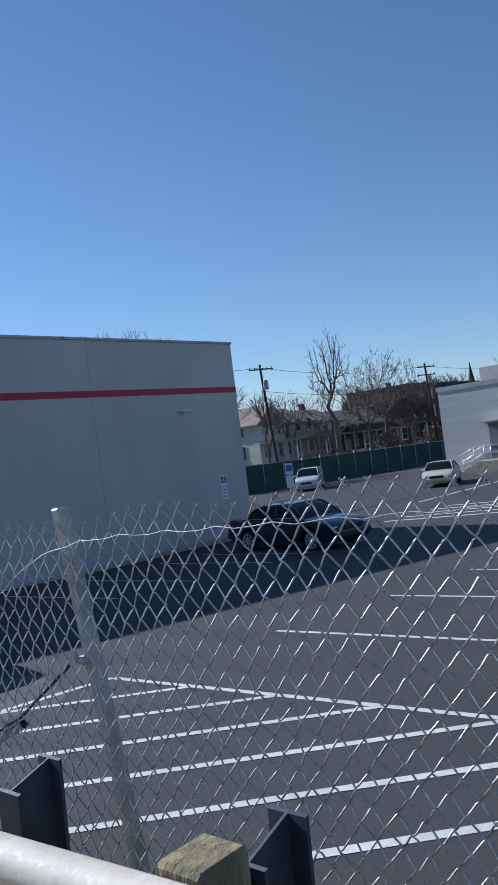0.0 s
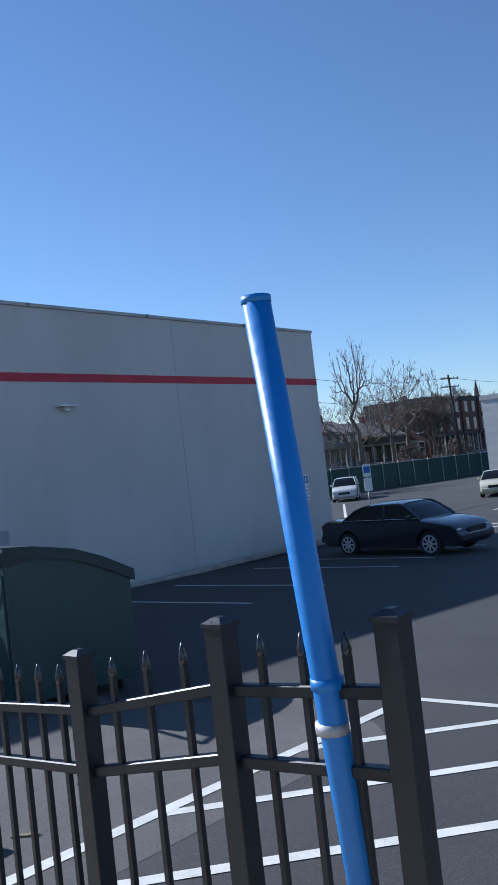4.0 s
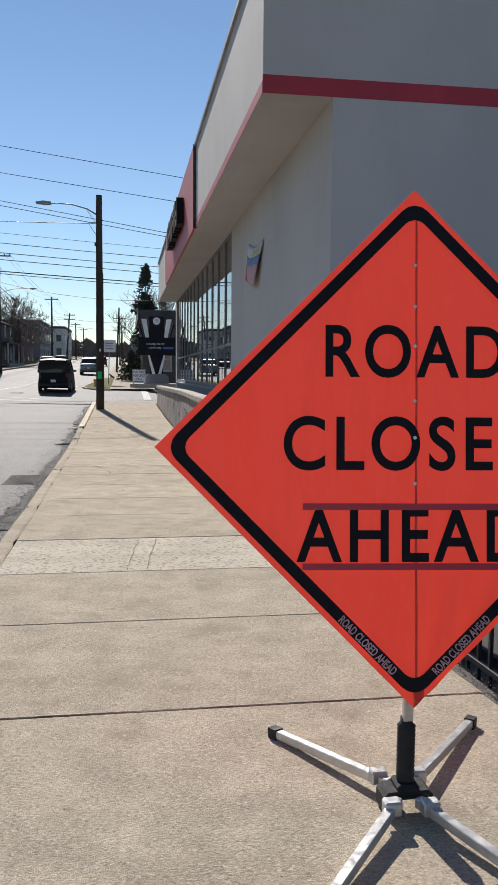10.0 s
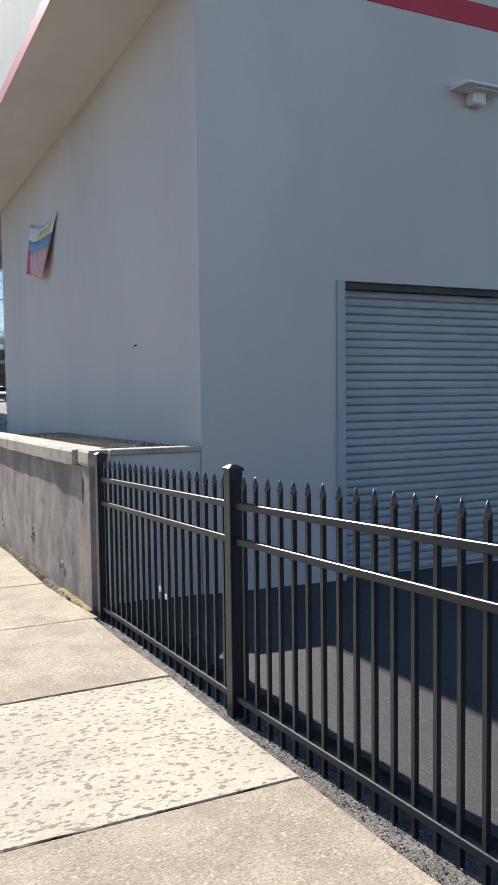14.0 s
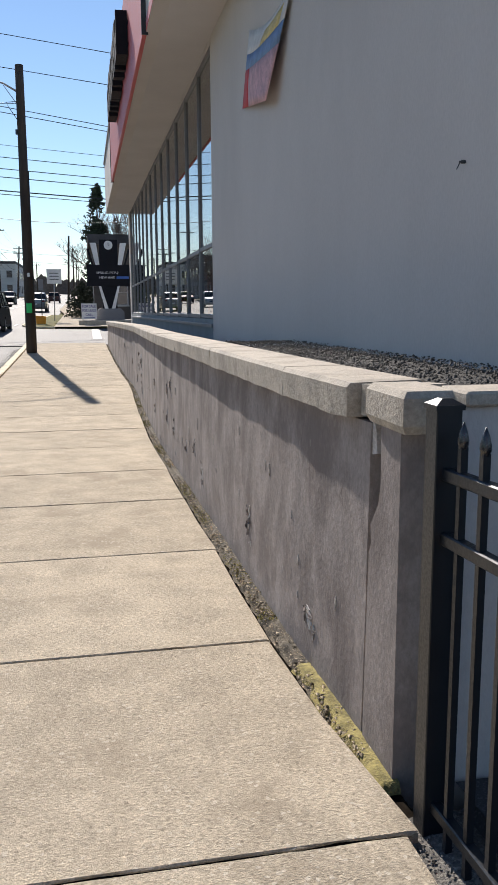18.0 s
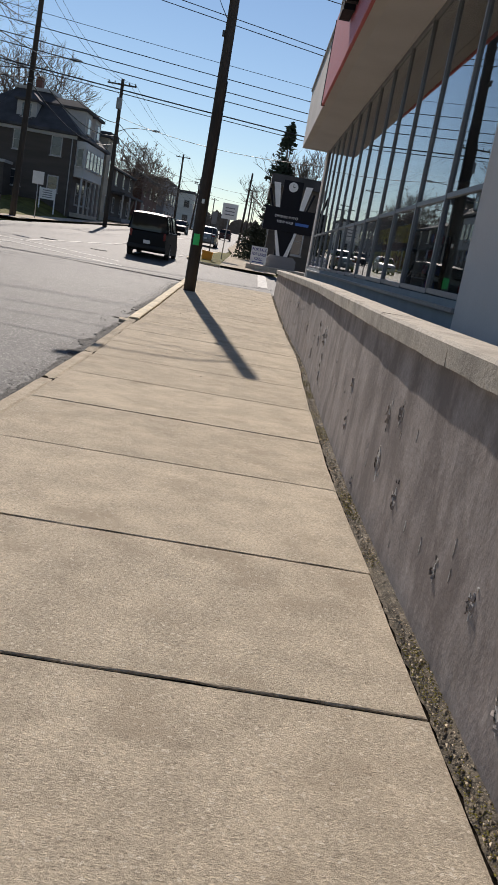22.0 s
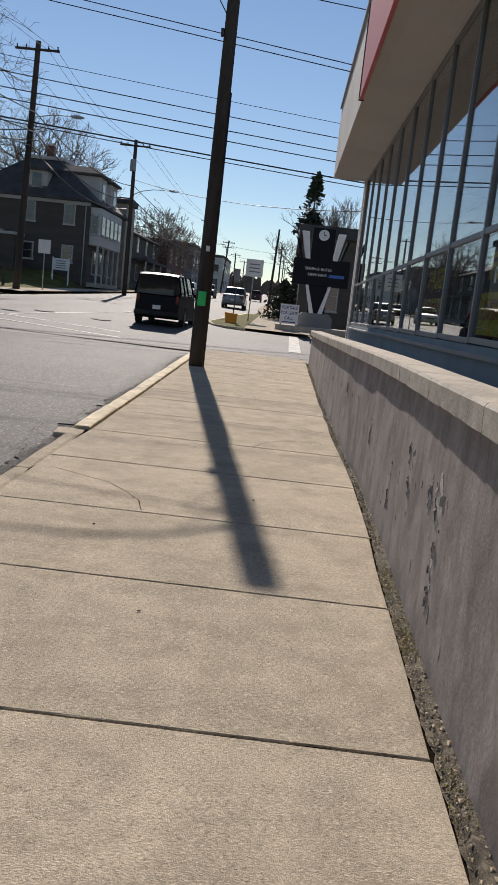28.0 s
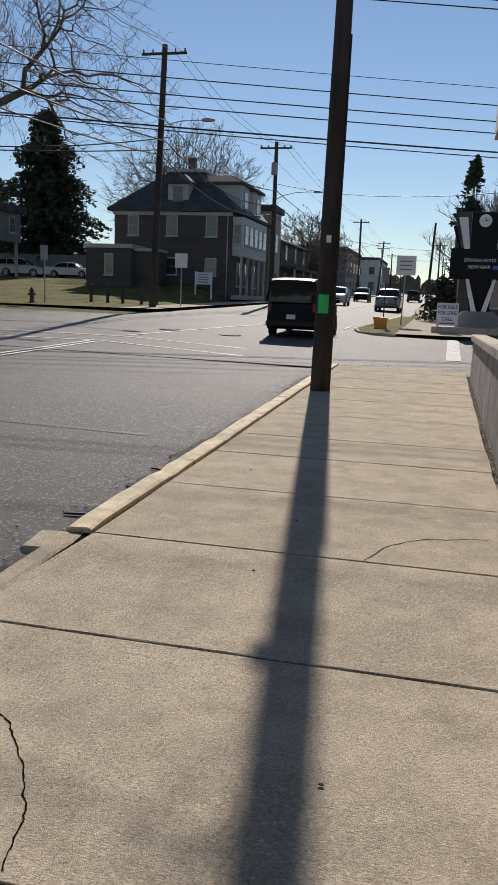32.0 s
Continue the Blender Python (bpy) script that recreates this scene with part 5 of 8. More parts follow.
def crack(pts, w, parent, seed, mtl=JOINTDARK):
    """A thin open crack along points on the pavement."""
    rnd = random.Random(seed)
    fine_pts, ox, oy = [], 0.0, 0.0
    for (x0, y0), (x1, y1) in zip(pts, pts[1:]):
        n = max(3, int(math.hypot(x1 - x0, y1 - y0) / 0.02))
        for k in range(n):
            u = k / n
            ox, oy = ox * 0.85 + rnd.uniform(-0.006, 0.006), oy * 0.85 + rnd.uniform(-0.006, 0.006)
            fine_pts.append((x0 + (x1 - x0) * u + ox, y0 + (y1 - y0) * u + oy))
    V, F = [], []
    for k, (x, y) in enumerate(fine_pts):
        hw = w * rnd.uniform(0.35, 0.9) / 2
        nx, ny = fine_pts[min(k + 1, len(fine_pts) - 1)][0] - fine_pts[max(k - 1, 0)][0], fine_pts[min(k + 1, len(fine_pts) - 1)][1] - fine_pts[max(k - 1, 0)][1]
        d = math.hypot(nx, ny) or 1
        nx, ny = -ny / d * hw, nx / d * hw
        z = walk_z(y) + 0.0025
        V += [(x + nx, y + ny, z), (x - nx, y - ny, z)]
    for k in range(len(fine_pts) - 1):
        F.append((2 * k, 2 * k + 1, 2 * k + 3, 2 * k + 2))
    return obj("crack", me_from("crack", V, F, mtl), parent)


crack([(-0.94, 30.5), (-0.42, 30.2), (-0.35, 30.15), (-0.21, 29.96), (-0.1, 29.81), (0.0, 29.64), (0.07, 29.39)], 0.009, pavement, 1)
crack([(0.79, 32.64), (0.92, 33.01), (1.14, 33.25), (1.65, 33.42)], 0.013, pavement, 2)
crack([(-0.34, 21.26), (-0.19, 20.68), (-0.09, 20.3), (-0.02, 19.82)], 0.012, pavement, 3)
crack([(-0.34, 21.26), (-0.5, 21.52), (-0.66, 21.68), (-0.98, 21.8)], 0.022, pavement, 4)
crack([(-0.36, 21.2), (-0.47, 21.0), (-0.66, 20.8), (-0.95, 20.62)], 0.005, pavement, 6)
for x in (0.25, 0.42):
    crack([(x, 12.14), (x + 0.05, 12.8), (x + 0.13, 13.56)], 0.011, pavement, 5 + int(x * 10), WORNSEAM)
for k, (x, y) in enumerate(((0.15, 32.2), (-0.55, 35.0), (0.2, 33.4), (-0.2, 28.9), (0.9, 30.1), (0.4, 27.4), (0.2, 17.4))):
    bm = bmesh.new()
    bmesh.ops.create_icosphere(bm, subdivisions=1, radius=0.010, matrix=Matrix.Translation((x, y, walk_z(y) + 0.008)) @ Matrix.Diagonal((1.3, 0.9, 0.5, 1)))
    tagged(part("pebble", bm, DARKSTEEL, None), "small dark pebble lying on the pavement", "pebble", "pebbles on the pavement")

strip("wall_gap", [15.27] + wy, lambda y: edge_x(y) - 0.06, lambda y: edge_x(y) + 0.1, lambda x, y: walk_z(y) - 0.04, JOINTDARK, "dark gap between pavement and wall", "dirt", nx=2)
strip("gap_fill", [15.75 + 0.06 * k for k in range(494)], lambda y: slab_edge(y) + 0.020 + 0.016 * noise.noise(Vector((0, y * 4.0, 2))), lambda y: edge_x(y) + 0.1,
      lambda x, y: walk_z(y) - 0.010 - (0.022 if x < slab_edge(y) + 0.05 else 0) + 0.009 * noise.noise(Vector((x * 30, y * 9, 0))), GAPDIRT, "packed dirt and crumbs filling the gap at the wall", "dirt", nx=4)
# debris, pebbles and moss along the foot of the wall and the fence
rnd = random.Random(11)
V, F = [], []


def clod(V, F, x, y, z, r, rnd):
    s = len(V)
    for dx, dy, dz in ((1, 0, 0), (-0.5, 0.87, 0), (-0.5, -0.87, 0), (0, 0, 0.9), (0.2, 0.1, -0.6)):
        V.append((x + dx * r * rnd.uniform(0.7, 1.3), y + dy * r * rnd.uniform(0.7, 1.3), z + dz * r * rnd.uniform(0.25, 0.9)))
    F += [(s, s + 1, s + 3), (s + 1, s + 2, s + 3), (s + 2, s, s + 3), (s + 1, s, s + 4), (s + 2, s + 1, s + 4), (s, s + 2, s + 4)]


for _ in range(15000):
    y = 15.6 + 30 * rnd.random() ** 1.25
    x = edge_x(y) + 0.004 + 0.09 * rnd.random() ** 0.8
    if math.sin(y * 1.7) + math.sin(y * 4.1) + rnd.uniform(-1.2, 1.2) < -1.1:
        continue
    clod(V, F, x, y, walk_z(y) - 0.016 + rnd.uniform(0, 0.012), 0.002 + 0.013 * rnd.random() ** 5, rnd)
tagged(obj("gutter_debris", me_from("gutter_debris", V, F, CHIPS)), "dry leaf crumbs and grit along the foot of the wall", "debris", kind="stuff")
V, F = [], []
for _ in range(9000):
    y = rnd.uniform(15.5, 30)
    w = math.sin(y * 2.3) + math.sin(y * 5.3 + 1) + rnd.uniform(-0.7, 0.7)
    if w < 0.5 or y < 16.9:
        continue
    clod(V, F, edge_x(y) + rnd.uniform(0.0, 0.095), y, walk_z(y) - 0.012 + rnd.uniform(0, 0.010), rnd.uniform(0.003, 0.007), rnd)
ms = [15.4 + 0.021 * k for k in range(48)]
MV, MF = [], []
for k, y in enumerate(ms):
    wob = 0.012 * math.sin(y * 23) + 0.008 * math.sin(y * 51)
    for q, u in enumerate((0.015 + wob + 0.02 * max(y - 15.8, 0), 0.05, 0.075, 0.1)):
        MV.append((edge_x(y) + u + 0.0, y, walk_z(y) + (-0.035 if q == 0 or k in (0, 47) else -0.004 + 0.007 * noise.noise(Vector((u * 40, y * 14, 0))))))
MF = [(k * 4 + q, k * 4 + q + 1, k * 4 + q + 5, k * 4 + q + 4) for k in range(47) for q in range(3)]
tagged(obj("moss_bed", smooth(me_from("moss_bed", MV, MF, MOSS))), "flat yellow-green moss bed in the gap beside the pier", "moss", kind="stuff")
tagged(obj("moss", me_from("moss", V, F, MOSSBITS)), "yellow-green moss in the gap at the wall", "moss", kind="stuff")
V, F = [], []
for _ in range(8000):
    y = rnd.uniform(0.5, 15.2)
    clod(V, F, edge_x(y) + rnd.uniform(-0.03, 0.2) + 0.02 * math.sin(9 * y), y, walk_z(y) - 0.034 + rnd.uniform(0, 0.012), 0.0025 + 0.007 * rnd.random() ** 2, rnd)
tagged(obj("loose_gravel", me_from("loose_gravel", V, F, STONES)), "loose dark gravel along the fence line", "gravel", kind="stuff")
V, F = [], []
for _ in range(9000):
    y = rnd.uniform(15.5, 26)
    clod(V, F, rnd.uniform(edge_x(y) + 0.38, 2.74), y, wall_top(y) - float(np.interp(y, [20, 24], [0.015, 0.205])) + rnd.uniform(0, 0.02), rnd.uniform(0.004, 0.012), rnd)
tagged(obj("terrace_gravel", me_from("terrace_gravel", V, F, DARKSTONES)), "loose dark stones on the gravel bed", "gravel", kind="stuff")
V, F = [], []
for _ in range(160):
    c = rnd.choice((1.4, 3.2, 5.6, 6.6, 8.8))
    y = c + rnd.uniform(-0.25, 0.25)
    x = edge_x(y) + rnd.uniform(0.0, 0.15)
    s = len(V)
    a, h = rnd.uniform(0, 6.3), rnd.uniform(0.03, 0.09)
    V += [(x, y, walk_z(y) - 0.03), (x + 0.008, y + 0.004, walk_z(y) - 0.03), (x + h * math.cos(a), y + h * math.sin(a), walk_z(y) + h * 0.5)]
    F.append((s, s + 1, s + 2))
tagged(obj("dry_weeds", me_from("dry_weeds", V, F, LEAFLITTER)), "tufts of dry pale weeds at the fence", "weeds", kind="stuff")

# flakes on the retaining wall
rnd = random.Random(21)
for k in range(60):
    y = 15.9 + 22 * rnd.random() ** 1.1
    x = edge_x(y) + 0.09
    z = walk_z(y) + rnd.uniform(0.12, 0.85)
    sz = rnd.uniform(0.012, 0.04)
    zw = 1.5
    n = 11
    bm = bmesh.new()
    hgt = (z - walk_z(y) + 0.3) / max(wall_top(y) - 0.13 - walk_z(y) + 0.3, 0.1) * 0.02
    ring = [(y + sz * 0.3 * rnd.uniform(0.15, 1.0) * math.cos(2 * math.pi * q / n), z + sz * zw * rnd.uniform(0.3, 1.0) * math.sin(2 * math.pi * q / n)) for q in range(n)]
    # dark rim set slightly below each flake paints its shade
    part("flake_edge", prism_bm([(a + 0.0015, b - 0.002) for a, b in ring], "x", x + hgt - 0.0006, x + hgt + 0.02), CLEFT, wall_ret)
    part("flaked_patch", prism_bm(ring, "x", x + hgt - 0.0014, x + hgt + 0.02), PEEL, wall_ret)


def peel(y, z, w, h, seed, skew=0.0):
    """A ragged hole in the render: bare ground inside, thin lifted shells at its rim and flush dark slivers painting a
    cleft's shade.
    """
    rnd = random.Random(seed)
    x = edge_x(y) + 0.09 + (z - walk_z(y) + 0.3) / max(wall_top(y) - 0.13 - walk_z(y) + 0.3, 0.1) * 0.02
    n = 15
    env = [math.sin(math.pi * (k + 0.3) / n) * rnd.uniform(0.45, 1.1) for k in range(n)]
    mid = [y + skew * (k / n - 0.5) + rnd.uniform(-0.12, 0.12) * w for k in range(n)]
    zz = [z - h / 2 + h * k / (n - 1) for k in range(n)]
    lft = [(m - w / 2 * e, b) for m, e, b in zip(mid, env, zz)]
    rgt = [(m + w / 2 * e * rnd.uniform(0.7, 1.2), b) for m, e, b in zip(mid, env, zz)]
    part("peeled_patch", prism_bm(lft + rgt[::-1], "x", x - 0.0008, x + 0.02), PEEL, wall_ret, "bare patch where the render has peeled")
    a = rnd.randrange(2, 6)
    for c in (a, a + 5):
        seg = rgt[c:c + 4]
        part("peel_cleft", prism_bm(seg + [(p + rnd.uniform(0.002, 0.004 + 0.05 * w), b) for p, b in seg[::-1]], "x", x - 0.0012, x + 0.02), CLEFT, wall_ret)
    for q in range(5):
        c = rnd.randrange(1, n - 4)
        side = lft if q % 2 else rgt
        bm = bmesh.new()
        d = -1 if q % 2 else 1
        base = [bm.verts.new((x - 0.001, p + d * w * 0.22, b)) for p, b in side[c:c + 4]]
        tip = [bm.verts.new((x - rnd.uniform(0.006, 0.016), p - d * rnd.uniform(0.0, 0.1) * w, b + rnd.uniform(-0.01, 0.01))) for p, b in side[c:c + 4]]
        for k in range(3):
            bm.faces.new((base[k], base[k + 1], tip[k + 1], tip[k]))
        part("lifted_shell", bm, WALLCON, wall_ret)
    for q in range(5):
        cy, cz, r = y + rnd.uniform(-1, 1) * w, z + rnd.uniform(-0.8, 0.8) * h, rnd.uniform(0.006, 0.014)
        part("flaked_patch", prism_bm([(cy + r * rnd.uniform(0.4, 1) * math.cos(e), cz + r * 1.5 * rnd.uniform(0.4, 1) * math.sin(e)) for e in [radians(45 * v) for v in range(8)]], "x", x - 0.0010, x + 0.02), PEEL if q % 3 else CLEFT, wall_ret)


for k, (y, z, w, h, sk) in enumerate(((27.42, 0.30, 0.20, 0.30, 0.03), (27.38, 0.02, 0.06, 0.22, -0.05), (27.7, 0.26, 0.06, 0.16, 0.0), (27.36, -0.2, 0.03, 0.16, 0.04), (21.54, 0.0, 0.08, 0.14, 0.02),
                                       (20.52, -0.02, 0.035, 0.09, 0.01), (19.98, 0.07, 0.05, 0.12, 0.0), (19.5, -0.08, 0.10, 0.16, 0.04), (28.46, 0.19, 0.10, 0.26, 0.02), (24.01, 0.24, 0.08, 0.16, 0.0),
                                       (23.95, -0.07, 0.05, 0.16, 0.02), (22.2, 0.36, 0.07, 0.14, 0.0), (22.2, 0.03, 0.11, 0.24, 0.03), (21.87, 0.42, 0.03, 0.14, 0.0), (22.98, -0.33, 0.07, 0.07, 0.0), (28.6, 0.34, 0.05, 0.16, 0.0),
                                       (29.41, -0.1, 0.06, 0.30, 0.05), (17.65, 0.05, 0.06, 0.2, -0.06), (16.4, -0.05, 0.12, 0.10, 0.03), (31.0, 0.1, 0.05, 0.24, 0.02), (33.5, 0.3, 0.04, 0.2, 0.0))):
    peel(y, z, w, h, k, sk)

# ---- lot markings ----
def lot_line(parent, p, q, w=0.10, mtl=LINEWHITE, zf=lot_z, lift=0.003, name="painted_line"):
    (x0, y0), (x1, y1) = p, q
    d = math.hypot(x1 - x0, y1 - y0)
    nx, ny = -(y1 - y0) / d * w / 2, (x1 - x0) / d * w / 2
    n = max(1, int(d / 1.2))
    V, F = [], []
    for k in range(n + 1):
        x, y = x0 + (x1 - x0) * k / n, y0 + (y1 - y0) * k / n
        V += [(x + nx, y + ny, zf(x + nx, y + ny) + lift), (x - nx, y - ny, zf(x - nx, y - ny) + lift)]
    F = [(2 * k, 2 * k + 1, 2 * k + 3, 2 * k + 2) for k in range(n)]
    return obj(name, me_from(name, V, F, mtl), parent)


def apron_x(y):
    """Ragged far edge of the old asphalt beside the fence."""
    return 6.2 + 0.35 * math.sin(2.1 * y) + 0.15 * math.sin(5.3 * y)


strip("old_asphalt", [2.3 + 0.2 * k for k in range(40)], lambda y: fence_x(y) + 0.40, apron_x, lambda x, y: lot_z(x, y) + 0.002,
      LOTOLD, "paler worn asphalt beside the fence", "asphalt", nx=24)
marks = thing("lot_markings", (6.8, 2.6, lot_z(6.8, 2.6)), "white painted parking lines and hatching on the lot", "road markings", kind="structure")
marks.location = (0, 0, 0)
lot_line(marks, (6.78, 2.63), (6.87, -9.0), lift=0.005)
lot_line(marks, (6.78, 2.65), (2.75, 2.76), 0.11, lift=0.006)
for k in range(8):
    y0 = 1.28 - 1.2 * k
    x1 = max(6.79 - (2.68 - y0) / 0.9, 2.8)
    lot_line(marks, (6.79, y0), (x1, y0 + 0.9 * (6.79 - x1)), lift=0.005)
for x in (9.62, 12.65, 15.75, 18.8):
    lot_line(marks, (x, 2.45), (x, -3.6))
for x in (11.9, 14.2, 17.2, 19.0, 21.9):
    lot_line(marks, (x, 13.4), (x, 8.9))
for k in range(5):
    lot_line(marks, (27.0 + 1.2 * k, 11.5), (29.0 + 1.2 * k, 6.5), 0.25)
lot_line(marks, (4.3, 9.83), (3.75, 8.81), 0.26, LINEWORN, lift=0.005, name="worn_patch")
lot_line(marks, (30, 19), (46, 30), 0.15)
lot_line(marks, (34, 14), (44, 14.5), 0.15)
bump = thing("parking_block", (2.72, 4.15, lot_z(2.72, 4.15)), "chipped concrete parking block with yellow paint", "parking block", rot_z=math.atan2(1.083, -0.313) + math.pi)
bm = prism_bm([(-0.22, -0.05), (0.10, -0.05), (0.10, 0.08), (-0.06, 0.08), (-0.17, 0.075), (-0.21, 0.055)], "x", -0.96, 0.96)
bmesh.ops.bevel(bm, geom=bm.edges[:], offset=0.012, segments=2, affect="EDGES")
part("block", bm, BLOCKCON, bump, "chipped tan concrete base")
bm = prism_bm([(-0.09, 0.078), (0.11, 0.078), (0.10, 0.155), (-0.05, 0.155)], "x", -0.88, 0.95)
bmesh.ops.bevel(bm, geom=bm.edges[:], offset=0.01, segments=2, affect="EDGES")
part("painted_top", bm, YELLOW, bump, "worn yellow paint")

plank = box("broken_plank", (3.26, 3.22, lot_z(3.26, 3.22) + 0.009), (0.17, 0.032, 0.012), PALEWOOD, None, 0.002, -52)
tagged(plank, "short weathered plank lying on the asphalt", "plank")
for k, (x, y, r, a) in enumerate(((3.0, 6.1, 0.16, 20), (3.2, 7.0, 0.14, 65), (3.0, 7.9, 0.2, 80), (3.6, 4.3, 0.035, 10), (4.0, 3.7, 0.03, 50), (3.8, 3.25, 0.025, 120))):
    st = box("litter", (x, y, lot_z(x, y) + 0.006), (r, 0.022 if r > 0.1 else 0.012, 0.008), PEEL if r > 0.1 else RUBBER, None, 0.003, a)
    tagged(st, "pale splinter of wood lying on the lot" if r > 0.1 else "dark scrap lying on the lot", "litter", "litter on the lot")

# ---- fittings on the side wall ----
LZ = 4.25
for k, x in enumerate((5.57, 12.896, 20.82)):
    wl = thing("wall_light", (x, B_Y, LZ), "white wedge-shaped floodlight on the stucco wall", "wall light", "wall lights")
    part("hood", prism_bm([(0.0, 0.0), (0.0, 0.06), (-0.22, 0.035), (-0.25, 0.0)], "x", -0.26, 0.26), WHITEP, wl)
    part("mount", box_bm([((0, -0.06, -0.06), (0.15, 0.12, 0.12))], 0.015), WHITEP, wl)
    part("lens", box_bm([((0, -0.13, -0.008), (0.3, 0.14, 0.014))]), LAMPLENS, wl)
mb = thing("meter_box", (10.62, B_Y, 0.45), "grey electric meter cabinet with a round meter", "meter box")
box("cabinet", (0, -0.07, 0.5), (0.55, 0.14, 0.95), METERGREY, mb, 0.01)
part("meter", lathe_bm([(0.10, 0), (0.10, 0.05), (0.085, 0.09), (0.05, 0.10)], 18), PLASTICGREY, mb).matrix_local = Matrix.Translation((0.13, -0.14, 0.55)) @ Matrix.Rotation(radians(90), 4, "X")
box("warning_label", (0.08, -0.142, 0.2), (0.12, 0.004, 0.09), STICKRED, mb)
box("cabinet_seam", (0, -0.141, 0.35), (0.54, 0.004, 0.012), DARKSTEEL, mb)
tubes("conduit", [[(-0.15, -0.06, 0.03, 0.035), (-0.15, -0.06, -0.75, 0.035)]], METERGREY, mb, 10)
tubes("conduit", [[(-0.5, -0.04, 1.05, 0.03), (-0.5, -0.04, -0.05, 0.03), (-0.4, -0.04, -0.12, 0.03), (-0.15, -0.05, -0.12, 0.03)]], METERGREY, mb, 10)
cr = thing("card_reader", (8.46, B_Y, 1.36), "small black card reader beside the door", "card reader")
box("housing", (0, -0.02, 0.06), (0.09, 0.04, 0.12), RUBBER, cr, 0.006)
box("label_strip", (0, -0.041, 0.08), (0.06, 0.004, 0.025), WHITEP, cr)
sb = thing("switch_box", (6.96, B_Y, 1.0), "small grey switch box on the wall", "switch box")
box("housing", (0, -0.02, 0.08), (0.09, 0.04, 0.16), METERGREY, sb, 0.006)
box("toggle", (0, -0.045, 0.08), (0.03, 0.015, 0.05), PLASTICGREY, sb)
dl = thing("door_light", (7.72, B_Y, 2.1), "small round floodlight above the service door", "wall light")
part("base", lathe_bm([(0.05, 0), (0.05, 0.03)], 14), WHITEP, dl).matrix_local = Matrix.Translation((0, 0, 0.03)) @ Matrix.Rotation(radians(90), 4, "X")
part("head", lathe_bm([(0.03, 0), (0.055, 0.06), (0.06, 0.1)], 14), WHITEP, dl).matrix_local = Matrix.Translation((0.05, -0.04, 0.0)) @ Matrix.Rotation(radians(110), 4, "X")
part("head", lathe_bm([(0.03, 0), (0.055, 0.06), (0.06, 0.1)], 14), WHITEP, dl).matrix_local = Matrix.Translation((-0.07, -0.04, 0.03)) @ Matrix.Rotation(radians(70), 4, "X")
for x, w, h in ((9.75, 0.5, 0.34), (10.55, 0.45, 0.36), (11.5, 0.55, 0.3)):
    tb = thing("storage_bin", (x, B_Y - 0.5, lot_z(x, B_Y - 0.5)), "black plastic bin standing against the wall", "bin", "bins at the wall")
    part("tub", prism_bm([(-w / 2 + 0.04, 0), (w / 2 - 0.04, 0), (w / 2, h), (-w / 2, h)], "y", -0.18, 0.18), RUBBER, tb)
    box("rim", (0, 0, h), (w + 0.04, 0.42, 0.04), RUBBER, tb, 0.008)
box("wheel_curb", (16.6, 14.75, lot_z(16.6, 14.75) + 0.06), (13.6, 0.18, 0.14), CAPCON, side_wall, 0.02, label="low kerb along the foot of the wall")
for k, (px, py, pz) in enumerate(((22.45, B_Y - 0.01, 1.62), (22.45, B_Y - 0.01, 1.16))):
    ps = thing("parking_plate", (px, py, pz), "white and blue accessible-parking plate on the wall", "sign", "parking plates")
    box("plate", (0, 0, 0), (0.30, 0.006, 0.44 if k else 0.42), WHITEP, ps, 0.002)
    if k == 0:
        box("blue_field", (0, -0.005, 0.03), (0.24, 0.004, 0.24), SIGNBLUE, ps)
        part("symbol", lathe_bm([(0.05, 0), (0.05, 0.003)], 14), WHITEP, ps).matrix_local = Matrix.Translation((0.0, -0.008, 0.0)) @ Matrix.Rotation(radians(90), 4, "X")
        box("symbol", (0, -0.009, 0.08), (0.03, 0.003, 0.09), WHITEP, ps)
    else:
        for q in range(3):
            box("text_bar", (0, -0.005, 0.12 - 0.12 * q), (0.2, 0.004, 0.035), SIGNBLUE, ps)
hp = thing("parking_sign_post", (26.6, 15.5, lot_z(26.6, 15.5)), "accessible-parking sign on a steel post", "sign")
tubes("post", [[(0, 0, 0, 0.03), (0, 0, 2.5, 0.03)]], GALVPOST, hp, 8)
box("plate", (-0.02, -0.03, 2.35), (0.32, 0.01, 0.48), WHITEP, hp, turn=-35)
box("blue_field", (-0.025, -0.04, 2.38), (0.25, 0.01, 0.25), SIGNBLUE, hp, turn=-35)
box("plate", (-0.02, -0.03, 1.82), (0.32, 0.01, 0.5), WHITEP, hp, turn=-35)

# ---- fittings on the front ----
RP0, RP1 = 24.79, 38.2
red_panel = thing("fascia_panel", (FX - 0.02, (RP0 + RP1) / 2, STR0), "tall red panel on the fascia carrying dark raised letters", "sign panel")
box("panel", (0, 0, (ROOF - STR0) / 2 + 0.01), (0.06, RP1 - RP0, ROOF - STR0 + 0.06), REDPANEL, red_panel, 0.006)
box("end_trim", (0.0, -(RP1 - RP0) / 2 - 0.012, (ROOF - STR0) / 2 + 0.01), (0.09, 0.02, ROOF - STR0 + 0.08), DARKSTEEL, red_panel)
box("end_trim", (0.0, (RP1 - RP0) / 2 + 0.012, (ROOF - STR0) / 2 + 0.01), (0.09, 0.02, ROOF - STR0 + 0.08), DARKSTEEL, red_panel)
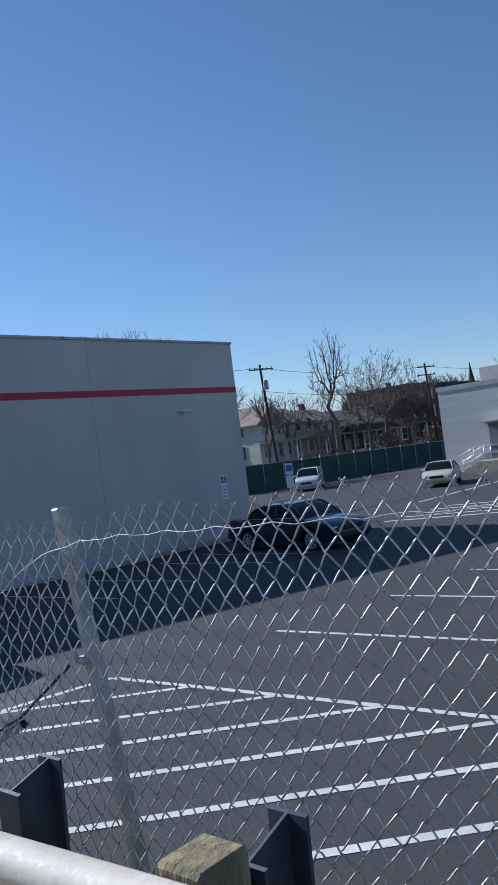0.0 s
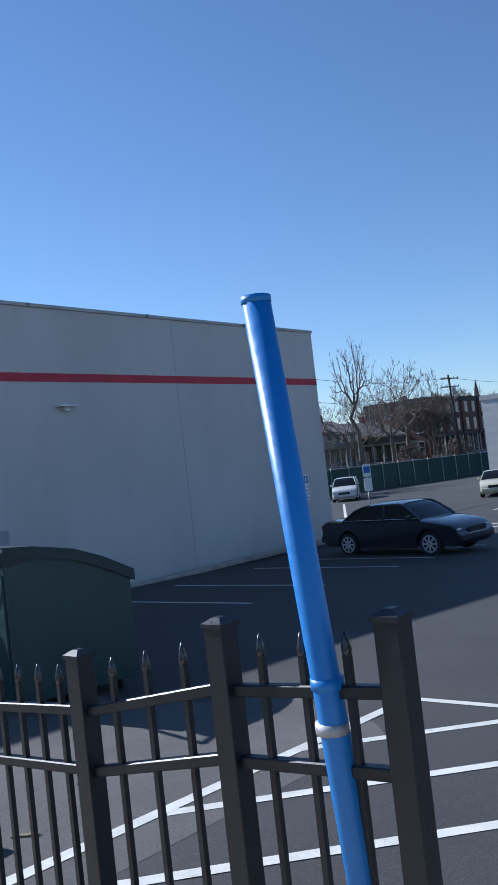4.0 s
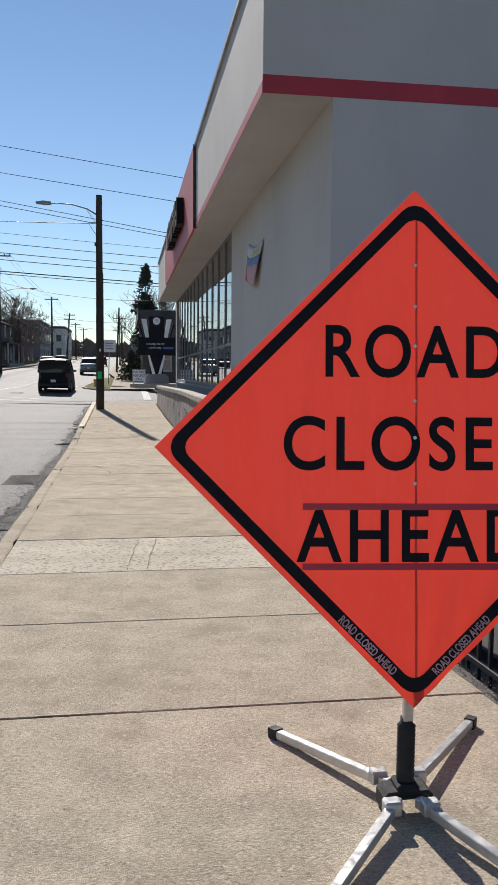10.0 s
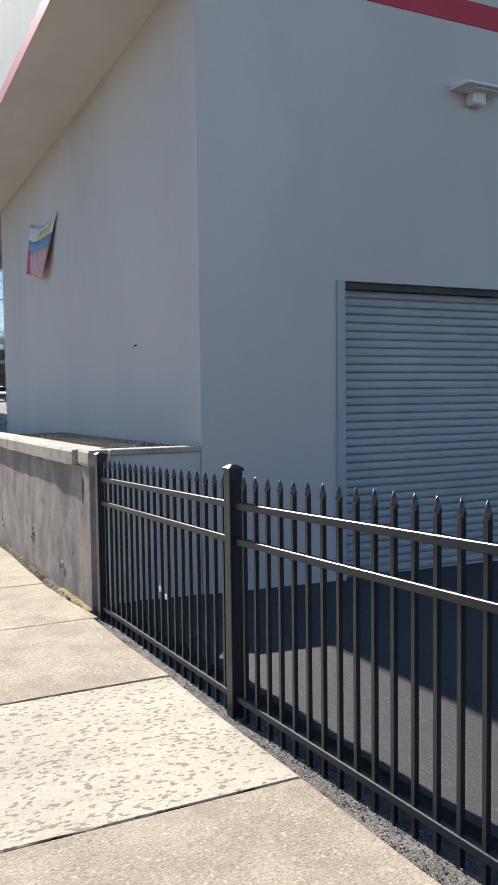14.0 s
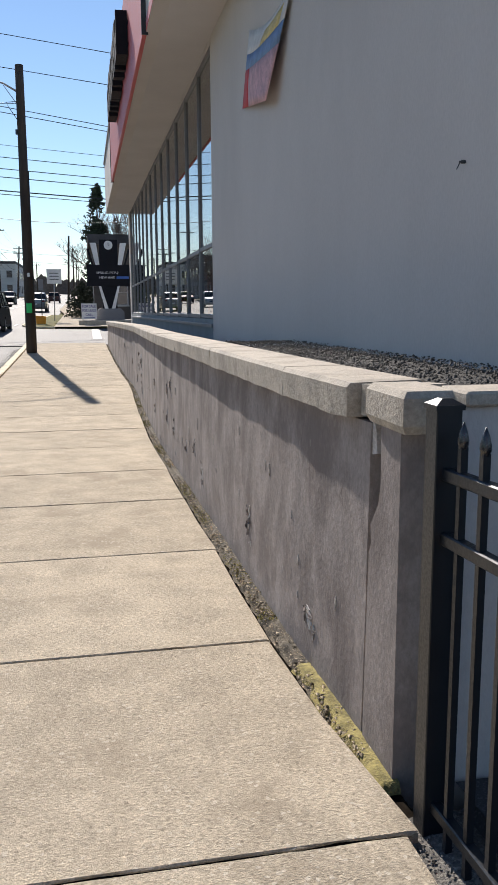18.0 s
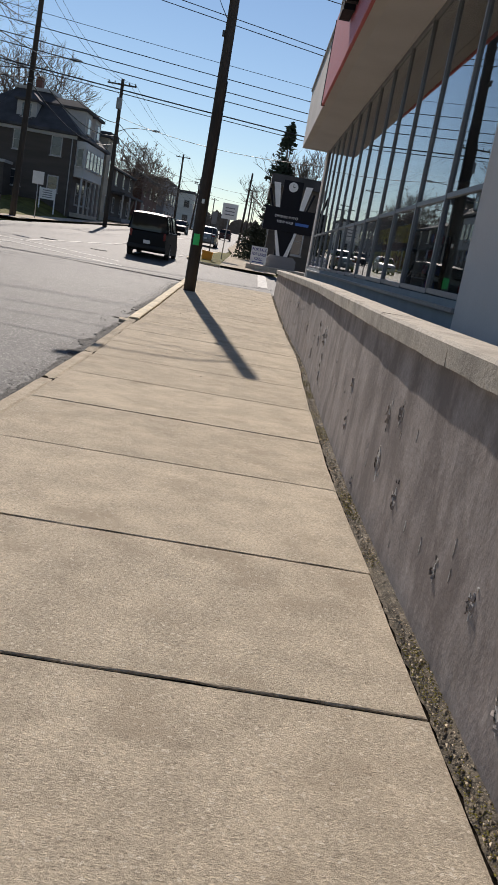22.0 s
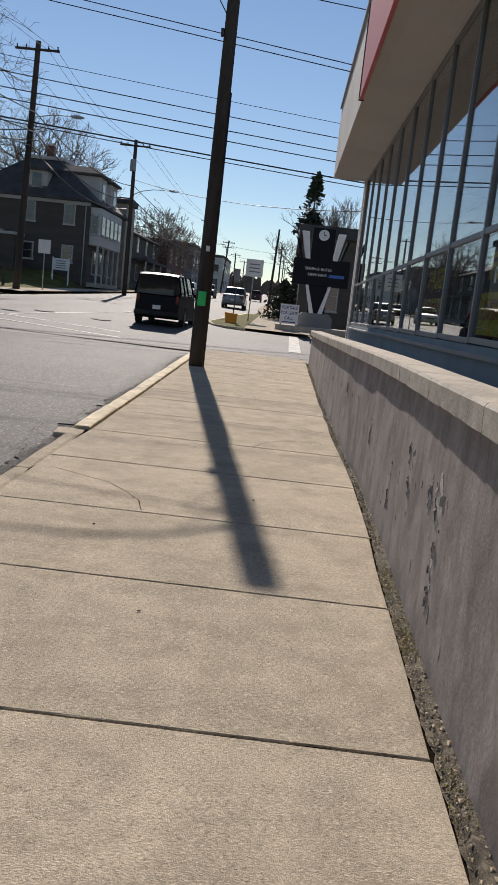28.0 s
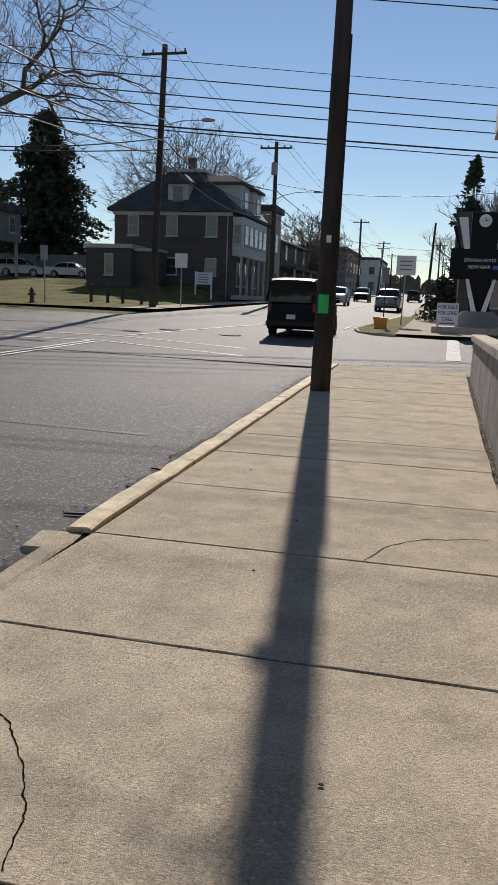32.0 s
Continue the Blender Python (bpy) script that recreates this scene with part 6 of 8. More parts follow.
for k in range(7):
    w, zc, hh = 0.66, 0.98, (0.70, 0.78, 0.66, 0.74)[k % 4]
    y0 = 28.0 - (RP0 + RP1) / 2 + k * 0.79
    bm = box_bm([((-0.14, y0 + 0.08, zc), (0.2, 0.16, hh)), ((-0.14, y0 + w - 0.08, zc), (0.2, 0.16, hh)), ((-0.14, y0 + w / 2, zc + (hh / 2 - 0.08) * (1 if k % 3 else -1)), (0.2, w - 0.3, 0.16)),
                 ((-0.14, y0 + w / 2, zc - 0.03), (0.2, w - 0.3, 0.14))])
    part("raised_letter", bm, SIGNBLACK, red_panel, "dark raised letter block")
for z in (0.8, 1.15):
    box("letter_rail", (-0.035, 30.75 - (RP0 + RP1) / 2, z), (0.03, 5.6, 0.04), SIGNBLACK, red_panel)

ban = thing("banner", (B_X0, 21.3, 3.1), "small faded banner in blue, white and red flapping on the wall", "banner")
cor = {"tr": (20.2, 3.95), "tl": (22.05, 4.12), "bl": (22.45, 3.43), "br": (20.8, 3.13)}
nu, nv = 10, 10
P = {}
for a in range(nu + 1):
    for b in range(nv + 1):
        u, v = a / nu, b / nv
        y = (cor["tr"][0] * (1 - u) + cor["tl"][0] * u) * (1 - v) + (cor["br"][0] * (1 - u) + cor["bl"][0] * u) * v
        z = (cor["tr"][1] * (1 - u) + cor["tl"][1] * u) * (1 - v) + (cor["br"][1] * (1 - u) + cor["bl"][1] * u) * v - 0.12 * math.sin(math.pi * u) * (1 - v)
        P[a, b] = (-0.02 - 0.10 * (1 - u) * v - 0.06 * math.sin(math.pi * u) * math.sin(math.pi * v), y - 21.3, z - 3.1)
for nm, mtl, rule in (("upper_field", FLAGPALE, lambda a, b: b < 3 and not (b > 0 and 1 <= a < 5)), ("yellow_field", FLAGYELLOW, lambda a, b: 0 < b < 3 and 1 <= a < 5), ("blue_field", FLAGBLUE, lambda a, b: 3 <= b < 5),
                      ("red_field", FLAGRED, lambda a, b: b >= 5 and a >= 7), ("pale_field", FLAGPINK, lambda a, b: b >= 5 and a < 7)):
    V, F, idx = [], [], {}
    for a in range(nu):
        for b in range(nv):
            if rule(a, b):
                q = []
                for c in ((a, b), (a + 1, b), (a + 1, b + 1), (a, b + 1)):
                    if c not in idx:
                        idx[c] = len(V)
                        V.append(P[c])
                    q.append(idx[c])
                F.append(q)
    o = obj(nm, smooth(me_from(nm, V, F, mtl)), ban)
    md = o.modifiers.new("thickness", "SOLIDIFY")
    md.thickness = 0.003
bb = thing("wall_bolt", (B_X0, 16.94, 1.96), "small dark hose bib bolt on the wall", "bolt")
part("stud", lathe_bm([(0.009, 0), (0.009, 0.02), (0.005, 0.022), (0.005, 0.03)], 10), DARKSTEEL, bb).matrix_local = Matrix.Rotation(radians(-90), 4, "Y")
tubes("loop", [[(-0.025, 0.0, 0, 0.003), (-0.03, 0.012, -0.02, 0.003), (-0.028, 0.03, -0.03, 0.003)]], DARKSTEEL, bb, 5)

# ---- inside the shop window ----
for k, bay in enumerate((2, 3, 5, 7, 8, 9)):
    y = WB0 + (bay + 0.5) * STEP
    s = sill_z(y)
    pt = thing("window_poster", (B_X0 + 0.095, y, s + 0.08), "yellow and black poster hung inside the shop window", "poster", "posters in the shop window")
    wd = STEP - 0.16
    box("sheet", (0, 0, 0.45), (0.004, wd, 0.9), POSTDARK, pt)
    box("yellow_field", (-0.004, 0, 0.21), (0.004, wd, 0.40), POSTER, pt)
    face = Matrix.Rotation(radians(-90), 4, "Z") @ Matrix.Rotation(radians(90), 4, "X")
    words("lettering", "FREE", 0.33, POSTER, pt, Matrix.Translation((-0.006, 0, 0.64)) @ face, "yellow capitals", 0.001, wd * 0.76, bold=0.012)
    words("lettering", "ALTERNATOR &\nSTARTER TESTING", 0.11, POSTRED, pt, Matrix.Translation((-0.008, 0, 0.25)) @ face, "red capitals", 0.001, wd * 0.86, bold=0.003)
for k, (y, h, w) in enumerate(((26.2, 1.6, 1.2), (29.8, 1.5, 1.0), (33.5, 1.7, 1.4), (37.5, 1.5, 1.2), (41.5, 1.6, 1.2))):
    rk = thing("display_shelf", (5.2, y, 0.8), "dim half-full display shelf inside the shop", "shelf", "shelves inside the shop")
    box("back", (0.2, 0, h / 2), (0.03, w, h), DARKSTEEL, rk)
    for q in range(4):
        box("shelf_board", (0, 0, 0.15 + q * 0.38), (0.4, w, 0.03), DARKSTEEL, rk)
        for j in range(4):
            if (j + q + k) % 3:
                box("carton", (0, -w / 2 + (j + 0.5) * w / 4, 0.165 + q * 0.38 + 0.11), (0.2, w / 5, 0.22), (STICKRED, SIGNBLUE, PLASTICGREY, DARKSTEEL)[(j + q) % 4], rk, 0.005)

# ---- street furniture near ----
gr = thing("storm_grate", (-1.55, 20.15, road_z(-1.55, 20.15)), "iron storm drain grate in the gutter", "drain grate")
box("frame", (0, 0, 0.01), (0.66, 1.3, 0.02), GRAVEL, gr, 0.004)
for k in range(9):
    box("bar", (0, -0.52 + 0.13 * k, 0.022), (0.56, 0.05, 0.012), RUBBER, gr)
ramp_v = []
for y, dz in ((46.4, -0.004), (46.75, -0.02), (47.95, -0.118), (48.2, -0.16)):
    ramp_v += [(x, y + 0.05 * abs(x), walk_z(y) + dz) for x in (-1.32, -0.6, 0.2, 1.15)]
ramp = tagged(obj("curb_ramp", me_from("curb_ramp", ramp_v, [(4 * j + i, 4 * j + i + 1, 4 * j + i + 5, 4 * j + i + 4) for j in range(3) for i in range(3)], CONCRETE)), "pale concrete ramp down to the side street", "ramp", kind="structure")
for k in range(11):
    obj("tactile_bar", me_from("tactile_bar", [(-1.12 + 0.1 * k + dx, y, walk_z(y) - 0.02 - 0.082 * (y - 46.75) + dz) for y in (46.9, 47.55) for dx, dz in ((0, 0), (0.008, 0.014), (0.046, 0.014), (0.054, 0))],
                               [(0, 1, 5, 4), (1, 2, 6, 5), (2, 3, 7, 6), (0, 3, 2, 1), (4, 5, 6, 7)], GALVPOST), ramp)
rmarks = thing("road_markings", (0, 0, 0), "worn white crossing and lane lines on the road", "road markings", kind="structure")
for p, q in (((-13.0, 50.8), (-8.57, 51.55)), ((-8.57, 51.55), (-2.0, 49.75)), ((-12.9, 48.8), (-8.68, 49.65)), ((-8.68, 49.65), (-1.8, 47.55)), ((-9.9, 30.0), (-8.95, 49.4)), ((-9.6, 30.0), (-8.68, 49.3)), ((-8.8, 52.0), (-6.75, 62.0))):
    lot_line(rmarks, p, q, 0.11, LINEWHITE, road_z, 0.02)
lot_line(rmarks, (-0.62, 48.6), (-1.02, 63.5), 0.16, LINEWHITE, lambda x, y: walk_z(y) - 0.128, 0.012)
lot_line(rmarks, (1.43, 50.6), (1.45, 60.3), 0.42, LINEWORN, lambda x, y: walk_z(y) - 0.128, 0.012)
for p, q in (((-6.75, 62), (-6.75, 300)), ((-3.3, 64), (-3.3, 66.5))):
    lot_line(rmarks, p, q, 0.13, LINEWORN, road_z, 0.02)
for p, q in (((-2.4, 37), (-12.5, 37.8)),):
    lot_line(rmarks, p, q, 0.03, TARSEAM, road_z, 0.012, "tar_seam")
rnd = random.Random(77)
V, F = [], []
for _ in range(9000):
    y = rnd.uniform(14, 45)
    clod(V, F, curb_x(y) - 0.03 - abs(rnd.gauss(0, 0.26)), y, road_z(-1.5, y) + 0.012, 0.003 + 0.010 * rnd.random() ** 3, rnd)
strip("gutter", [15.0 + 0.05 * k for k in range(615)], lambda y: curb_x(y) - 0.24 - 0.05 * math.sin(y * 0.9) - 0.12 * noise.noise(Vector((0, y * 1.6, 7))) - 0.09 * noise.noise(Vector((3, y * 7.0, 7))), lambda y: curb_x(y) + 0.005,
      lambda x, y: road_z(x, y) + 0.012 + 0.006 * noise.noise(Vector((x * 6, y * 3, 1))), GUTTER, "dark broken asphalt gutter along the kerb", "gutter", nx=4)
for mx_, my_ in ((-8.6, 55.5), (-6.2, 55.0)):
    mh = thing("manhole_cover", (mx_, my_, road_z(mx_, my_)), "dark round iron manhole cover in the road", "manhole cover", "manhole covers")
    part("ring", lathe_bm([(0.40, 0.0), (0.40, 0.028), (0.33, 0.028), (0.33, 0.0)], 24), GRAVEL, mh)
    part("lid", lathe_bm([(0.325, 0.0), (0.325, 0.024), (0.30, 0.027), (0.0001, 0.027)], 24), RUBBER, mh)
tagged(obj("gutter_grit", me_from("gutter_grit", V, F, STONES)), "dark grit and litter in the road gutter", "grit", kind="stuff")
for k, (x, y, a) in enumerate(((-1.62, 33.4, 10), (-1.56, 35.2, -15))):
    st = box("litter", (x, y, road_z(x, y) + 0.02), (0.22, 0.035, 0.018), RUBBER, None, 0.005, a)
    tagged(st, "dark strip of litter lying in the gutter", "litter", "litter in the gutter")

# ---- poles and wires ----
def wires(name, a, b, sag, r, parent=None):
    a, b = Vector(a), Vector(b)
    n = 14
    return [(*(a.lerp(b, k / n) - Vector((0, 0, 4 * sag * (k / n) * (1 - k / n)))), r) for k in range(n + 1)]


def pole(loc, top, r=0.15, label="dark weathered timber utility pole", arms=True, lamp=None, lean=(0, 0), turn=0.0, box_=False, light_z=None, taper=0.3):
    e = thing("utility_pole", loc, label, "utility pole", "utility poles")
    h = top - loc[2]
    tubes("shaft", [[(lean[0] * k / 8, lean[1] * k / 8, -0.3 + (h + 0.3) * k / 8, r * (1 - taper * k / 8)) for k in range(9)]], BARKPOLE, e, 14)
    c, s = math.cos(turn), math.sin(turn)
    if arms:
        for z in ([h - 0.45] if arms == 1 else [h - 0.45, h - 1.4]):
            bm = box_bm([((lean[0], lean[1] - 0.12, z), (2.4, 0.1, 0.12), math.degrees(turn))], 0.01)
            arm = part("crossarm", bm, BARKPOLE, e)
            for q in (-1.1, -0.6, 0.6, 1.1):
                part("insulator", lathe_bm([(0.03, 0), (0.05, 0.05), (0.03, 0.1), (0.045, 0.14), (0.02, 0.17)], 8), DARKSTEEL, arm).location = (lean[0] + q * c, lean[1] - 0.12 + q * s, z + 0.06)
    if box_:
        part("transformer", lathe_bm([(0.2, 0), (0.24, 0.03), (0.24, 0.8), (0.2, 0.88)], 14), PLASTICGREY, e, "grey drum transformer").location = (lean[0] * 0.8, lean[1] - 0.4, h - 2.4)
    if lamp:
        z0 = light_z - loc[2]
        dx, up = lamp
        ly = lean[1] * z0 / h
        tubes("lamp_arm", [[(0, ly, z0, 0.035), (0.25 * dx, ly, z0 + up * 0.62, 0.03), (0.55 * dx, ly, z0 + up * 0.95, 0.026), (0.8 * dx, ly, z0 + up, 0.024), (dx, ly, z0 + up, 0.022)]], GALVPOST, e, 8, "curved grey lamp bracket")
        tubes("lamp_stay", [[(0, ly, z0 - 0.5, 0.012), (0.25 * dx, ly, z0 + up * 0.5, 0.012)]], GALVPOST, e, 6)
        sg = 1 if dx > 0 else -1
        part("lamp_head", prism_bm([(dx - 0.05 * sg, z0 + up - 0.05), (dx - 0.05 * sg, z0 + up + 0.05), (dx + 0.3 * sg, z0 + up + 0.08), (dx + 0.62 * sg, z0 + up + 0.02), (dx + 0.6 * sg, z0 + up - 0.04), (dx + 0.2 * sg, z0 + up - 0.08)], "y", ly - 0.12, ly + 0.12), PLASTICGREY, e, "grey street lamp head")
    return e


np_ = pole((-0.9, 41.5, walk_z(41.5)), 9.1, 0.17, "dark timber pole with a street lamp and green tape", arms=0, lamp=(-2.1, 0.48), lean=(0, 0.9), light_z=8.2, taper=0.2)
bm = prism_bm([(0.1735 * math.cos(a), 0.1735 * math.sin(a)) for a in [radians(-122 + 8 * k) for k in range(9)]] + [(0.16 * math.cos(a), 0.16 * math.sin(a)) for a in [radians(-58 - 8 * k) for k in range(9)]], "z", 1.34, 1.66)
for v in bm.verts:
    v.co.y += 0.077 * v.co.z
part("tape_patch", bm, GREENTAPE, np_, "bright green tape patch")
box("pole_tag", (0.02, 0.095, 2.6), (0.08, 0.02, 0.12), ALU, np_)
box("junction_box", (-0.165, 0.65, 7.25), (0.07, 0.1, 0.16), DARKSTEEL, np_, 0.01)
tubes("guy_loop", [[(-0.1, 0.55, 7.6, 0.012), (-0.3, 0.55, 7.9, 0.012), (-0.45, 0.57, 8.15, 0.012), (-0.1, 0.6, 8.2, 0.012)]], WIRE, np_, 5)
tubes("riser", [[(0.17, 0.0, 0.0, 0.02), (0.155, 0.56, 6.0, 0.02)]], DARKSTEEL, np_, 6)
P2, P3, P4, P5, P6 = (-14.25, 68.7, 0.6), (-12.1, 88.5, 1.0), (-12.9, 155, 1.8), (-12.9, 190, 2.4), (-12.9, 225, 3.0)
pole(P2, 13.75, 0.2, arms=1, lamp=(2.6, 0.5), light_z=9.6, lean=(0.5, 0))
pole(P3, 12.75, 0.19, arms=1, box_=True, lamp=(3.0, 0.6), light_z=8.6)
pole(P4, 13.9, 0.2, arms=1, lamp=(2.5, 0.5), light_z=9.5)
pole(P5, 13.3, 0.2, arms=2, lean=(0.8, 0), box_=True)
pole(P6, 13.0, 0.2, arms=1)
pole((-12.9, 265, 3.6), 13.5, 0.2, arms=1)
pole((-0.9, 104, 0.75), 8.6, 0.13, arms=0, lean=(0.35, 0))
pole((-0.9, 160, 1.8), 11.0, 0.15, arms=1)
pole((-0.9, 215, 2.8), 12.0, 0.15, arms=1)
pole((-0.9, 270, 3.8), 13.0, 0.15, arms=1)
tops = [(-14.3, 20, 12.8), (P2[0] + 0.5, P2[1], 13.3), (P3[0], P3[1], 12.5), (P4[0], P4[1], 13.6), (P5[0] + 0.8, P5[1], 13.0), (P6[0], P6[1], 12.8), (-12.9, 265, 13.2)]


def cable(lines, label="thin black cable strung over the street"):
    tagged(tubes("overhead_cable", lines, WIRE, None, 5), label, "cable", "overhead cables")


for off, dz, sag, r in ((-1.1, 0, 0.9, 0.012), (0.6, 0, 0.9, 0.012), (1.1, 0, 0.9, 0.012), (0.1, -3.2, 0.8, 0.03), (0.1, -4.2, 1.0, 0.035), (-0.1, -4.9, 1.1, 0.03)):
    line = []
    for a, b in zip(tops, tops[1:]):
        line += wires("w", (a[0] + off, a[1], a[2] + dz), (b[0] + off, b[1], b[2] + dz), sag, r)
    cable([line])
# lines along the side street, crossing above the junction
for z, sag, r in ((10.05, 0.3, 0.012), (9.45, 0.35, 0.02), (8.85, 0.35, 0.022), (8.45, 0.4, 0.022), (7.7, 0.35, 0.032), (7.62, 0.5, 0.02)):
    cable([wires("w", (-52, 42.5, z + 0.3), (-15.6, 55.7, z), sag * 0.3, r) + wires("w", (-15.6, 55.7, z), (42, 76.7, z - 0.2), sag, r)])
# lines that slope down across the road towards the back of the shop
for (px, py, pz), (dx, dy, dz), a, b in (((0.87, 50.9, 9.0), (0.95, -0.21, -0.18), -46, 11), ((0.87, 50.9, 9.22), (0.95, -0.21, -0.185), -46, 11), ((0.37, 51.4, 11.1), (0.979, -0.139, -0.149), -48, 26), ((1.17, 51.7, 12.44), (0.965, -0.2, -0.172), -48, 26)):
    line = []
    for k in range(25):
        u = a + (b - a) * k / 24
        line.append((px + dx * u, py + dy * u, pz + dz * u * (1 if u > -16 else 0.6) + (0 if u > -16 else -16 * dz * 0.4), 0.016))
    cable([line])
cable([wires("w", (-0.98, 42.13, 7.85), (-14.3, 44.5, 8.5), 0.15, 0.014)])
cable([wires("w", (-12.1, 88.5, 9.8), (6, 66, 6.6), 0.7, 0.02)])
cable([wires("w", (-13.4, 68.7, 9.9), (-24, 90, 8.0), 0.4, 0.014)])
cable([wires("w", (-13.4, 68.7, 9.3), (-30, 60, 8.6), 0.8, 0.03)])
cable([wires("w", (-13.4, 68.7, 8.7), (-36, 52, 8.0), 0.8, 0.03)])
cable([wires("w", (-12.1, 88.5, 8.8), (-15.3, 100, 7.5), 0.3, 0.014)])
cable([wires("w", (-12.9, 155, 10.5), (-0.9, 160, 9.8), 0.3, 0.02)])
cable([wires("w", (-12.9, 190, 10.5), (10, 196, 9.8), 0.4, 0.02)])

# ---- vehicles ----
def car(name, label, loc, heading, paint, kind="sedan", category="car", group=""):
    """x forward, wheels on z = 0."""
    S = {"sedan": dict(L=4.8, W=1.84, wb=2.8, r=0.33, hood=0.92, belt=0.98, roof=1.44, cab=(-1.55, -0.75, 0.55, 1.25), tail=1.02),
         "suv": dict(L=4.6, W=1.86, wb=2.65, r=0.36, hood=1.05, belt=1.12, roof=1.70, cab=(-2.15, -1.85, 0.40, 1.15), tail=1.12),
         "van": dict(L=5.4, W=2.0, wb=3.2, r=0.36, hood=1.2, belt=1.25, roof=2.08, cab=(-2.66, -2.6, 1.15, 1.85), tail=1.25),
         "pickup": dict(L=5.6, W=1.98, wb=3.5, r=0.39, hood=1.15, belt=1.2, roof=1.85, cab=(-0.65, -0.45, 0.65, 1.25), tail=1.2)}[kind]
    L, W, wb, r = S["L"], S["W"], S["wb"], S["r"]
    e = thing(name, loc, label, category, group, rot_z=heading)
    f, b = L / 2, -L / 2
    fa, ra = wb / 2 + 0.1, -wb / 2 + 0.1
    low = 0.24

    def arch(cx):
        return [(cx + (r + 0.07) * math.cos(radians(a)), r + (r + 0.07) * math.sin(radians(a))) for a in range(-10, 191, 20)]

    c0, c1, c2, c3 = S["cab"]
    belt, tail, hood = S["belt"], S["tail"], S["hood"]
    nose = f - c3
    prof = [(f - 0.14, low)] + arch(fa) + arch(ra) + [(b + 0.16, low + 0.05), (b + 0.02, 0.44), (b, 0.58), (b + 0.015, tail - 0.25), (b + 0.05, tail - 0.08), (b + 0.15, tail - 0.01), (b + 0.32, tail + 0.01)]
    prof += [(c0 + 0.2, belt + 0.01), (c3 - 0.1, belt), (c3 + 0.3 * nose, hood + 0.015), (c3 + 0.6 * nose, hood - 0.05), (c3 + 0.82 * nose, hood - 0.14), (f - 0.06, hood - 0.27), (f, hood - 0.4), (f - 0.01, 0.42)]
    prof = [p for i, p in enumerate(prof) if i == 0 or math.dist(p, prof[i - 1]) > 0.004]

    def half_w(x, z):
        """Half the body's width: rounded in plan at both ends, fullest above the sills."""
        return W / 2 * (1 - 0.13 * abs(2 * x / L) ** 6) - 0.10 * max(z - 0.68, 0) ** 1.3 - 0.12 * max(0.42 - z, 0)

    bm = bmesh.new()
    rows = []
    for sd in (-1, -0.955, -0.86, -0.5, 0, 0.5, 0.86, 0.955, 1):
        k = abs(sd) ** 8
        rows.append([bm.verts.new((x * (1 - 0.022 * abs(sd) ** 4), sd * half_w(x, z), z - (0.055 * k if z > 0.8 else 0))) for x, z in prof])
    n = len(prof)
    for q, w in zip(rows, rows[1:]):
        for k in range(n):
            bm.faces.new((q[k], q[(k + 1) % n], w[(k + 1) % n], w[k]))
    bm.faces.new(rows[0][::-1])
    bm.faces.new(rows[-1])
    body = part("body", bm, paint, e, soft=True)
    body.data.set_sharp_from_angle(angle=radians(32))
    hw0, hw1 = W / 2 - 0.085, W / 2 - 0.25
    zb, zt = belt - 0.03, S["roof"]
    rise = zt - zb
    # side outline of the cabin, back to front
    cab = [(c0, zb), (c0 + (c1 - c0) * 0.55, zb + rise * 0.66), (c1 - 0.06, zb + rise * 0.87), (c1 + 0.2, zb + rise * 0.965), ((c1 + c2) / 2, zt), (c2 - 0.15, zb + rise * 0.985), (c2 + 0.04, zb + rise * 0.92), (c2 + (c3 - c2) * 0.42, zb + rise * 0.64), (c3, zb)]

    def cab_at(sd, x, z, lift=0.0):
        u = (z - zb) / rise
        y = sd * (hw0 + (hw1 - hw0) * u ** 1.15 + lift)
        return (x * (1 if u > 0.8 else 1 - 0.03 * sd ** 4), y, z - 0.045 * sd ** 4 * u + lift)

    sides = (-1, -0.88, -0.5, 0, 0.5, 0.88, 1)
    for nm, mtl, keep, lift in (("window_glass", CARGLASS, lambda i: True, 0.0), ("roof", paint, lambda i: 2 <= i < 6, 0.012)):
        bm = bmesh.new()
        grid = [[bm.verts.new(cab_at(sd, x, z, lift)) for x, z in cab] for sd in sides]
        for q, w in zip(grid, grid[1:]):
            for i in range(len(cab) - 1):
                if keep(i):
                    bm.faces.new((q[i], q[i + 1], w[i + 1], w[i]))
        if nm == "window_glass":
            bm.faces.new(grid[0])
            bm.faces.new(grid[-1][::-1])
        else:
            for row, sd in ((grid[0], -1), (grid[-1], 1)):
                low_v = [bm.verts.new((v.co.x, v.co.y + 0.012 * sd, v.co.z - 0.05)) for v in row[2:7]]
                for i in range(4):
                    bm.faces.new((row[2 + i], row[3 + i], low_v[i + 1], low_v[i]))
            bmesh.ops.delete(bm, geom=[v for v in bm.verts if not v.link_faces], context="VERTS")
        o = part(nm, bm, mtl, e, "dark tinted glass" if nm == "window_glass" else "", soft=True)
        o.data.set_sharp_from_angle(angle=radians(32))
    for s in (-1, 1):
        posts = [[cab[i] for i in (0, 1, 2, 3)], [cab[i] for i in (8, 7, 6, 5)]]
        for u in (0.44,) + (0.7,) * (kind in ("van", "suv")):
            xm = c3 + (c0 - c3) * u
            posts.append([(xm, zb), (c2 + (c1 - c2) * u, zt - 0.03)])
        for line in posts:
            tubes("pillar", [[(*cab_at(s, x, z, 0.004), 0.034) for x, z in line]], paint, e, 6)
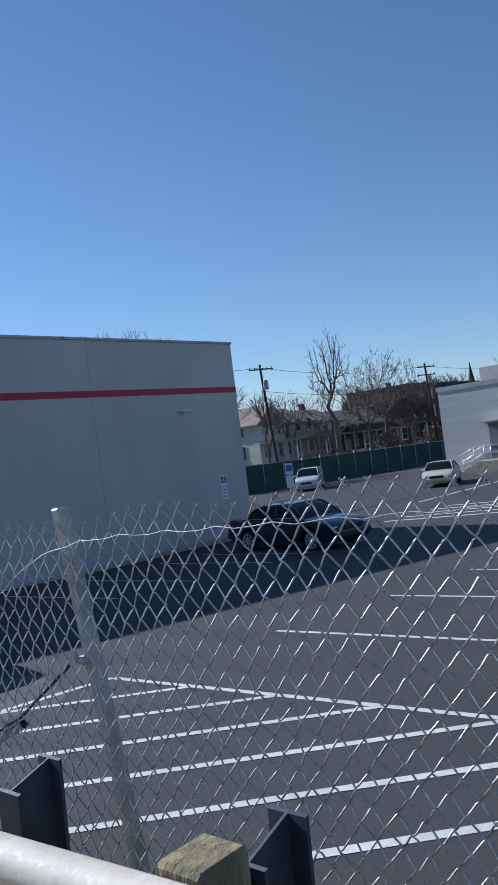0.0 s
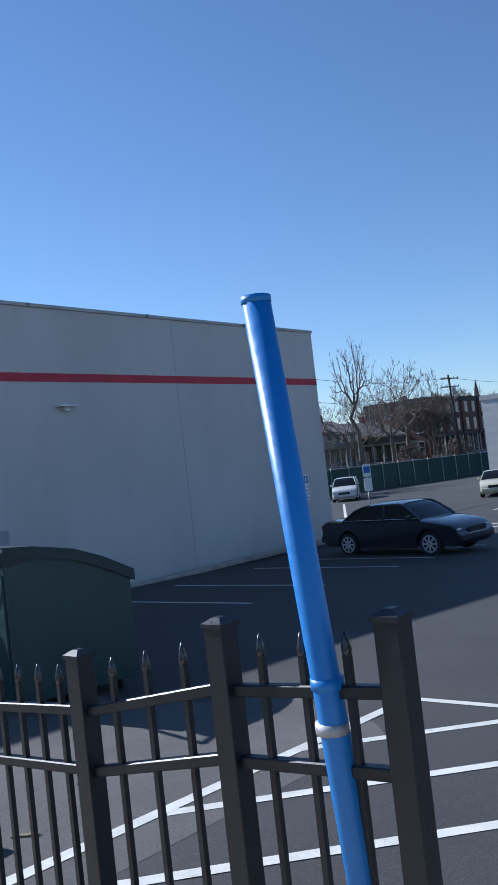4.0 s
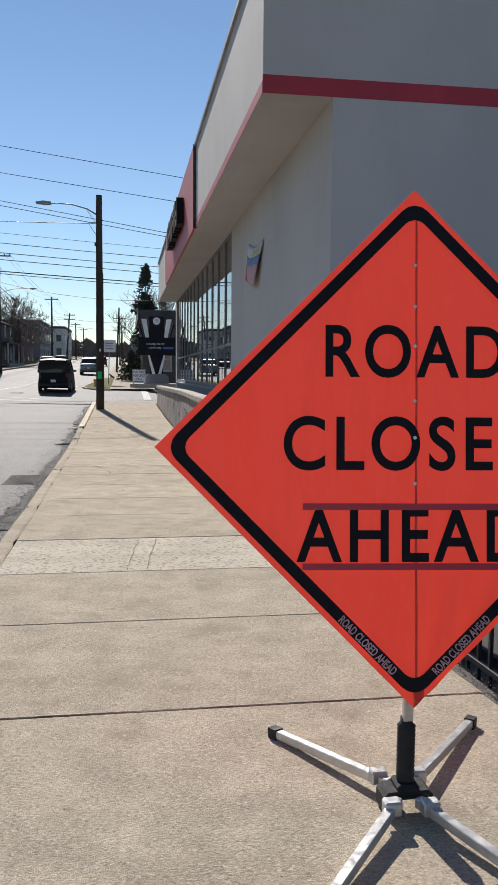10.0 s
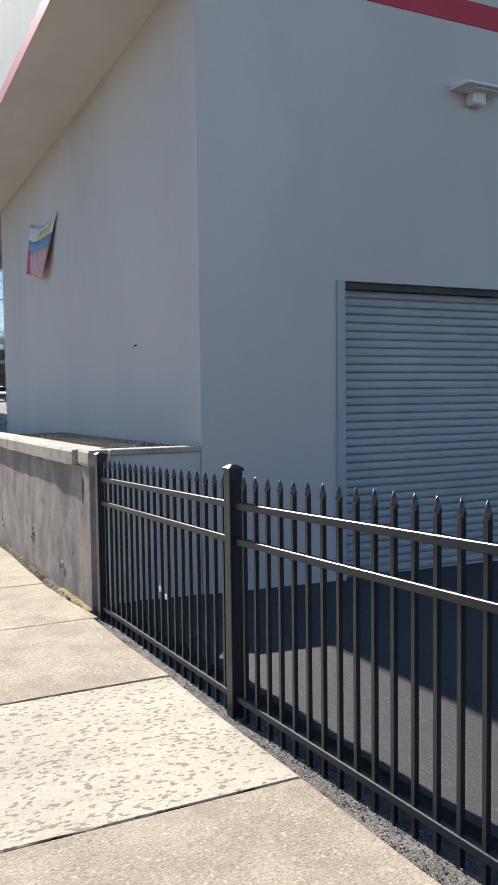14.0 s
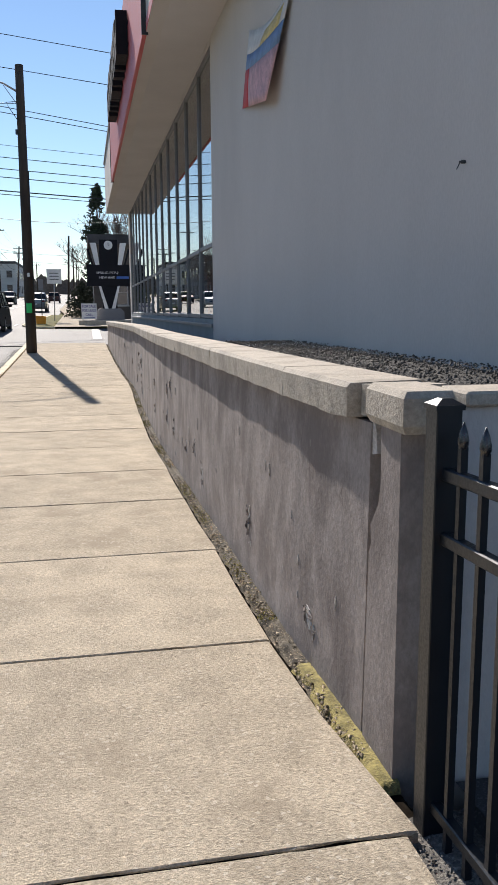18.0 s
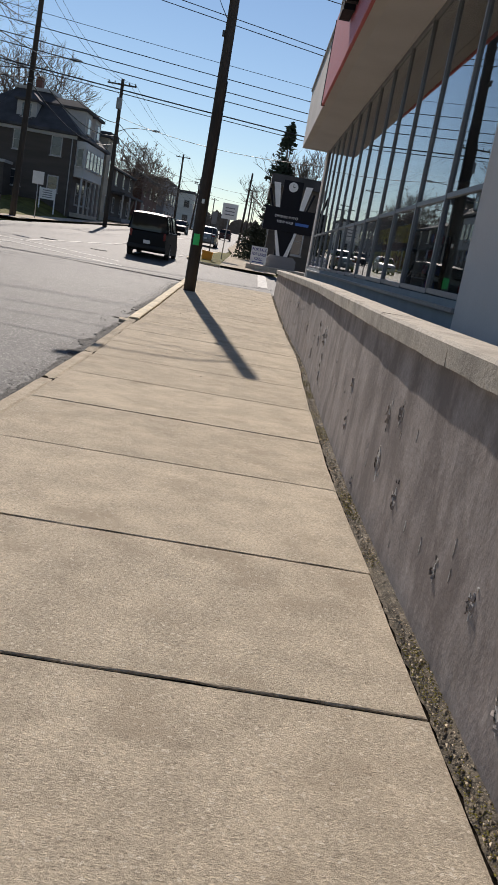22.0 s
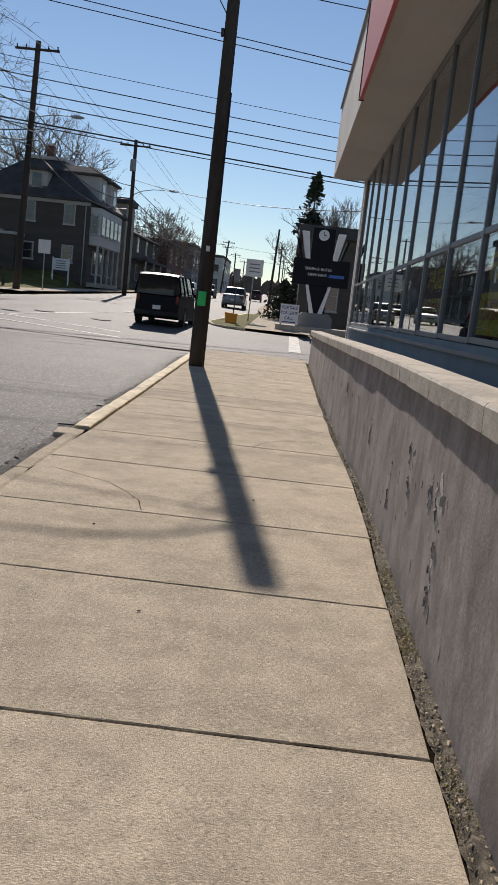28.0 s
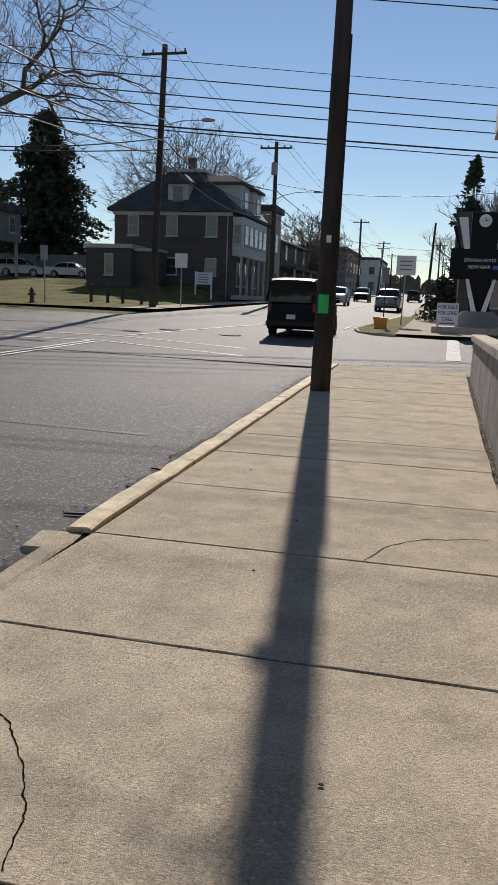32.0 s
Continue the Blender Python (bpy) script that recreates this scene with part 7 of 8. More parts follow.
        tubes("window_trim", [[(c0 + 0.1, s * (hw0 + 0.006), zb + 0.045, 0.010), (c3 - 0.1, s * (hw0 + 0.006), zb + 0.045, 0.010)]], CHROME, e, 5)
        box("mirror", (c3 - 0.32, s * (W / 2 + 0.03), zb + 0.09), (0.11, 0.18, 0.13), paint, e, 0.03)
        box("headlight", (f - 0.20, s * (W / 2 - 0.34), S["hood"] - 0.29), (0.22, 0.40, 0.12), LAMPLENS, e, 0.03)
        box("tail_light", (b + 0.10, s * (W / 2 - (0.27 if kind != "van" else 0.22)), S["tail"] - 0.2), (0.16, 0.30 if kind != "van" else 0.12, 0.15 if kind != "van" else 0.34), TAILRED, e, 0.03)
        box("sill", (0.1, s * (W / 2 - 0.03), low + 0.02), (wb - 2 * r - 0.2, 0.08, 0.08), RUBBER, e, 0.01)
        for xx in ((c0 * 0.5 + c3 * 0.5) - 0.2, c3 - 0.95):
            box("door_handle", (xx, s * (W / 2 - 0.03), S["belt"] - 0.16), (0.16, 0.035, 0.03), paint, e, 0.006)
        for cx in (fa, ra):
            wh = part("wheel", lathe_bm([(r * 0.66, -0.1), (r * 0.97, -0.1), (r, -0.06), (r, 0.06), (r * 0.97, 0.1), (r * 0.66, 0.1)], 28, "x"), RUBBER, e, "black tyre", soft=False)
            wh.matrix_local = Matrix.Translation((cx, s * (W / 2 - 0.11), r)) @ Matrix.Rotation(radians(90 * s), 4, "Z")
            rb = lathe_bm([(r * 0.70, 0.098), (r * 0.70, 0.112), (r * 0.63, 0.114), (r * 0.61, 0.098)], 24, "x")
            bmesh.ops.delete(rb, geom=[fc for fc in rb.faces if len(fc.verts) > 4], context="FACES_ONLY")
            part("rim", rb, CHROME if kind != "van" else DARKSTEEL, wh)
            for k in range(8):
                a = k * math.pi / 4
                sp = box("spoke", (0.104, math.cos(a) * r * 0.34, math.sin(a) * r * 0.34), (0.03, r * 0.55, 0.045), CHROME if kind != "van" else PLASTICGREY, wh)
                sp.rotation_euler = (a, 0, 0)
                sp.location = (0, 0, 0)
                for v in sp.data.vertices:
                    v.co.y += r * 0.34 - math.cos(a) * r * 0.34
                    v.co.z -= math.sin(a) * r * 0.34
    box("bumper", (b + 0.05, 0, 0.48), (0.16, W - 0.2, 0.2), paint if kind != "van" else RUBBER, e, 0.04)
    box("bumper", (f - 0.07, 0, 0.45), (0.16, W - 0.24, 0.2), paint, e, 0.04)
    box("grille", (f - 0.02, 0, 0.62), (0.05, 0.8, 0.14), RUBBER, e, 0.01)
    box("number_plate", (b - 0.035, 0, 0.72), (0.012, 0.31, 0.16), WHITEP, e)
    return e


car("parked_car", "dark navy saloon car parked in the shade", (20.56, 10.65, lot_z(20.56, 10.65)), radians(-97), CARDARK, "sedan", "car")
car("parked_car", "white estate car parked far across the lot", (50.3, 32.6, lot_z(50.3, 32.6)), radians(-150), CARWHITE, "suv", "car")
car("parked_car", "pale cream car parked by the white building", (44.6, 18.3, lot_z(44.6, 18.3)), radians(200), CARCREAM, "sedan", "car")
car("delivery_van", "black van driving away on the road", (-4.1, 58.0, road_z(-4.1, 58)), radians(90), CARBLACK, "van", "van")
car("street_car", "dark pickup truck on the road ahead", (-3.7, 96, road_z(-3.7, 96)), radians(90), CARGREY, "pickup", "car", "cars on the road")
car("street_car", "white car coming along the road", (-9.0, 104, road_z(-9, 104)), radians(-90), CARWHITE, "suv", "car", "cars on the road")
car("street_car", "dark car coming along the road", (-9.2, 128, road_z(-9.2, 128)), radians(-90), CARBLACK, "suv", "car", "cars on the road")
car("street_car", "dark red car far along the road", (-4.0, 150, road_z(-4, 150)), radians(90), BRICK, "suv", "car", "cars on the road")

# ---- beyond the junction, right-hand side ----
strip("far_pavement", [60.6, 64, 70, 85, 100, 140, 200, 300], lambda y: -0.85 - 0.9 * (y > 85), lambda y: 2.2, lambda x, y: walk_z(y) + 0.02, CONCRETE, "pale concrete pavement beyond the junction", "pavement", nx=2)
strip("grass_verge", [60.4, 61.5, 64, 70, 76, 82], lambda y: np.interp(y, [60.4, 61.5, 64, 82], [-1.6, -2.3, -2.75, -1.8]), lambda y: -0.85, lambda x, y: walk_z(y) + 0.03, GRASS, "wedge of winter grass between road and pavement", "grass", nx=2)
vc = thing("verge_kerb", (-2.4, 62, walk_z(62)), "pale kerb round the grass wedge", "kerb", kind="structure")
tubes("kerb_edge", [[(x + 2.4, y - 62, walk_z(y) - walk_z(62) - 0.02, 0.07) for x, y in ((-0.8, 60.3), (-1.6, 60.4), (-2.35, 61.4), (-2.8, 64), (-2.4, 73), (-1.85, 82))]], CURB, vc, 6)
sbx = thing("grit_box", (-1.75, 64.5, walk_z(64.5)), "yellow-orange grit box on the grass", "grit box")
part("tub", prism_bm([(-0.26, 0), (0.26, 0), (0.3, 0.42), (-0.3, 0.42)], "y", -0.25, 0.25), BARRELORANGE, sbx)
part("lid", prism_bm([(-0.33, 0.42), (0.33, 0.42), (0.3, 0.5), (-0.3, 0.54)], "y", -0.28, 0.28), BARRELORANGE, sbx)
rs = thing("roadside_sign", (-1.1, 69, walk_z(69)), "back of a white rectangular road sign on a post", "sign")
tubes("post", [[(0, 0, 0, 0.035), (0.08, 0, 3.3, 0.035)]], GALVPOST, rs, 6)
box("plate", (0.08, -0.04, 2.95), (0.95, 0.015, 0.95), WHITEP, rs, 0.01)
for k in range(3):
    box("text_bar", (0.08, -0.052, 3.15 - 0.2 * k), (0.6, 0.006, 0.06), GREYSIDE, rs)
rs2 = thing("roadside_sign", (-1.75, 66, walk_z(66)), "narrow dark sign on a thin post", "sign")
tubes("post", [[(0, 0, 0, 0.03), (0, 0, 2.7, 0.03)]], DARKSTEEL, rs2, 6)
box("plate", (0, -0.03, 2.4), (0.3, 0.015, 0.7), GREYSIDE, rs2)
MX, MY = 2.42, 64.0
MZ = walk_z(MY)
mon = thing("monument_sign", (MX, MY, MZ), "dark monument sign with clock, white fins and message board", "sign")
box("plinth", (0, 0, 0.12), (3.8, 2.2, 0.28), CAPCON, mon, 0.03)
part("base", prism_bm([(-0.85, 0.26), (0.85, 0.26), (0.85, 0.75), (0.65, 0.95), (-0.65, 0.95), (-0.85, 0.75)], "y", -0.4, 0.4), GREYSIDE, mon)
box("column", (0, 0, 1.6), (0.9, 0.5, 1.4), SIGNBLACK, mon, 0.01)
for s in (-1, 1):
    part("lower_fin", prism_bm([(s * 0.1, 0.95), (s * 0.32, 0.95), (s * 0.62, 2.3), (s * 0.5, 2.3)], "y", -0.34, 0.34), WHITEP, mon, "white tapering fin")
    part("upper_fin", prism_bm([(s * 0.55, 3.55), (s * 0.78, 3.55), (s * 1.08, 4.85), (s * 0.72, 4.85)], "y", -0.3, 0.3), WHITEP, mon, "white tapering fin")
    part("outer_fin", prism_bm([(s * 0.9, 3.55), (s * 1.0, 3.55), (s * 1.3, 4.5), (s * 1.16, 4.5)], "y", -0.25, 0.25), SIGNBLACK, mon)
board = box("message_board", (0.05, 0, 2.93), (2.75, 0.6, 1.28), SIGNBLACK, mon, 0.02, label="black message board with white letters")
words("lettering", "SPRING INTO", 0.2, WHITEP, board, Matrix.Translation((-0.1, -0.305, 3.08)) @ Matrix.Rotation(radians(90), 4, "X"), "", 0.002, 1.3)
words("lettering", "NEW HAIR", 0.2, WHITEP, board, Matrix.Translation((-0.12, -0.305, 2.8)) @ Matrix.Rotation(radians(90), 4, "X"), "", 0.002, 0.92)
box("colour_bar", (0.82, -0.306, 2.8), (0.75, 0.006, 0.15), SIGNBLUE, board)
box("tower", (0, 0, 4.3), (1.1, 0.46, 1.5), SIGNBLACK, mon, 0.01)
ck = part("clock", lathe_bm([(0.26, 0), (0.26, 0.04), (0.24, 0.05)], 24), WHITEP, mon, "white round clock face")
ck.matrix_local = Matrix.Translation((0, -0.23, 4.72)) @ Matrix.Rotation(radians(90), 4, "X")
box("clock_bar", (0, 0.08, 0.056), (0.03, 0.16, 0.008), SIGNBLACK, ck)
box("clock_bar", (0.05, 0.0, 0.056), (0.12, 0.03, 0.008), SIGNBLACK, ck)
fs = thing("sale_board", (1.15, 63.2, walk_z(63.2)), "white sale and lease board with dark letters", "sign")
box("board", (0, 0, 0.8), (0.9, 0.04, 0.95), WHITEP, fs, 0.004)
for t_, z in (("FOR SALE", 1.1), ("FOR LEASE", 0.85), ("CALL", 0.6)):
    words("lettering", t_, 0.22, SIGNNAVY, fs, Matrix.Translation((0, -0.024, z)) @ Matrix.Rotation(radians(90), 4, "X"), "", 0.002, 0.8 if t_ != "CALL" else 0.45, bold=0.004)
box("text_bar", (0, -0.023, 0.42), (0.65, 0.005, 0.05), SIGNNAVY, fs)
for s in (-0.38, 0.38):
    box("leg", (s, 0.04, 0.4), (0.06, 0.05, 0.8), OLDWOOD, fs)


# ---- houses ----
def window(parent, face, u, z, w, h, at, trim=TRIM, frame_w=0.09):
    """A sash window on a wall. face: 's' looks to -y, 'w' to -x, 'e' to +x; u along the wall, at: the wall's plane."""
    def place(c, s):
        du, dz, out = c
        if face == "s":
            return (u + du, at - out, z + dz), (s[0], s[2], s[1])
        sg = -1 if face == "w" else 1
        return (at + sg * out, u + du, z + dz), (s[2], s[0], s[1])
    fr = box("window", *place((0, 0, 0.03), (w + 2 * frame_w, h + 2 * frame_w, 0.06)), trim, parent)
    box("pane", *place((0, h / 4, 0.065), (w, h / 2 - 0.03, 0.02)), WINDARK, fr)
    box("pane", *place((0, -h / 4, 0.065), (w, h / 2 - 0.03, 0.02)), WINDARK, fr)
    box("sill", *place((0, -h / 2 - frame_w, 0.09), (w + 0.3, 0.08, 0.16)), trim, fr)
    return fr


def roof_bm(x0, x1, y0, y1, z, h, over, kind):
    bm = bmesh.new()
    x0, x1, y0, y1 = x0 - over, x1 + over, y0 - over, y1 + over
    b = [bm.verts.new(p) for p in ((x0, y0, z), (x1, y0, z), (x1, y1, z), (x0, y1, z))]
    d = [bm.verts.new((v.co.x, v.co.y, z - 0.2)) for v in b]
    w, l = x1 - x0, y1 - y0
    if kind == "hip":
        m = min(w, l) * 0.36
        t = [bm.verts.new(p) for p in ((x0 + m, y0 + m, z + h), (x1 - m, y0 + m, z + h), (x1 - m, y1 - m, z + h), (x0 + m, y1 - m, z + h))]
        for k in range(4):
            bm.faces.new((b[k], b[(k + 1) % 4], t[(k + 1) % 4], t[k]))
        bm.faces.new(t)
    elif kind == "gable_s":
        r0, r1 = bm.verts.new(((x0 + x1) / 2, y0, z + h)), bm.verts.new(((x0 + x1) / 2, y1, z + h))
        bm.faces.new((b[0], b[1], r0)), bm.faces.new((b[2], b[3], r1))
        bm.faces.new((b[1], b[2], r1, r0)), bm.faces.new((b[3], b[0], r0, r1))
    elif kind == "gable_w":
        r0, r1 = bm.verts.new((x0, (y0 + y1) / 2, z + h)), bm.verts.new((x1, (y0 + y1) / 2, z + h))
        bm.faces.new((b[3], b[0], r0)), bm.faces.new((b[1], b[2], r1))
        bm.faces.new((b[0], b[1], r1, r0)), bm.faces.new((b[2], b[3], r0, r1))
    else:
        t = [bm.verts.new((v.co.x, v.co.y, z + h)) for v in b]
        for k in range(4):
            bm.faces.new((b[k], b[(k + 1) % 4], t[(k + 1) % 4], t[k]))
        bm.faces.new(t)
    for k in range(4):
        bm.faces.new((d[k], d[(k + 1) % 4], b[(k + 1) % 4], b[k]))
    bm.faces.new(d[::-1])
    return bm


def house(label, x0, x1, y0, y1, z0, eave, h, walls, roofing, kind="hip", rows=((1.5, 0.9, 1.5), (4.4, 0.9, 1.5)), cols_s=3, cols_w=3, faces="sw", over=0.4, chimney=True, porch=None, group="houses", base=None):
    """Wall box, roof, sash windows on the seen faces, chimney, and a porch with posts."""
    e = thing("house", (0, 0, 0), label, "house", group)
    part("wall", prism_bm([(x0, y0), (x1, y0), (x1, y1), (x0, y1)], "z", z0 - 3 if base is None else base, eave - 0.01), walls, e)
    rf = part("roof", roof_bm(x0, x1, y0, y1, eave + 0.2, h, over, kind), roofing, e)
    if chimney:
        box("chimney", ((x0 + x1) / 2 + 0.8, (y0 + y1) / 2, eave + h + 0.35), (0.6, 0.6, 1.3), BRICK, rf)
    for zz, w, hh in rows:
        if "s" in faces:
            for k in range(cols_s):
                window(e, "s", x0 + (x1 - x0) * (k + 0.5) / cols_s, z0 + zz, w, hh, y0)
        for fc, at in (("w", x0), ("e", x1)):
            if fc in faces:
                for k in range(cols_w):
                    window(e, fc, y0 + (y1 - y0) * (k + 0.5) / cols_w, z0 + zz, w, hh, at)
    if porch:
        side, d, ph = porch
        if side == "s":
            box("porch_roof", ((x0 + x1) / 2, y0 - d / 2, z0 + ph), (x1 - x0, d, 0.25), roofing, e)
            for k in range(4):
                box("porch_post", (x0 + 0.2 + (x1 - x0 - 0.4) * k / 3, y0 - d + 0.15, z0 + ph / 2 - 0.05), (0.16, 0.16, ph - 0.15), TRIM, e)
            box("porch_floor", ((x0 + x1) / 2, y0 - d / 2, z0 + 0.2), (x1 - x0, d, 0.4), GREYSIDE, e)
        else:
            xx, sg = (x0, -1) if side == "w" else (x1, 1)
            box("porch_roof", (xx + sg * d / 2, (y0 + y1) / 2, z0 + ph), (d, y1 - y0, 0.25), roofing, e)
            for k in range(4):
                box("porch_post", (xx + sg * (d - 0.15), y0 + 0.2 + (y1 - y0 - 0.4) * k / 3, z0 + ph / 2 - 0.05), (0.16, 0.16, ph - 0.15), TRIM, e)
            box("porch_floor", (xx + sg * d / 2, (y0 + y1) / 2, z0 + 0.2), (d, y1 - y0, 0.4), GREYSIDE, e)
    return e


HZ = 2.5


def lawn_z(x, y):
    """Height of the corner lawn, rising away from the streets."""
    return road_z(-13, y) + 0.15 + float(np.interp(y, [66, 72, 92, 110], [0.0, 0.04, 1.33, 1.5])) * min(max((-15.1 - x) / 2.5, 0), 1)


h1 = house("large dark two-storey house with hipped roof and dormers", -24.7, -15.2, 88, 101, HZ, 7.65, 3.2, BRICKDARK, SHINGLE, "hip", ((1.05, 0.75, 1.2), (4.1, 0.75, 1.45)), 3, 3, "s", 0.45, False)
dm = box("dormer", (-19.65, 89.8, 9.0), (1.65, 2.8, 1.6), TRIM, h1)
window(dm, "s", -19.65, 9.05, 0.75, 1.05, 88.4)
part("dormer_roof", roof_bm(-20.5, -18.8, 88.3, 91.8, 9.95, 0.6, 0.18, "hip"), SHINGLE, dm)
for y in (91.5, 95.7):
    dm = box("dormer", (-16.3, y, 9.0), (2.4, 2.5, 2.0), TRIM, h1)
    window(dm, "e", y, 8.9, 0.9, 1.2, -15.1)
    part("dormer_roof", roof_bm(-18.8, -15.0, y - 1.3, y + 1.3, 10.15, 0.6, 0.2, "hip"), SHINGLE, dm)
box("roof_deck_curb", (-19.95, 94.5, 11.15), (3.3, 6.8, 0.26), TRIM, h1)
chim = box("chimney", (-20.1, 93.2, 11.75), (0.55, 0.6, 1.35), BRICK, h1)
box("chimney_cap", (-20.1, 93.2, 12.45), (0.68, 0.72, 0.1), CAPCON, chim)
sun_porch = box("enclosed_porch", (-14.8, 92.4, 5.9), (0.8, 8.2, 2.9), SIDING, h1, label="pale enclosed upper porch with tall windows")
for k in range(5):
    window(sun_porch, "e", 89.3 + 1.55 * k, 6.05, 0.95, 1.4, -14.4)
window(sun_porch, "s", -14.8, 6.05, 0.45, 1.4, 88.3)
box("porch_floor", (-14.8, 92.4, 1.35), (0.8, 8.2, 0.35), CAPCON, h1)
for k in range(5):
    box("porch_post", (-14.5, 88.5 + 1.95 * k, 3.0), (0.14, 0.14, 2.95), TRIM, h1)
for y in (90.2, 92.4, 95.2):
    window(h1, "e", y, 3.1, 0.9, 1.7, -15.2)
box("cornice", (-19.95, 87.9, 7.5), (9.6, 0.16, 0.26), TRIM, h1)
wing = box("side_wing", (-23.9, 86.5, 3.1), (3.6, 3.0, 3.2), BRICKDARK, h1)
box("wing_roof", (-23.9, 86.5, 4.8), (3.9, 3.3, 0.3), TRIM, wing)
window(wing, "s", -23.85, 3.45, 0.55, 1.45, 85.0)
entry = box("back_entry", (-21.2, 86.9, 2.9), (1.8, 2.2, 3.2), BRICKDARK, h1)
box("wing_roof", (-21.2, 86.85, 4.6), (1.96, 2.4, 0.22), TRIM, entry)
tubes("downpipe", [[(-15.5, 87.93, 7.5, 0.05), (-15.5, 87.93, 1.0, 0.05)]], TRIM, h1, 6)
h0 = house("grey house with its upper storey raised on posts", -48, -36.2, 82, 94, 2.4, 7.9, 0.4, GREYSIDE, SHINGLE, "flat", ((4.5, 0.8, 1.3),), 4, 4, "se", 0.4, False, None, "houses", 5.4)
for y in (82.3, 86.2, 90, 93.7):
    box("post", (-36.5, y, 3.7), (0.22, 0.22, 3.5), TRIM, h0)
for k in range(8):
    box("stair_tread", (-36.9, 89.6 - 0.28 * k, 2.6 + 0.2 * k), (1.0, 0.28, 0.05), BRICK, h0)
tubes("stair_rail", [[(-36.35, 89.8, 3.4, 0.04), (-36.35, 87.5, 5.05, 0.04)], [(-36.35, 89.8, 3.0, 0.04), (-36.35, 87.5, 4.65, 0.04)]], TRIM, h0, 6)
house("narrow brown house with a flat roof by the road", -22, -15.2, 102, 106.2, 1.3, 9.3, 0.35, TANWALL, SHINGLE, "flat", ((1.7, 0.9, 1.6), (5.2, 0.9, 1.6)), 2, 1, "se", 0.25, False)
house("dark brown terraced house with a long ridged roof", -25, -15.6, 108.5, 124, 1.5, 6.9, 2.0, BRICKDARK, SHINGLE, "gable_s", ((1.7, 0.8, 1.5), (4.6, 0.8, 1.4)), 2, 3, "se", 0.35, True, ("e", 1.6, 3.0))
house("pale flat-roofed building far along the road", -28, -15.5, 160, 182, 2.2, 9.5, 0.4, GREYSIDE, SHINGLE, "flat", ((1.7, 1.2, 1.8), (5.0, 1.2, 1.6)), 3, 5, "se", 0.1, False)
house("red brick shop far along the road", -27, -15.5, 132, 150, 1.8, 7.8, 0.4, BRICK, SHINGLE, "flat", ((1.7, 1.2, 1.8), (4.6, 1.0, 1.5)), 3, 3, "se", 0.1, False)
house("far pale block at the road's end", -24, -15, 215, 240, 3.2, 11, 0.4, SIDING, SHINGLE, "flat", ((2, 1.2, 1.8), (5.4, 1.2, 1.6)), 3, 5, "se", 0.1, False)
house("dark brown single-storey shop beyond the junction", 1.6, 15, 74, 92, 0.3, 5.6, 0.5, BRICKDARK, SHINGLE, "flat", ((1.9, 1.4, 1.8),), 4, 4, "sw", 0.35, False)
house("low brick house behind the shop", 3.2, 12, 100, 112, 0.8, 6.2, 1.6, BRICK, SHINGLE, "hip", ((1.7, 0.9, 1.5), (4.2, 0.9, 1.3)), 3, 3, "sw", 0.35, True)
house("far grey warehouse at the road's end", 2, 16, 240, 262, 3.6, 10, 0.5, GREYSIDE, SHINGLE, "flat", ((2, 1.4, 1.8), (5, 1.4, 1.6)), 4, 4, "sw", 0.2, False)

strip("corner_pavement", [66, 68, 72, 80, 90, 100, 140, 200, 300], lambda y: -15.1, lambda y: -13.0, lambda x, y: road_z(-13, y) + 0.16, CONCRETE, "pale concrete pavement on the far side of the road", "pavement", nx=1)
strip("corner_lawn", [66, 69, 72, 76, 80, 84, 88, 92, 100, 110, 130, 160], lambda y: -65, lambda y: -15.1, lawn_z, GRASS, "worn winter lawn on the street corner", "lawn", nx=40)
hyd = thing("fire_hydrant", (-20.95, 68.0, lawn_z(-20.95, 68)), "dark red fire hydrant on the lawn edge", "hydrant")
part("barrel", lathe_bm([(0.16, 0), (0.16, 0.08), (0.11, 0.1), (0.11, 0.55), (0.14, 0.57), (0.13, 0.68), (0.05, 0.78), (0.03, 0.84)], 14), BRICK, hyd)
for s in (-1, 1):
    part("nozzle", lathe_bm([(0.05, 0.1), (0.05, 0.19), (0.06, 0.19), (0.06, 0.23)], 10, "x"), BRICK, hyd).matrix_local = Matrix.Translation((0, 0, 0.45)) @ Matrix.Rotation(radians(0 if s > 0 else 180), 4, "Z")
for x in (-19.3, -18.25, -17.3, -16.15, -15.2):
    lp = thing("lawn_post", (x, 72, lawn_z(x, 72)), "short dark timber post at the edge of the lawn", "post", "posts along the lawn")
    box("shaft", (0, 0, 0.48), (0.15, 0.15, 1.1), OLDWOOD, lp, 0.01)
    part("top", prism_bm([(-0.07, 1.03), (0.07, 1.03), (0.05, 1.07), (-0.05, 1.07)], "y", -0.06, 0.06), OLDWOOD, lp)
for x, y, h, w, hh, lb in ((-13.75, 72.0, 2.95, 0.74, 0.8, "white back of a street sign on a post"), (-20.7, 69.0, 3.1, 0.45, 0.82, "speed sign back on a steel post")):
    sgn = thing("street_sign", (x, y, road_z(-13, y) + 0.16 if x > -15 else lawn_z(x, y)), lb, "sign")
    tubes("post", [[(0, 0, -0.1, 0.035), (0, 0, h, 0.035)]], GALVPOST, sgn, 6)
    box("plate", (0, -0.05, h - hh / 2), (w, 0.02, hh), WHITEP if w > 0.7 else PLASTICGREY, sgn, 0.01)
nb = thing("notice_board", (-16.1, 84, lawn_z(-16.1, 84)), "white notice board on two posts before the house", "sign")
box("board", (0, 0, 1.35), (1.1, 0.08, 0.85), WHITEP, nb, 0.01)
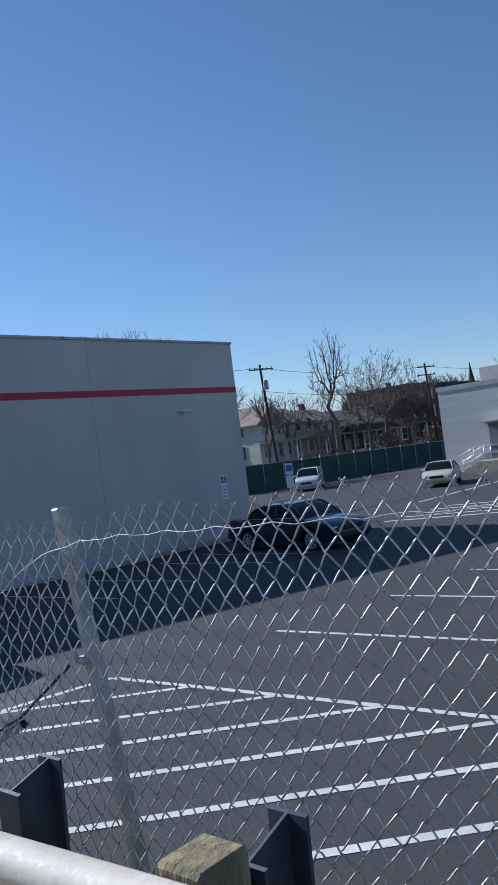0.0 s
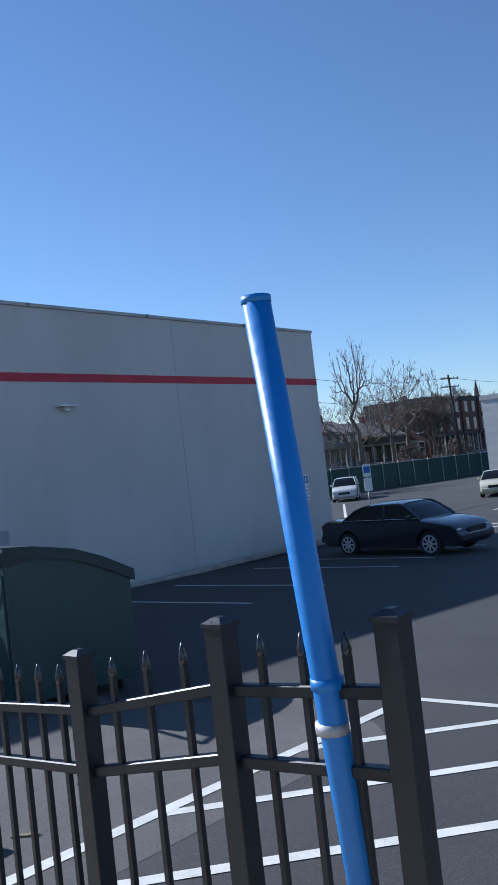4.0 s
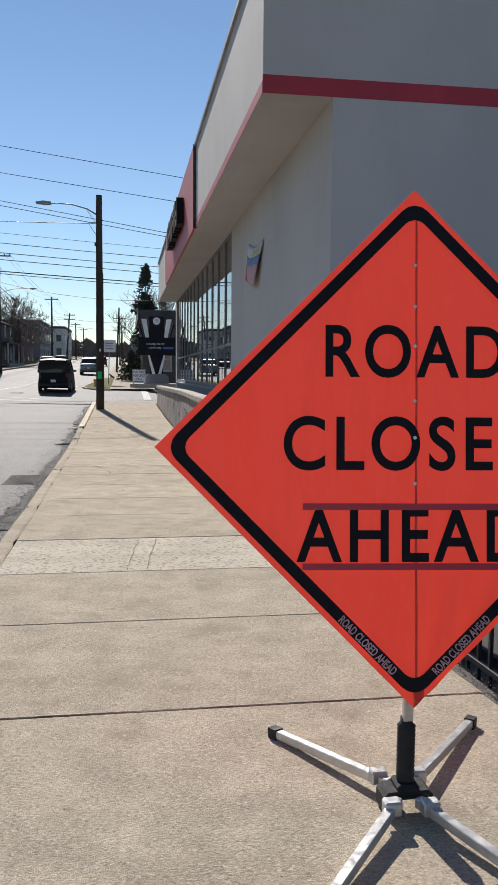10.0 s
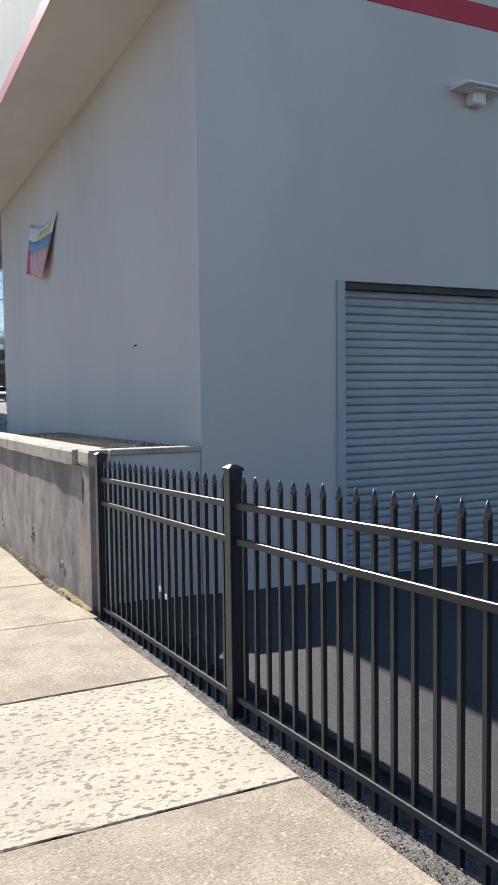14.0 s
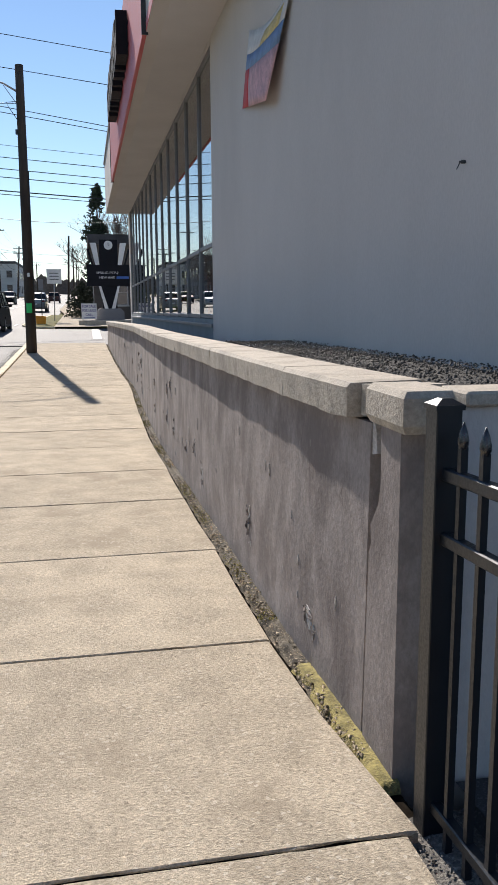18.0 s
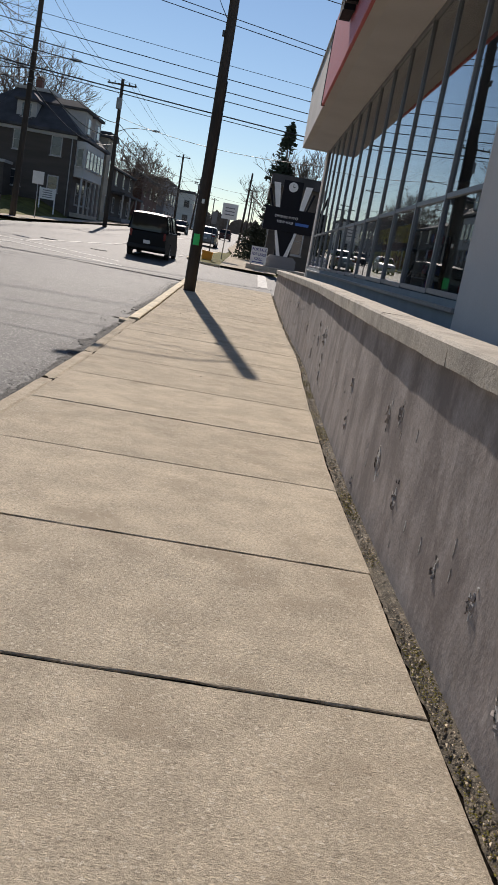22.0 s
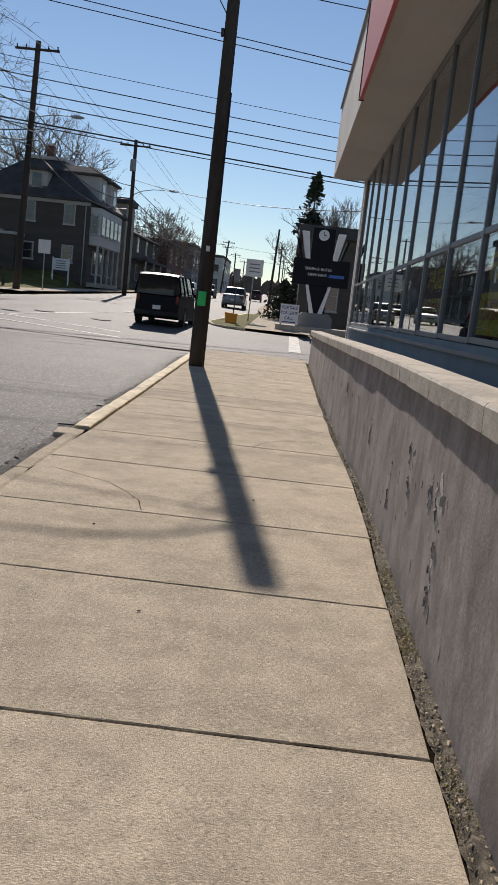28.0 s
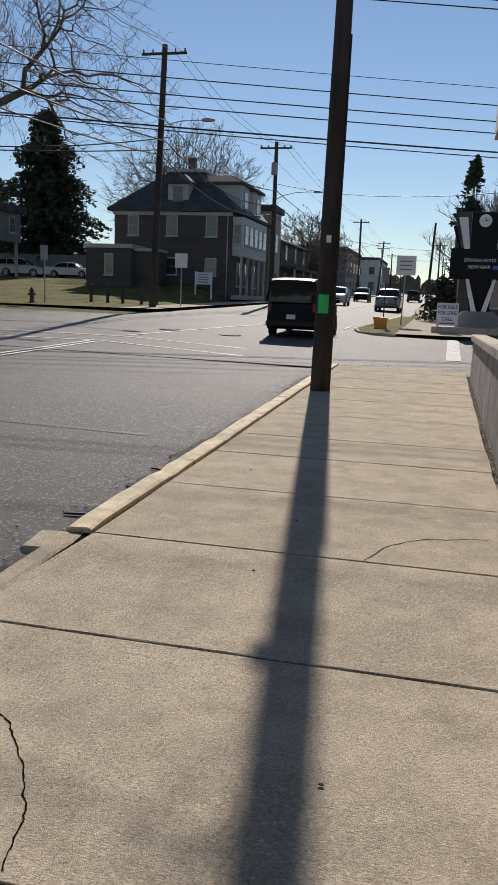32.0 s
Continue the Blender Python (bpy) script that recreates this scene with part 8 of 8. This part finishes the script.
for k in range(4):
    box("text_bar", (0, -0.045, 1.6 - 0.17 * k), (0.75, 0.01, 0.07), GREYSIDE, nb)
for sd in (-0.6, 0.6):
    box("leg", (sd, 0, 0.85), (0.09, 0.09, 2.0), WHITEP, nb)
wf = thing("board_fence", (-32, 100, 2.7), "long pale board fence behind the lawn", "fence")
for k in range(18):
    box("panel", (-9.5 + 1.1 * k, 0, 1.0), (1.06, 0.06, 2.2), GREYSIDE, wf)
car("parked_car", "silver car parked behind the lawn", (-38.4, 98, lawn_z(-38, 98)), radians(10), CARWHITE, "suv", "car")
car("parked_car", "white car parked by the board fence", (-33.3, 98, lawn_z(-33, 98)), radians(0), CARWHITE, "sedan", "car")

# east side, across the lot
gfn = thing("screened_fence", (66, 39.5, lot_z(60, 40)), "long fence hung with dark green windscreen fabric", "fence")
for k in range(24):
    xa, xb = 40 + 2.4 * k, 40 + 2.4 * (k + 1)
    ya, yb = 42.6 - 0.128 * (xa - 40), 42.6 - 0.128 * (xb - 40)
    z0 = lot_z(xa, 40) - lot_z(60, 40)
    bm = prism_bm([(xa - 66, ya - 39.5), (xb - 66, yb - 39.5), (xb - 66, yb - 39.46), (xa - 66, ya - 39.46)], "z", z0 - 0.1, z0 + 2.35)
    part("screen", bm, GREENSCREEN, gfn)
    tubes("post", [[(xa - 66, ya - 39.6, z0 - 0.2, 0.04), (xa - 66, ya - 39.6, z0 + 2.5, 0.04)]], GALVPOST, gfn, 6)
tubes("top_rail", [[(40 - 66, 42.55 - 39.5, 2.42, 0.035), (97.6 - 66, 42.55 - 0.128 * 57.6 - 39.5, 2.1, 0.035)]], GALVPOST, gfn, 6)
strip("east_bank", [40, 44, 48, 60, 110], lambda y: 34, lambda y: 200, lambda x, y: np.interp(y, [40, 44, 48, 60, 110], [-1.4, 0.1, 0.8, 1.2, 1.2]), GRASS, "grassy bank behind the screened fence", "bank", nx=4)
house("white gabled house with a deep porch", 65.2, 70.0, 50, 60, 1.0, 5.3, 2.1, SIDING, TANROOF, "gable_s", ((1.6, 0.8, 1.4), (4.0, 0.8, 1.3)), 2, 2, "sw", 0.35, False, ("s", 2.0, 2.5))
house("tan house with a tan roof", 72.6, 79.2, 53, 62, 1.0, 5.4, 2.0, TANWALL, TANROOF, "gable_w", ((1.6, 0.8, 1.4), (4.2, 0.8, 1.3)), 3, 2, "sw", 0.35, True, ("s", 2.2, 2.6))
house("pale house partly hidden by bare trees", 81, 87.5, 55, 63, 1.0, 5.2, 2.0, GREYSIDE, TANROOF, "gable_w", ((1.6, 0.8, 1.4), (4.0, 0.8, 1.3)), 4, 2, "sw", 0.35, True, ("s", 2.2, 2.6))
house("low grey house with a white porch behind bare trees", 89.5, 99, 55, 63, 1.0, 4.6, 2.2, BRICKDARK, TANROOF, "gable_w", ((1.6, 0.8, 1.4),), 4, 2, "sw", 0.35, True, ("s", 2.2, 2.6))
for k in range(5):
    house("three-storey red brick row house with white porch posts", 102.3 + 5.2 * k, 107.4 + 5.2 * k, 53 - 0.2 * k, 63, 1.0, 9.0, 0.5, BRICK, SHINGLE, "flat", ((1.7, 0.8, 1.6), (4.6, 0.8, 1.6), (7.2, 0.8, 1.5)), 2, 4, "sw" if k == 0 else "s", 0.15, k % 2 == 0, ("s", 2.4, 3.0), "row houses")
pole((59.3, 42.9, 0.0), 10.7, 0.16, arms=1, box_=True, lean=(-0.5, 0.4), turn=radians(-30))
pole((87.2, 41.0, 0.0), 10.6, 0.16, arms=2, box_=True, lean=(-0.6, 0.3), turn=radians(-30))
cable([wires("w", (30, 44, 10.3), (58.8, 43.3, 10.4), 0.5, 0.02) + wires("w", (58.8, 43.3, 10.4), (86.6, 41.3, 10.3), 0.7, 0.02) + wires("w", (86.6, 41.3, 10.3), (120, 39, 10.3), 0.6, 0.02)])
cable([wires("w", (58.8, 43.3, 8.2), (86.6, 41.3, 7.8), 0.6, 0.02) + wires("w", (86.6, 41.3, 7.8), (120, 39, 8.0), 0.6, 0.02)])
stp = thing("church", (207, 93, 0), "distant church with a slate spire", "church")
part("spire", lathe_bm([(2.2, 9), (2.0, 10.5), (0.9, 15), (0.06, 20)], 8), SHINGLE, stp)
box("tower", (0, 0, 4.5), (4.2, 4.2, 9.5), BRICK, stp)
box("nave", (8, 2, 3), (14, 8, 6.5), BRICK, stp)
wb = thing("office_building", (55.4, 14, lot_z(55, 14)), "white-painted block building with steps and a dark door", "building")
bz = lot_z(55, 14)
part("wall", prism_bm([(0, -24), (16, -24), (16, 9.6), (0, 9.6)], "z", -1, 5.34 - bz), SIDING, wb)
box("roof_edge", (8, -7.2, 5.45 - bz), (16.12, 33.8, 0.35), TRIM, wb)
box("roof_unit", (6, 5.5, 6.2 - bz), (4, 5, 1.4), TRIM, wb, 0.03)
dr = box("door", (-0.03, 5.2, 1.0 + 1.1), (0.06, 1.5, 2.5), GREYSIDE, wb)
box("canopy", (-0.4, 5.2, 3.55), (0.8, 2.2, 0.12), TRIM, wb)
box("landing", (-0.9, 5.2, 0.42), (1.8, 2.6, 0.84), CAPCON, wb, 0.02)
for k in range(5):
    box("step", (-0.9, 6.65 + 0.3 * k, 0.36 - 0.08 * (k + 1) + 0.02), (1.8, 0.3, 0.72 - 0.14 * k), CAPCON, wb, 0.01)
for s in (-1.75, -0.1):
    tubes("handrail", [[(s, 3.95, 1.85, 0.03), (s, 6.5, 1.85, 0.03), (s, 8.2, 1.0, 0.03)]], GALV, wb, 6)
    tubes("handrail", [[(s, 3.95, 1.35, 0.03), (s, 6.5, 1.35, 0.03), (s, 8.2, 0.5, 0.03)]], GALV, wb, 6)
    for y, z0, z1 in ((3.95, 0.84, 1.85), (5.2, 0.84, 1.85), (6.5, 0.7, 1.85), (8.2, 0.0, 1.0)):
        tubes("baluster", [[(s, y, z0, 0.028), (s, y, z1, 0.028)]], GALV, wb, 6)


# ---- trees ----
def bare_tree(loc, h, spread, seed, label="bare winter tree with a wide twiggy crown", levels=5, trunk=0.25, first=0.28, up=0.35, twig_r=0.014, crowd=(3, 4), wide=1.0):
    rnd = random.Random(seed)
    thick_l, thin_l = [], []

    def grow(p, d, ln, r, lv):
        pts = [(*p, r)]
        q, dd = p.copy(), d.copy()
        n = 3 if lv else 2
        for k in range(n):
            dd = (dd + Vector((rnd.uniform(-1, 1), rnd.uniform(-1, 1), rnd.uniform(-0.4, 0.8))) * 0.13).normalized()
            q = q + dd * ln / n
            pts.append((*q, max(r * (1 - 0.45 * (k + 1) / n), 0.006)))
        (thick_l if r > 0.05 else thin_l).append(pts)
        if lv == 0:
            return
        m = rnd.randint(*crowd)
        for k in range(m):
            a, t = rnd.uniform(0, 6.3), rnd.uniform(0.35, 1.0) if k else 1.0
            base = Vector(pts[1][:3]).lerp(q, t)
            side = Vector((math.cos(a), math.sin(a), 0))
            w = spread * rnd.uniform(0.5, 1.1)
            nd = (dd * (1 - 0.2 * w) + side * w + Vector((0, 0, up * rnd.uniform(0.3, 1)))).normalized()
            grow(base, nd, ln * rnd.uniform(0.6, 0.82), max(r * rnd.uniform(0.45, 0.62), twig_r), lv - 1)

    grow(Vector((0, 0, -0.3)), Vector((0, 0, 1)), h * first + 0.3, trunk, levels)
    e = thing("tree", loc, label, "tree", "bare trees")
    top = max((p[2] for l in thin_l + thick_l for p in l), default=h)
    k = h / top
    lines = [[(x * k * wide, y * k * wide, z * k, r) for x, y, z, r in l] for l in thick_l]
    tubes("trunk", lines, BARK, e, 7, "forked grey-brown trunk and limbs", False)
    lines = [[(x * k * wide, y * k * wide, z * k, r) for x, y, z, r in l] for l in thin_l]
    tubes("crown", lines, TWIG, e, 3, "dense bare twigs", False)
    return e


def dome_tree(loc, h, r, low, seed, label, n=420, trunk=0.4, twig=0.012):
    """A bare tree whose limbs fork again and again towards tips spread through a rounded, lobed crown."""
    rnd = random.Random(seed)
    tips = []
    while len(tips) < n:
        a, b, t = rnd.uniform(0, 2 * math.pi), math.asin(rnd.uniform(-0.55, 1.0)), rnd.random() ** 0.38
        k = t * (1 + 0.13 * math.sin(3 * a + seed) + 0.16 * noise.noise(Vector((math.cos(a) * 2, math.sin(a) * 2, b * 2 + seed))))
        c = low + (h - low) * 0.42
        tips.append(Vector((r * k * math.cos(a) * math.cos(b), r * k * math.sin(a) * math.cos(b), c + (h - c) * k * math.sin(b))))
    thick_l, thin_l = [], []

    def fork(p, pts, rad):
        c = sum(pts, Vector()) / len(pts)
        one = len(pts) == 1
        q = pts[0] if one else p.lerp(c, rnd.uniform(0.36, 0.52))
        d = (q - p).length
        m = p.lerp(q, 0.5) + Vector((rnd.gauss(0, 1), rnd.gauss(0, 1), rnd.gauss(0, 1))) * 0.07 * d
        end = max(rad * (0.4 if one else 0.8), twig * 0.6)
        (thick_l if rad > 0.05 else thin_l).append([(*p, rad), (*m, (rad + end) / 2), (*q, end)])
        if one:
            out = (q - Vector((0, 0, low * 0.6))).normalized()
            for _ in range(3):
                st = p.lerp(q, rnd.uniform(0.45, 1.0))
                w = (out + Vector((rnd.gauss(0, 0.55), rnd.gauss(0, 0.55), rnd.gauss(0.1, 0.5)))).normalized() * rnd.uniform(0.05, 0.11) * r
                thin_l.append([(*st, twig), (*(st + w * 0.55 + Vector((0, 0, 0.05 * r * rnd.uniform(-0.3, 0.4)))), twig * 0.8), (*(st + w), twig * 0.5)])
            return
        ax = Vector((rnd.gauss(0, 1), rnd.gauss(0, 1), rnd.gauss(0, 0.7)))
        pts = sorted(pts, key=lambda v: v.dot(ax))
        cuts = [0, int(len(pts) * 0.33) or 1, int(len(pts) * 0.67) or 1, len(pts)] if len(pts) > 60 else [0, max(1, int(len(pts) * rnd.uniform(0.35, 0.65))), len(pts)]
        for i0, i1 in zip(cuts, cuts[1:]):
            if i1 > i0:
                fork(q, pts[i0:i1], max(rad * ((i1 - i0) / len(pts)) ** 0.45, twig))

    thick_l.append([(0, 0, -0.4, trunk * 1.2), (0, 0, low * 0.4, trunk), (0.05, 0, low * 0.8, trunk * 0.92)])
    fork(Vector((0.05, 0, low * 0.8)), tips, trunk * 0.9)
    e = thing("tree", loc, label, "tree", "bare trees")
    tubes("trunk", thick_l, BARK, e, 7, "forked grey-brown trunk and limbs", False)
    tubes("crown", thin_l, TWIG, e, 3, "dense bare twigs", False)
    return e


def conifer(loc, h, r, seed, label, droop=0.35, dens=70, gaps=0.0, mtl=NEEDLE, column=0.0):
    rnd = random.Random(seed)
    e = thing("conifer", loc, label, "tree", "conifers")
    tubes("trunk", [[(0, 0, -0.3, r * 0.08), (0.1, 0, h * 0.5, r * 0.05), (0, 0, h, 0.02)]], BARK, e, 7)
    V, F = [], []
    for k in range(int(h * dens / 4)):
        z = h * (0.06 + 0.93 * rnd.random())
        if gaps and math.sin(z * 2.1 + seed) < gaps - 1:
            continue
        rr = r * ((1 - column) * (1 - z / h) ** 0.6 + column * 0.5 * min(1, 6 * (1 - z / h))) * rnd.uniform(0.4, 1.15) * (0.85 + 0.2 * math.sin(z * 1.9 + seed)) + 0.15
        a = rnd.uniform(0, 6.3)
        n = int(4 + rr * 5)
        for q in range(n):
            t = (q + rnd.random()) / n
            x, y, zz = rr * t * math.cos(a), rr * t * math.sin(a), z - droop * rr * t * t + 0.1 * rr * t
            for _ in range(3):
                s = len(V)
                c = Vector((x + rnd.gauss(0, 0.13), y + rnd.gauss(0, 0.13), zz + rnd.gauss(0, 0.12)))
                u, v = Vector((rnd.gauss(0, 1), rnd.gauss(0, 1), rnd.gauss(0, 0.4))).normalized() * rnd.uniform(0.12, 0.3), Vector((rnd.gauss(0, 1), rnd.gauss(0, 1), rnd.gauss(-0.4, 0.8))).normalized() * rnd.uniform(0.10, 0.24)
                V += [tuple(c - u), tuple(c + v), tuple(c + u), tuple(c - v * 0.6)]
                F.append((s, s + 1, s + 2, s + 3))
    tagged(obj("foliage", me_from("foliage", V, F, mtl), e), "dark drooping needle sprays")
    return e


def shrub(loc, r, h, seed, label, mtl=HEDGE, n=1500):
    rnd = random.Random(seed)
    V, F = [], []
    for _ in range(n):
        a, b, t = rnd.uniform(0, 6.3), rnd.uniform(0, 1.57), rnd.random() ** 0.4
        c = Vector((r * t * math.cos(a) * math.cos(b), r * t * math.sin(a) * math.cos(b), h * t * math.sin(b) + 0.05)) * rnd.uniform(0.85, 1.12)
        s = len(V)
        u, v = Vector((rnd.gauss(0, 1), rnd.gauss(0, 1), rnd.gauss(0, 1))).normalized() * 0.12, Vector((rnd.gauss(0, 1), rnd.gauss(0, 1), rnd.gauss(0, 1))).normalized() * 0.09
        V += [tuple(c - u), tuple(c + v), tuple(c + u), tuple(c - v)]
        F.append((s, s + 1, s + 2, s + 3))
    e = thing("shrub", loc, label, "shrub", "shrubs")
    obj("leaves", me_from("leaves", V, F, mtl), e)
    return e


dome_tree((74.9, 46.8, 0.6), 15.4, 2.7, 5.5, 3, "tall slender bare tree behind the screened fence", 260, 0.26, 0.013)
dome_tree((86.0, 47.2, 0.6), 12.6, 5.6, 2.6, 4, "broad bare tree with a dense rounded crown", 620, 0.3, 0.016)
dome_tree((80.0, 45.8, 0.6), 9.0, 3.6, 2.0, 5, "spreading bare tree with crooked limbs", 300, 0.24, 0.014)
bare_tree((91, 46.5, 0.6), 9.0, 0.8, 6, "dense bare shrubby tree before the row houses", 6, 0.15, 0.2, 0.3, 0.02, (4, 4), 1.2)
bare_tree((88, 44.5, 0.6), 7.0, 0.7, 16, "dense bare shrubby tree before the row houses", 6, 0.13, 0.2, 0.3, 0.016)
bare_tree((69.5, 49, 0.6), 8.8, 0.85, 27, "twiggy bare tree before the tan house", 5, 0.2, 0.25, 0.35, 0.013, (3, 4), 1.1)
bare_tree((77.5, 49.5, 0.6), 9.2, 0.85, 28, "twiggy bare tree before the pale house", 5, 0.2, 0.25, 0.35, 0.013, (3, 4), 1.1)
bare_tree((60.5, 45, 0.6), 8.4, 0.8, 29, "crooked bare tree beside the utility pole", 4, 0.2, 0.3, 0.3, 0.02)
bare_tree((57, 47, 0.6), 8.8, 0.85, 7, "crooked bare tree beside the white house", 5, 0.2, 0.22, 0.2)
bare_tree((53.5, 55.5, 0.8), 15.8, 0.9, 8, "bare tree rising behind the shop roof", 6, 0.3, 0.25, 0.3, 0.02)
bare_tree((145, 58, 0.5), 15, 0.75, 9, "distant bare tree beyond the row houses", 5, 0.3, 0.3, 0.3, 0.03)
bare_tree((130, 62, 0.5), 12, 0.75, 10, "distant bare tree beyond the row houses", 5, 0.3, 0.3, 0.3, 0.03)
bare_tree((110, 66, 0.5), 11.5, 0.75, 19, "bare tree among the row houses", 5, 0.3, 0.3, 0.3, 0.02)
dome_tree((-25.8, 110, lawn_z(-26, 110)), 15.9, 8.8, 4.5, 11, "large rounded bare tree behind the dark house", 950, 0.5, 0.02)
dome_tree((-30.5, 77, lawn_z(-30, 77)), 23.5, 12.8, 7.5, 12, "large bare street-corner tree with spreading limbs", 1000, 0.55, 0.016)
dome_tree((-16.4, 128, 1.5), 11.0, 5.0, 2.0, 13, "dense dark bare tree among the terraced houses", 620, 0.28, 0.026)
dome_tree((-15.8, 146, 1.9), 9.0, 4.2, 1.8, 31, "dense dark bare tree among the terraced houses", 420, 0.25, 0.028)
bare_tree((4.5, 98, 0.8), 10.5, 0.8, 14, "bare tree behind the shop beyond the junction", 5, 0.2, 0.25, 0.3, 0.016)
bare_tree((2.6, 120, 1.2), 9.5, 0.8, 15, "bare tree along the far pavement", 5, 0.2, 0.25, 0.3, 0.016)
bare_tree((-19.5, 152, 2.0), 12.0, 0.75, 17, "bare tree far along the road", 5, 0.3, 0.25, 0.3, 0.025)
bare_tree((4.95, 93.6, 0.7), 10.4, 0.5, 18, "thin half-bare tree behind the shop", 5, 0.14, 0.4, 0.5, 0.016)
conifer((-39.8, 106, 2.6), 16.8, 7.8, 21, "tall broad dark conifer beside the house", 0.3, 210)
conifer((-49, 112, 1.6), 12.0, 4.5, 22, "dark conifer behind the lawn", 0.3, 70)
conifer((2.3, 93.0, 0.7), 11.8, 2.7, 23, "ragged lopsided dark conifer behind the shop", 1.3, 85, 0.5, column=0.85)
shrub((0.7, 76, walk_z(76)), 1.3, 2.4, 31, "dark clipped shrub beside the pavement")
shrub((1.6, 82, walk_z(82)), 1.5, 2.6, 32, "dark clipped shrub beside the pavement")
shrub((82, 44.8, 0.3), 2.4, 2.6, 33, "reddish bare bush behind the screened fence", TWIG, 2600)
shrub((94, 45.0, 0.3), 2.6, 2.8, 34, "reddish bare bush behind the screened fence", TWIG, 2600)
# woods at the horizon
V, F = [], []
rnd = random.Random(91)
for k in range(5200):
    a = rnd.uniform(0, 2 * math.pi)
    d = rnd.uniform(320, 420)
    x, y = d * math.cos(a), d * math.sin(a) + 40
    z0 = 5.5 if y > 200 else (1.5 if x > 0 else 3.0)
    w, h = rnd.uniform(1.5, 4), rnd.uniform(3, 9)
    s = len(V)
    V += [(x - w * math.sin(a), y + w * math.cos(a), z0 - 4), (x + w * math.sin(a), y - w * math.cos(a), z0 - 4), (x + w * 0.6 * math.sin(a), y - w * 0.6 * math.cos(a), z0 + h * 0.8), (x, y, z0 + h), (x - w * 0.7 * math.sin(a), y + w * 0.7 * math.cos(a), z0 + h * 0.7)]
    F.append((s, s + 1, s + 2, s + 3, s + 4))
tagged(obj("far_woods", me_from("far_woods", V, F, TWIG)), "belt of bare woods along the horizon", "woods", kind="stuff")
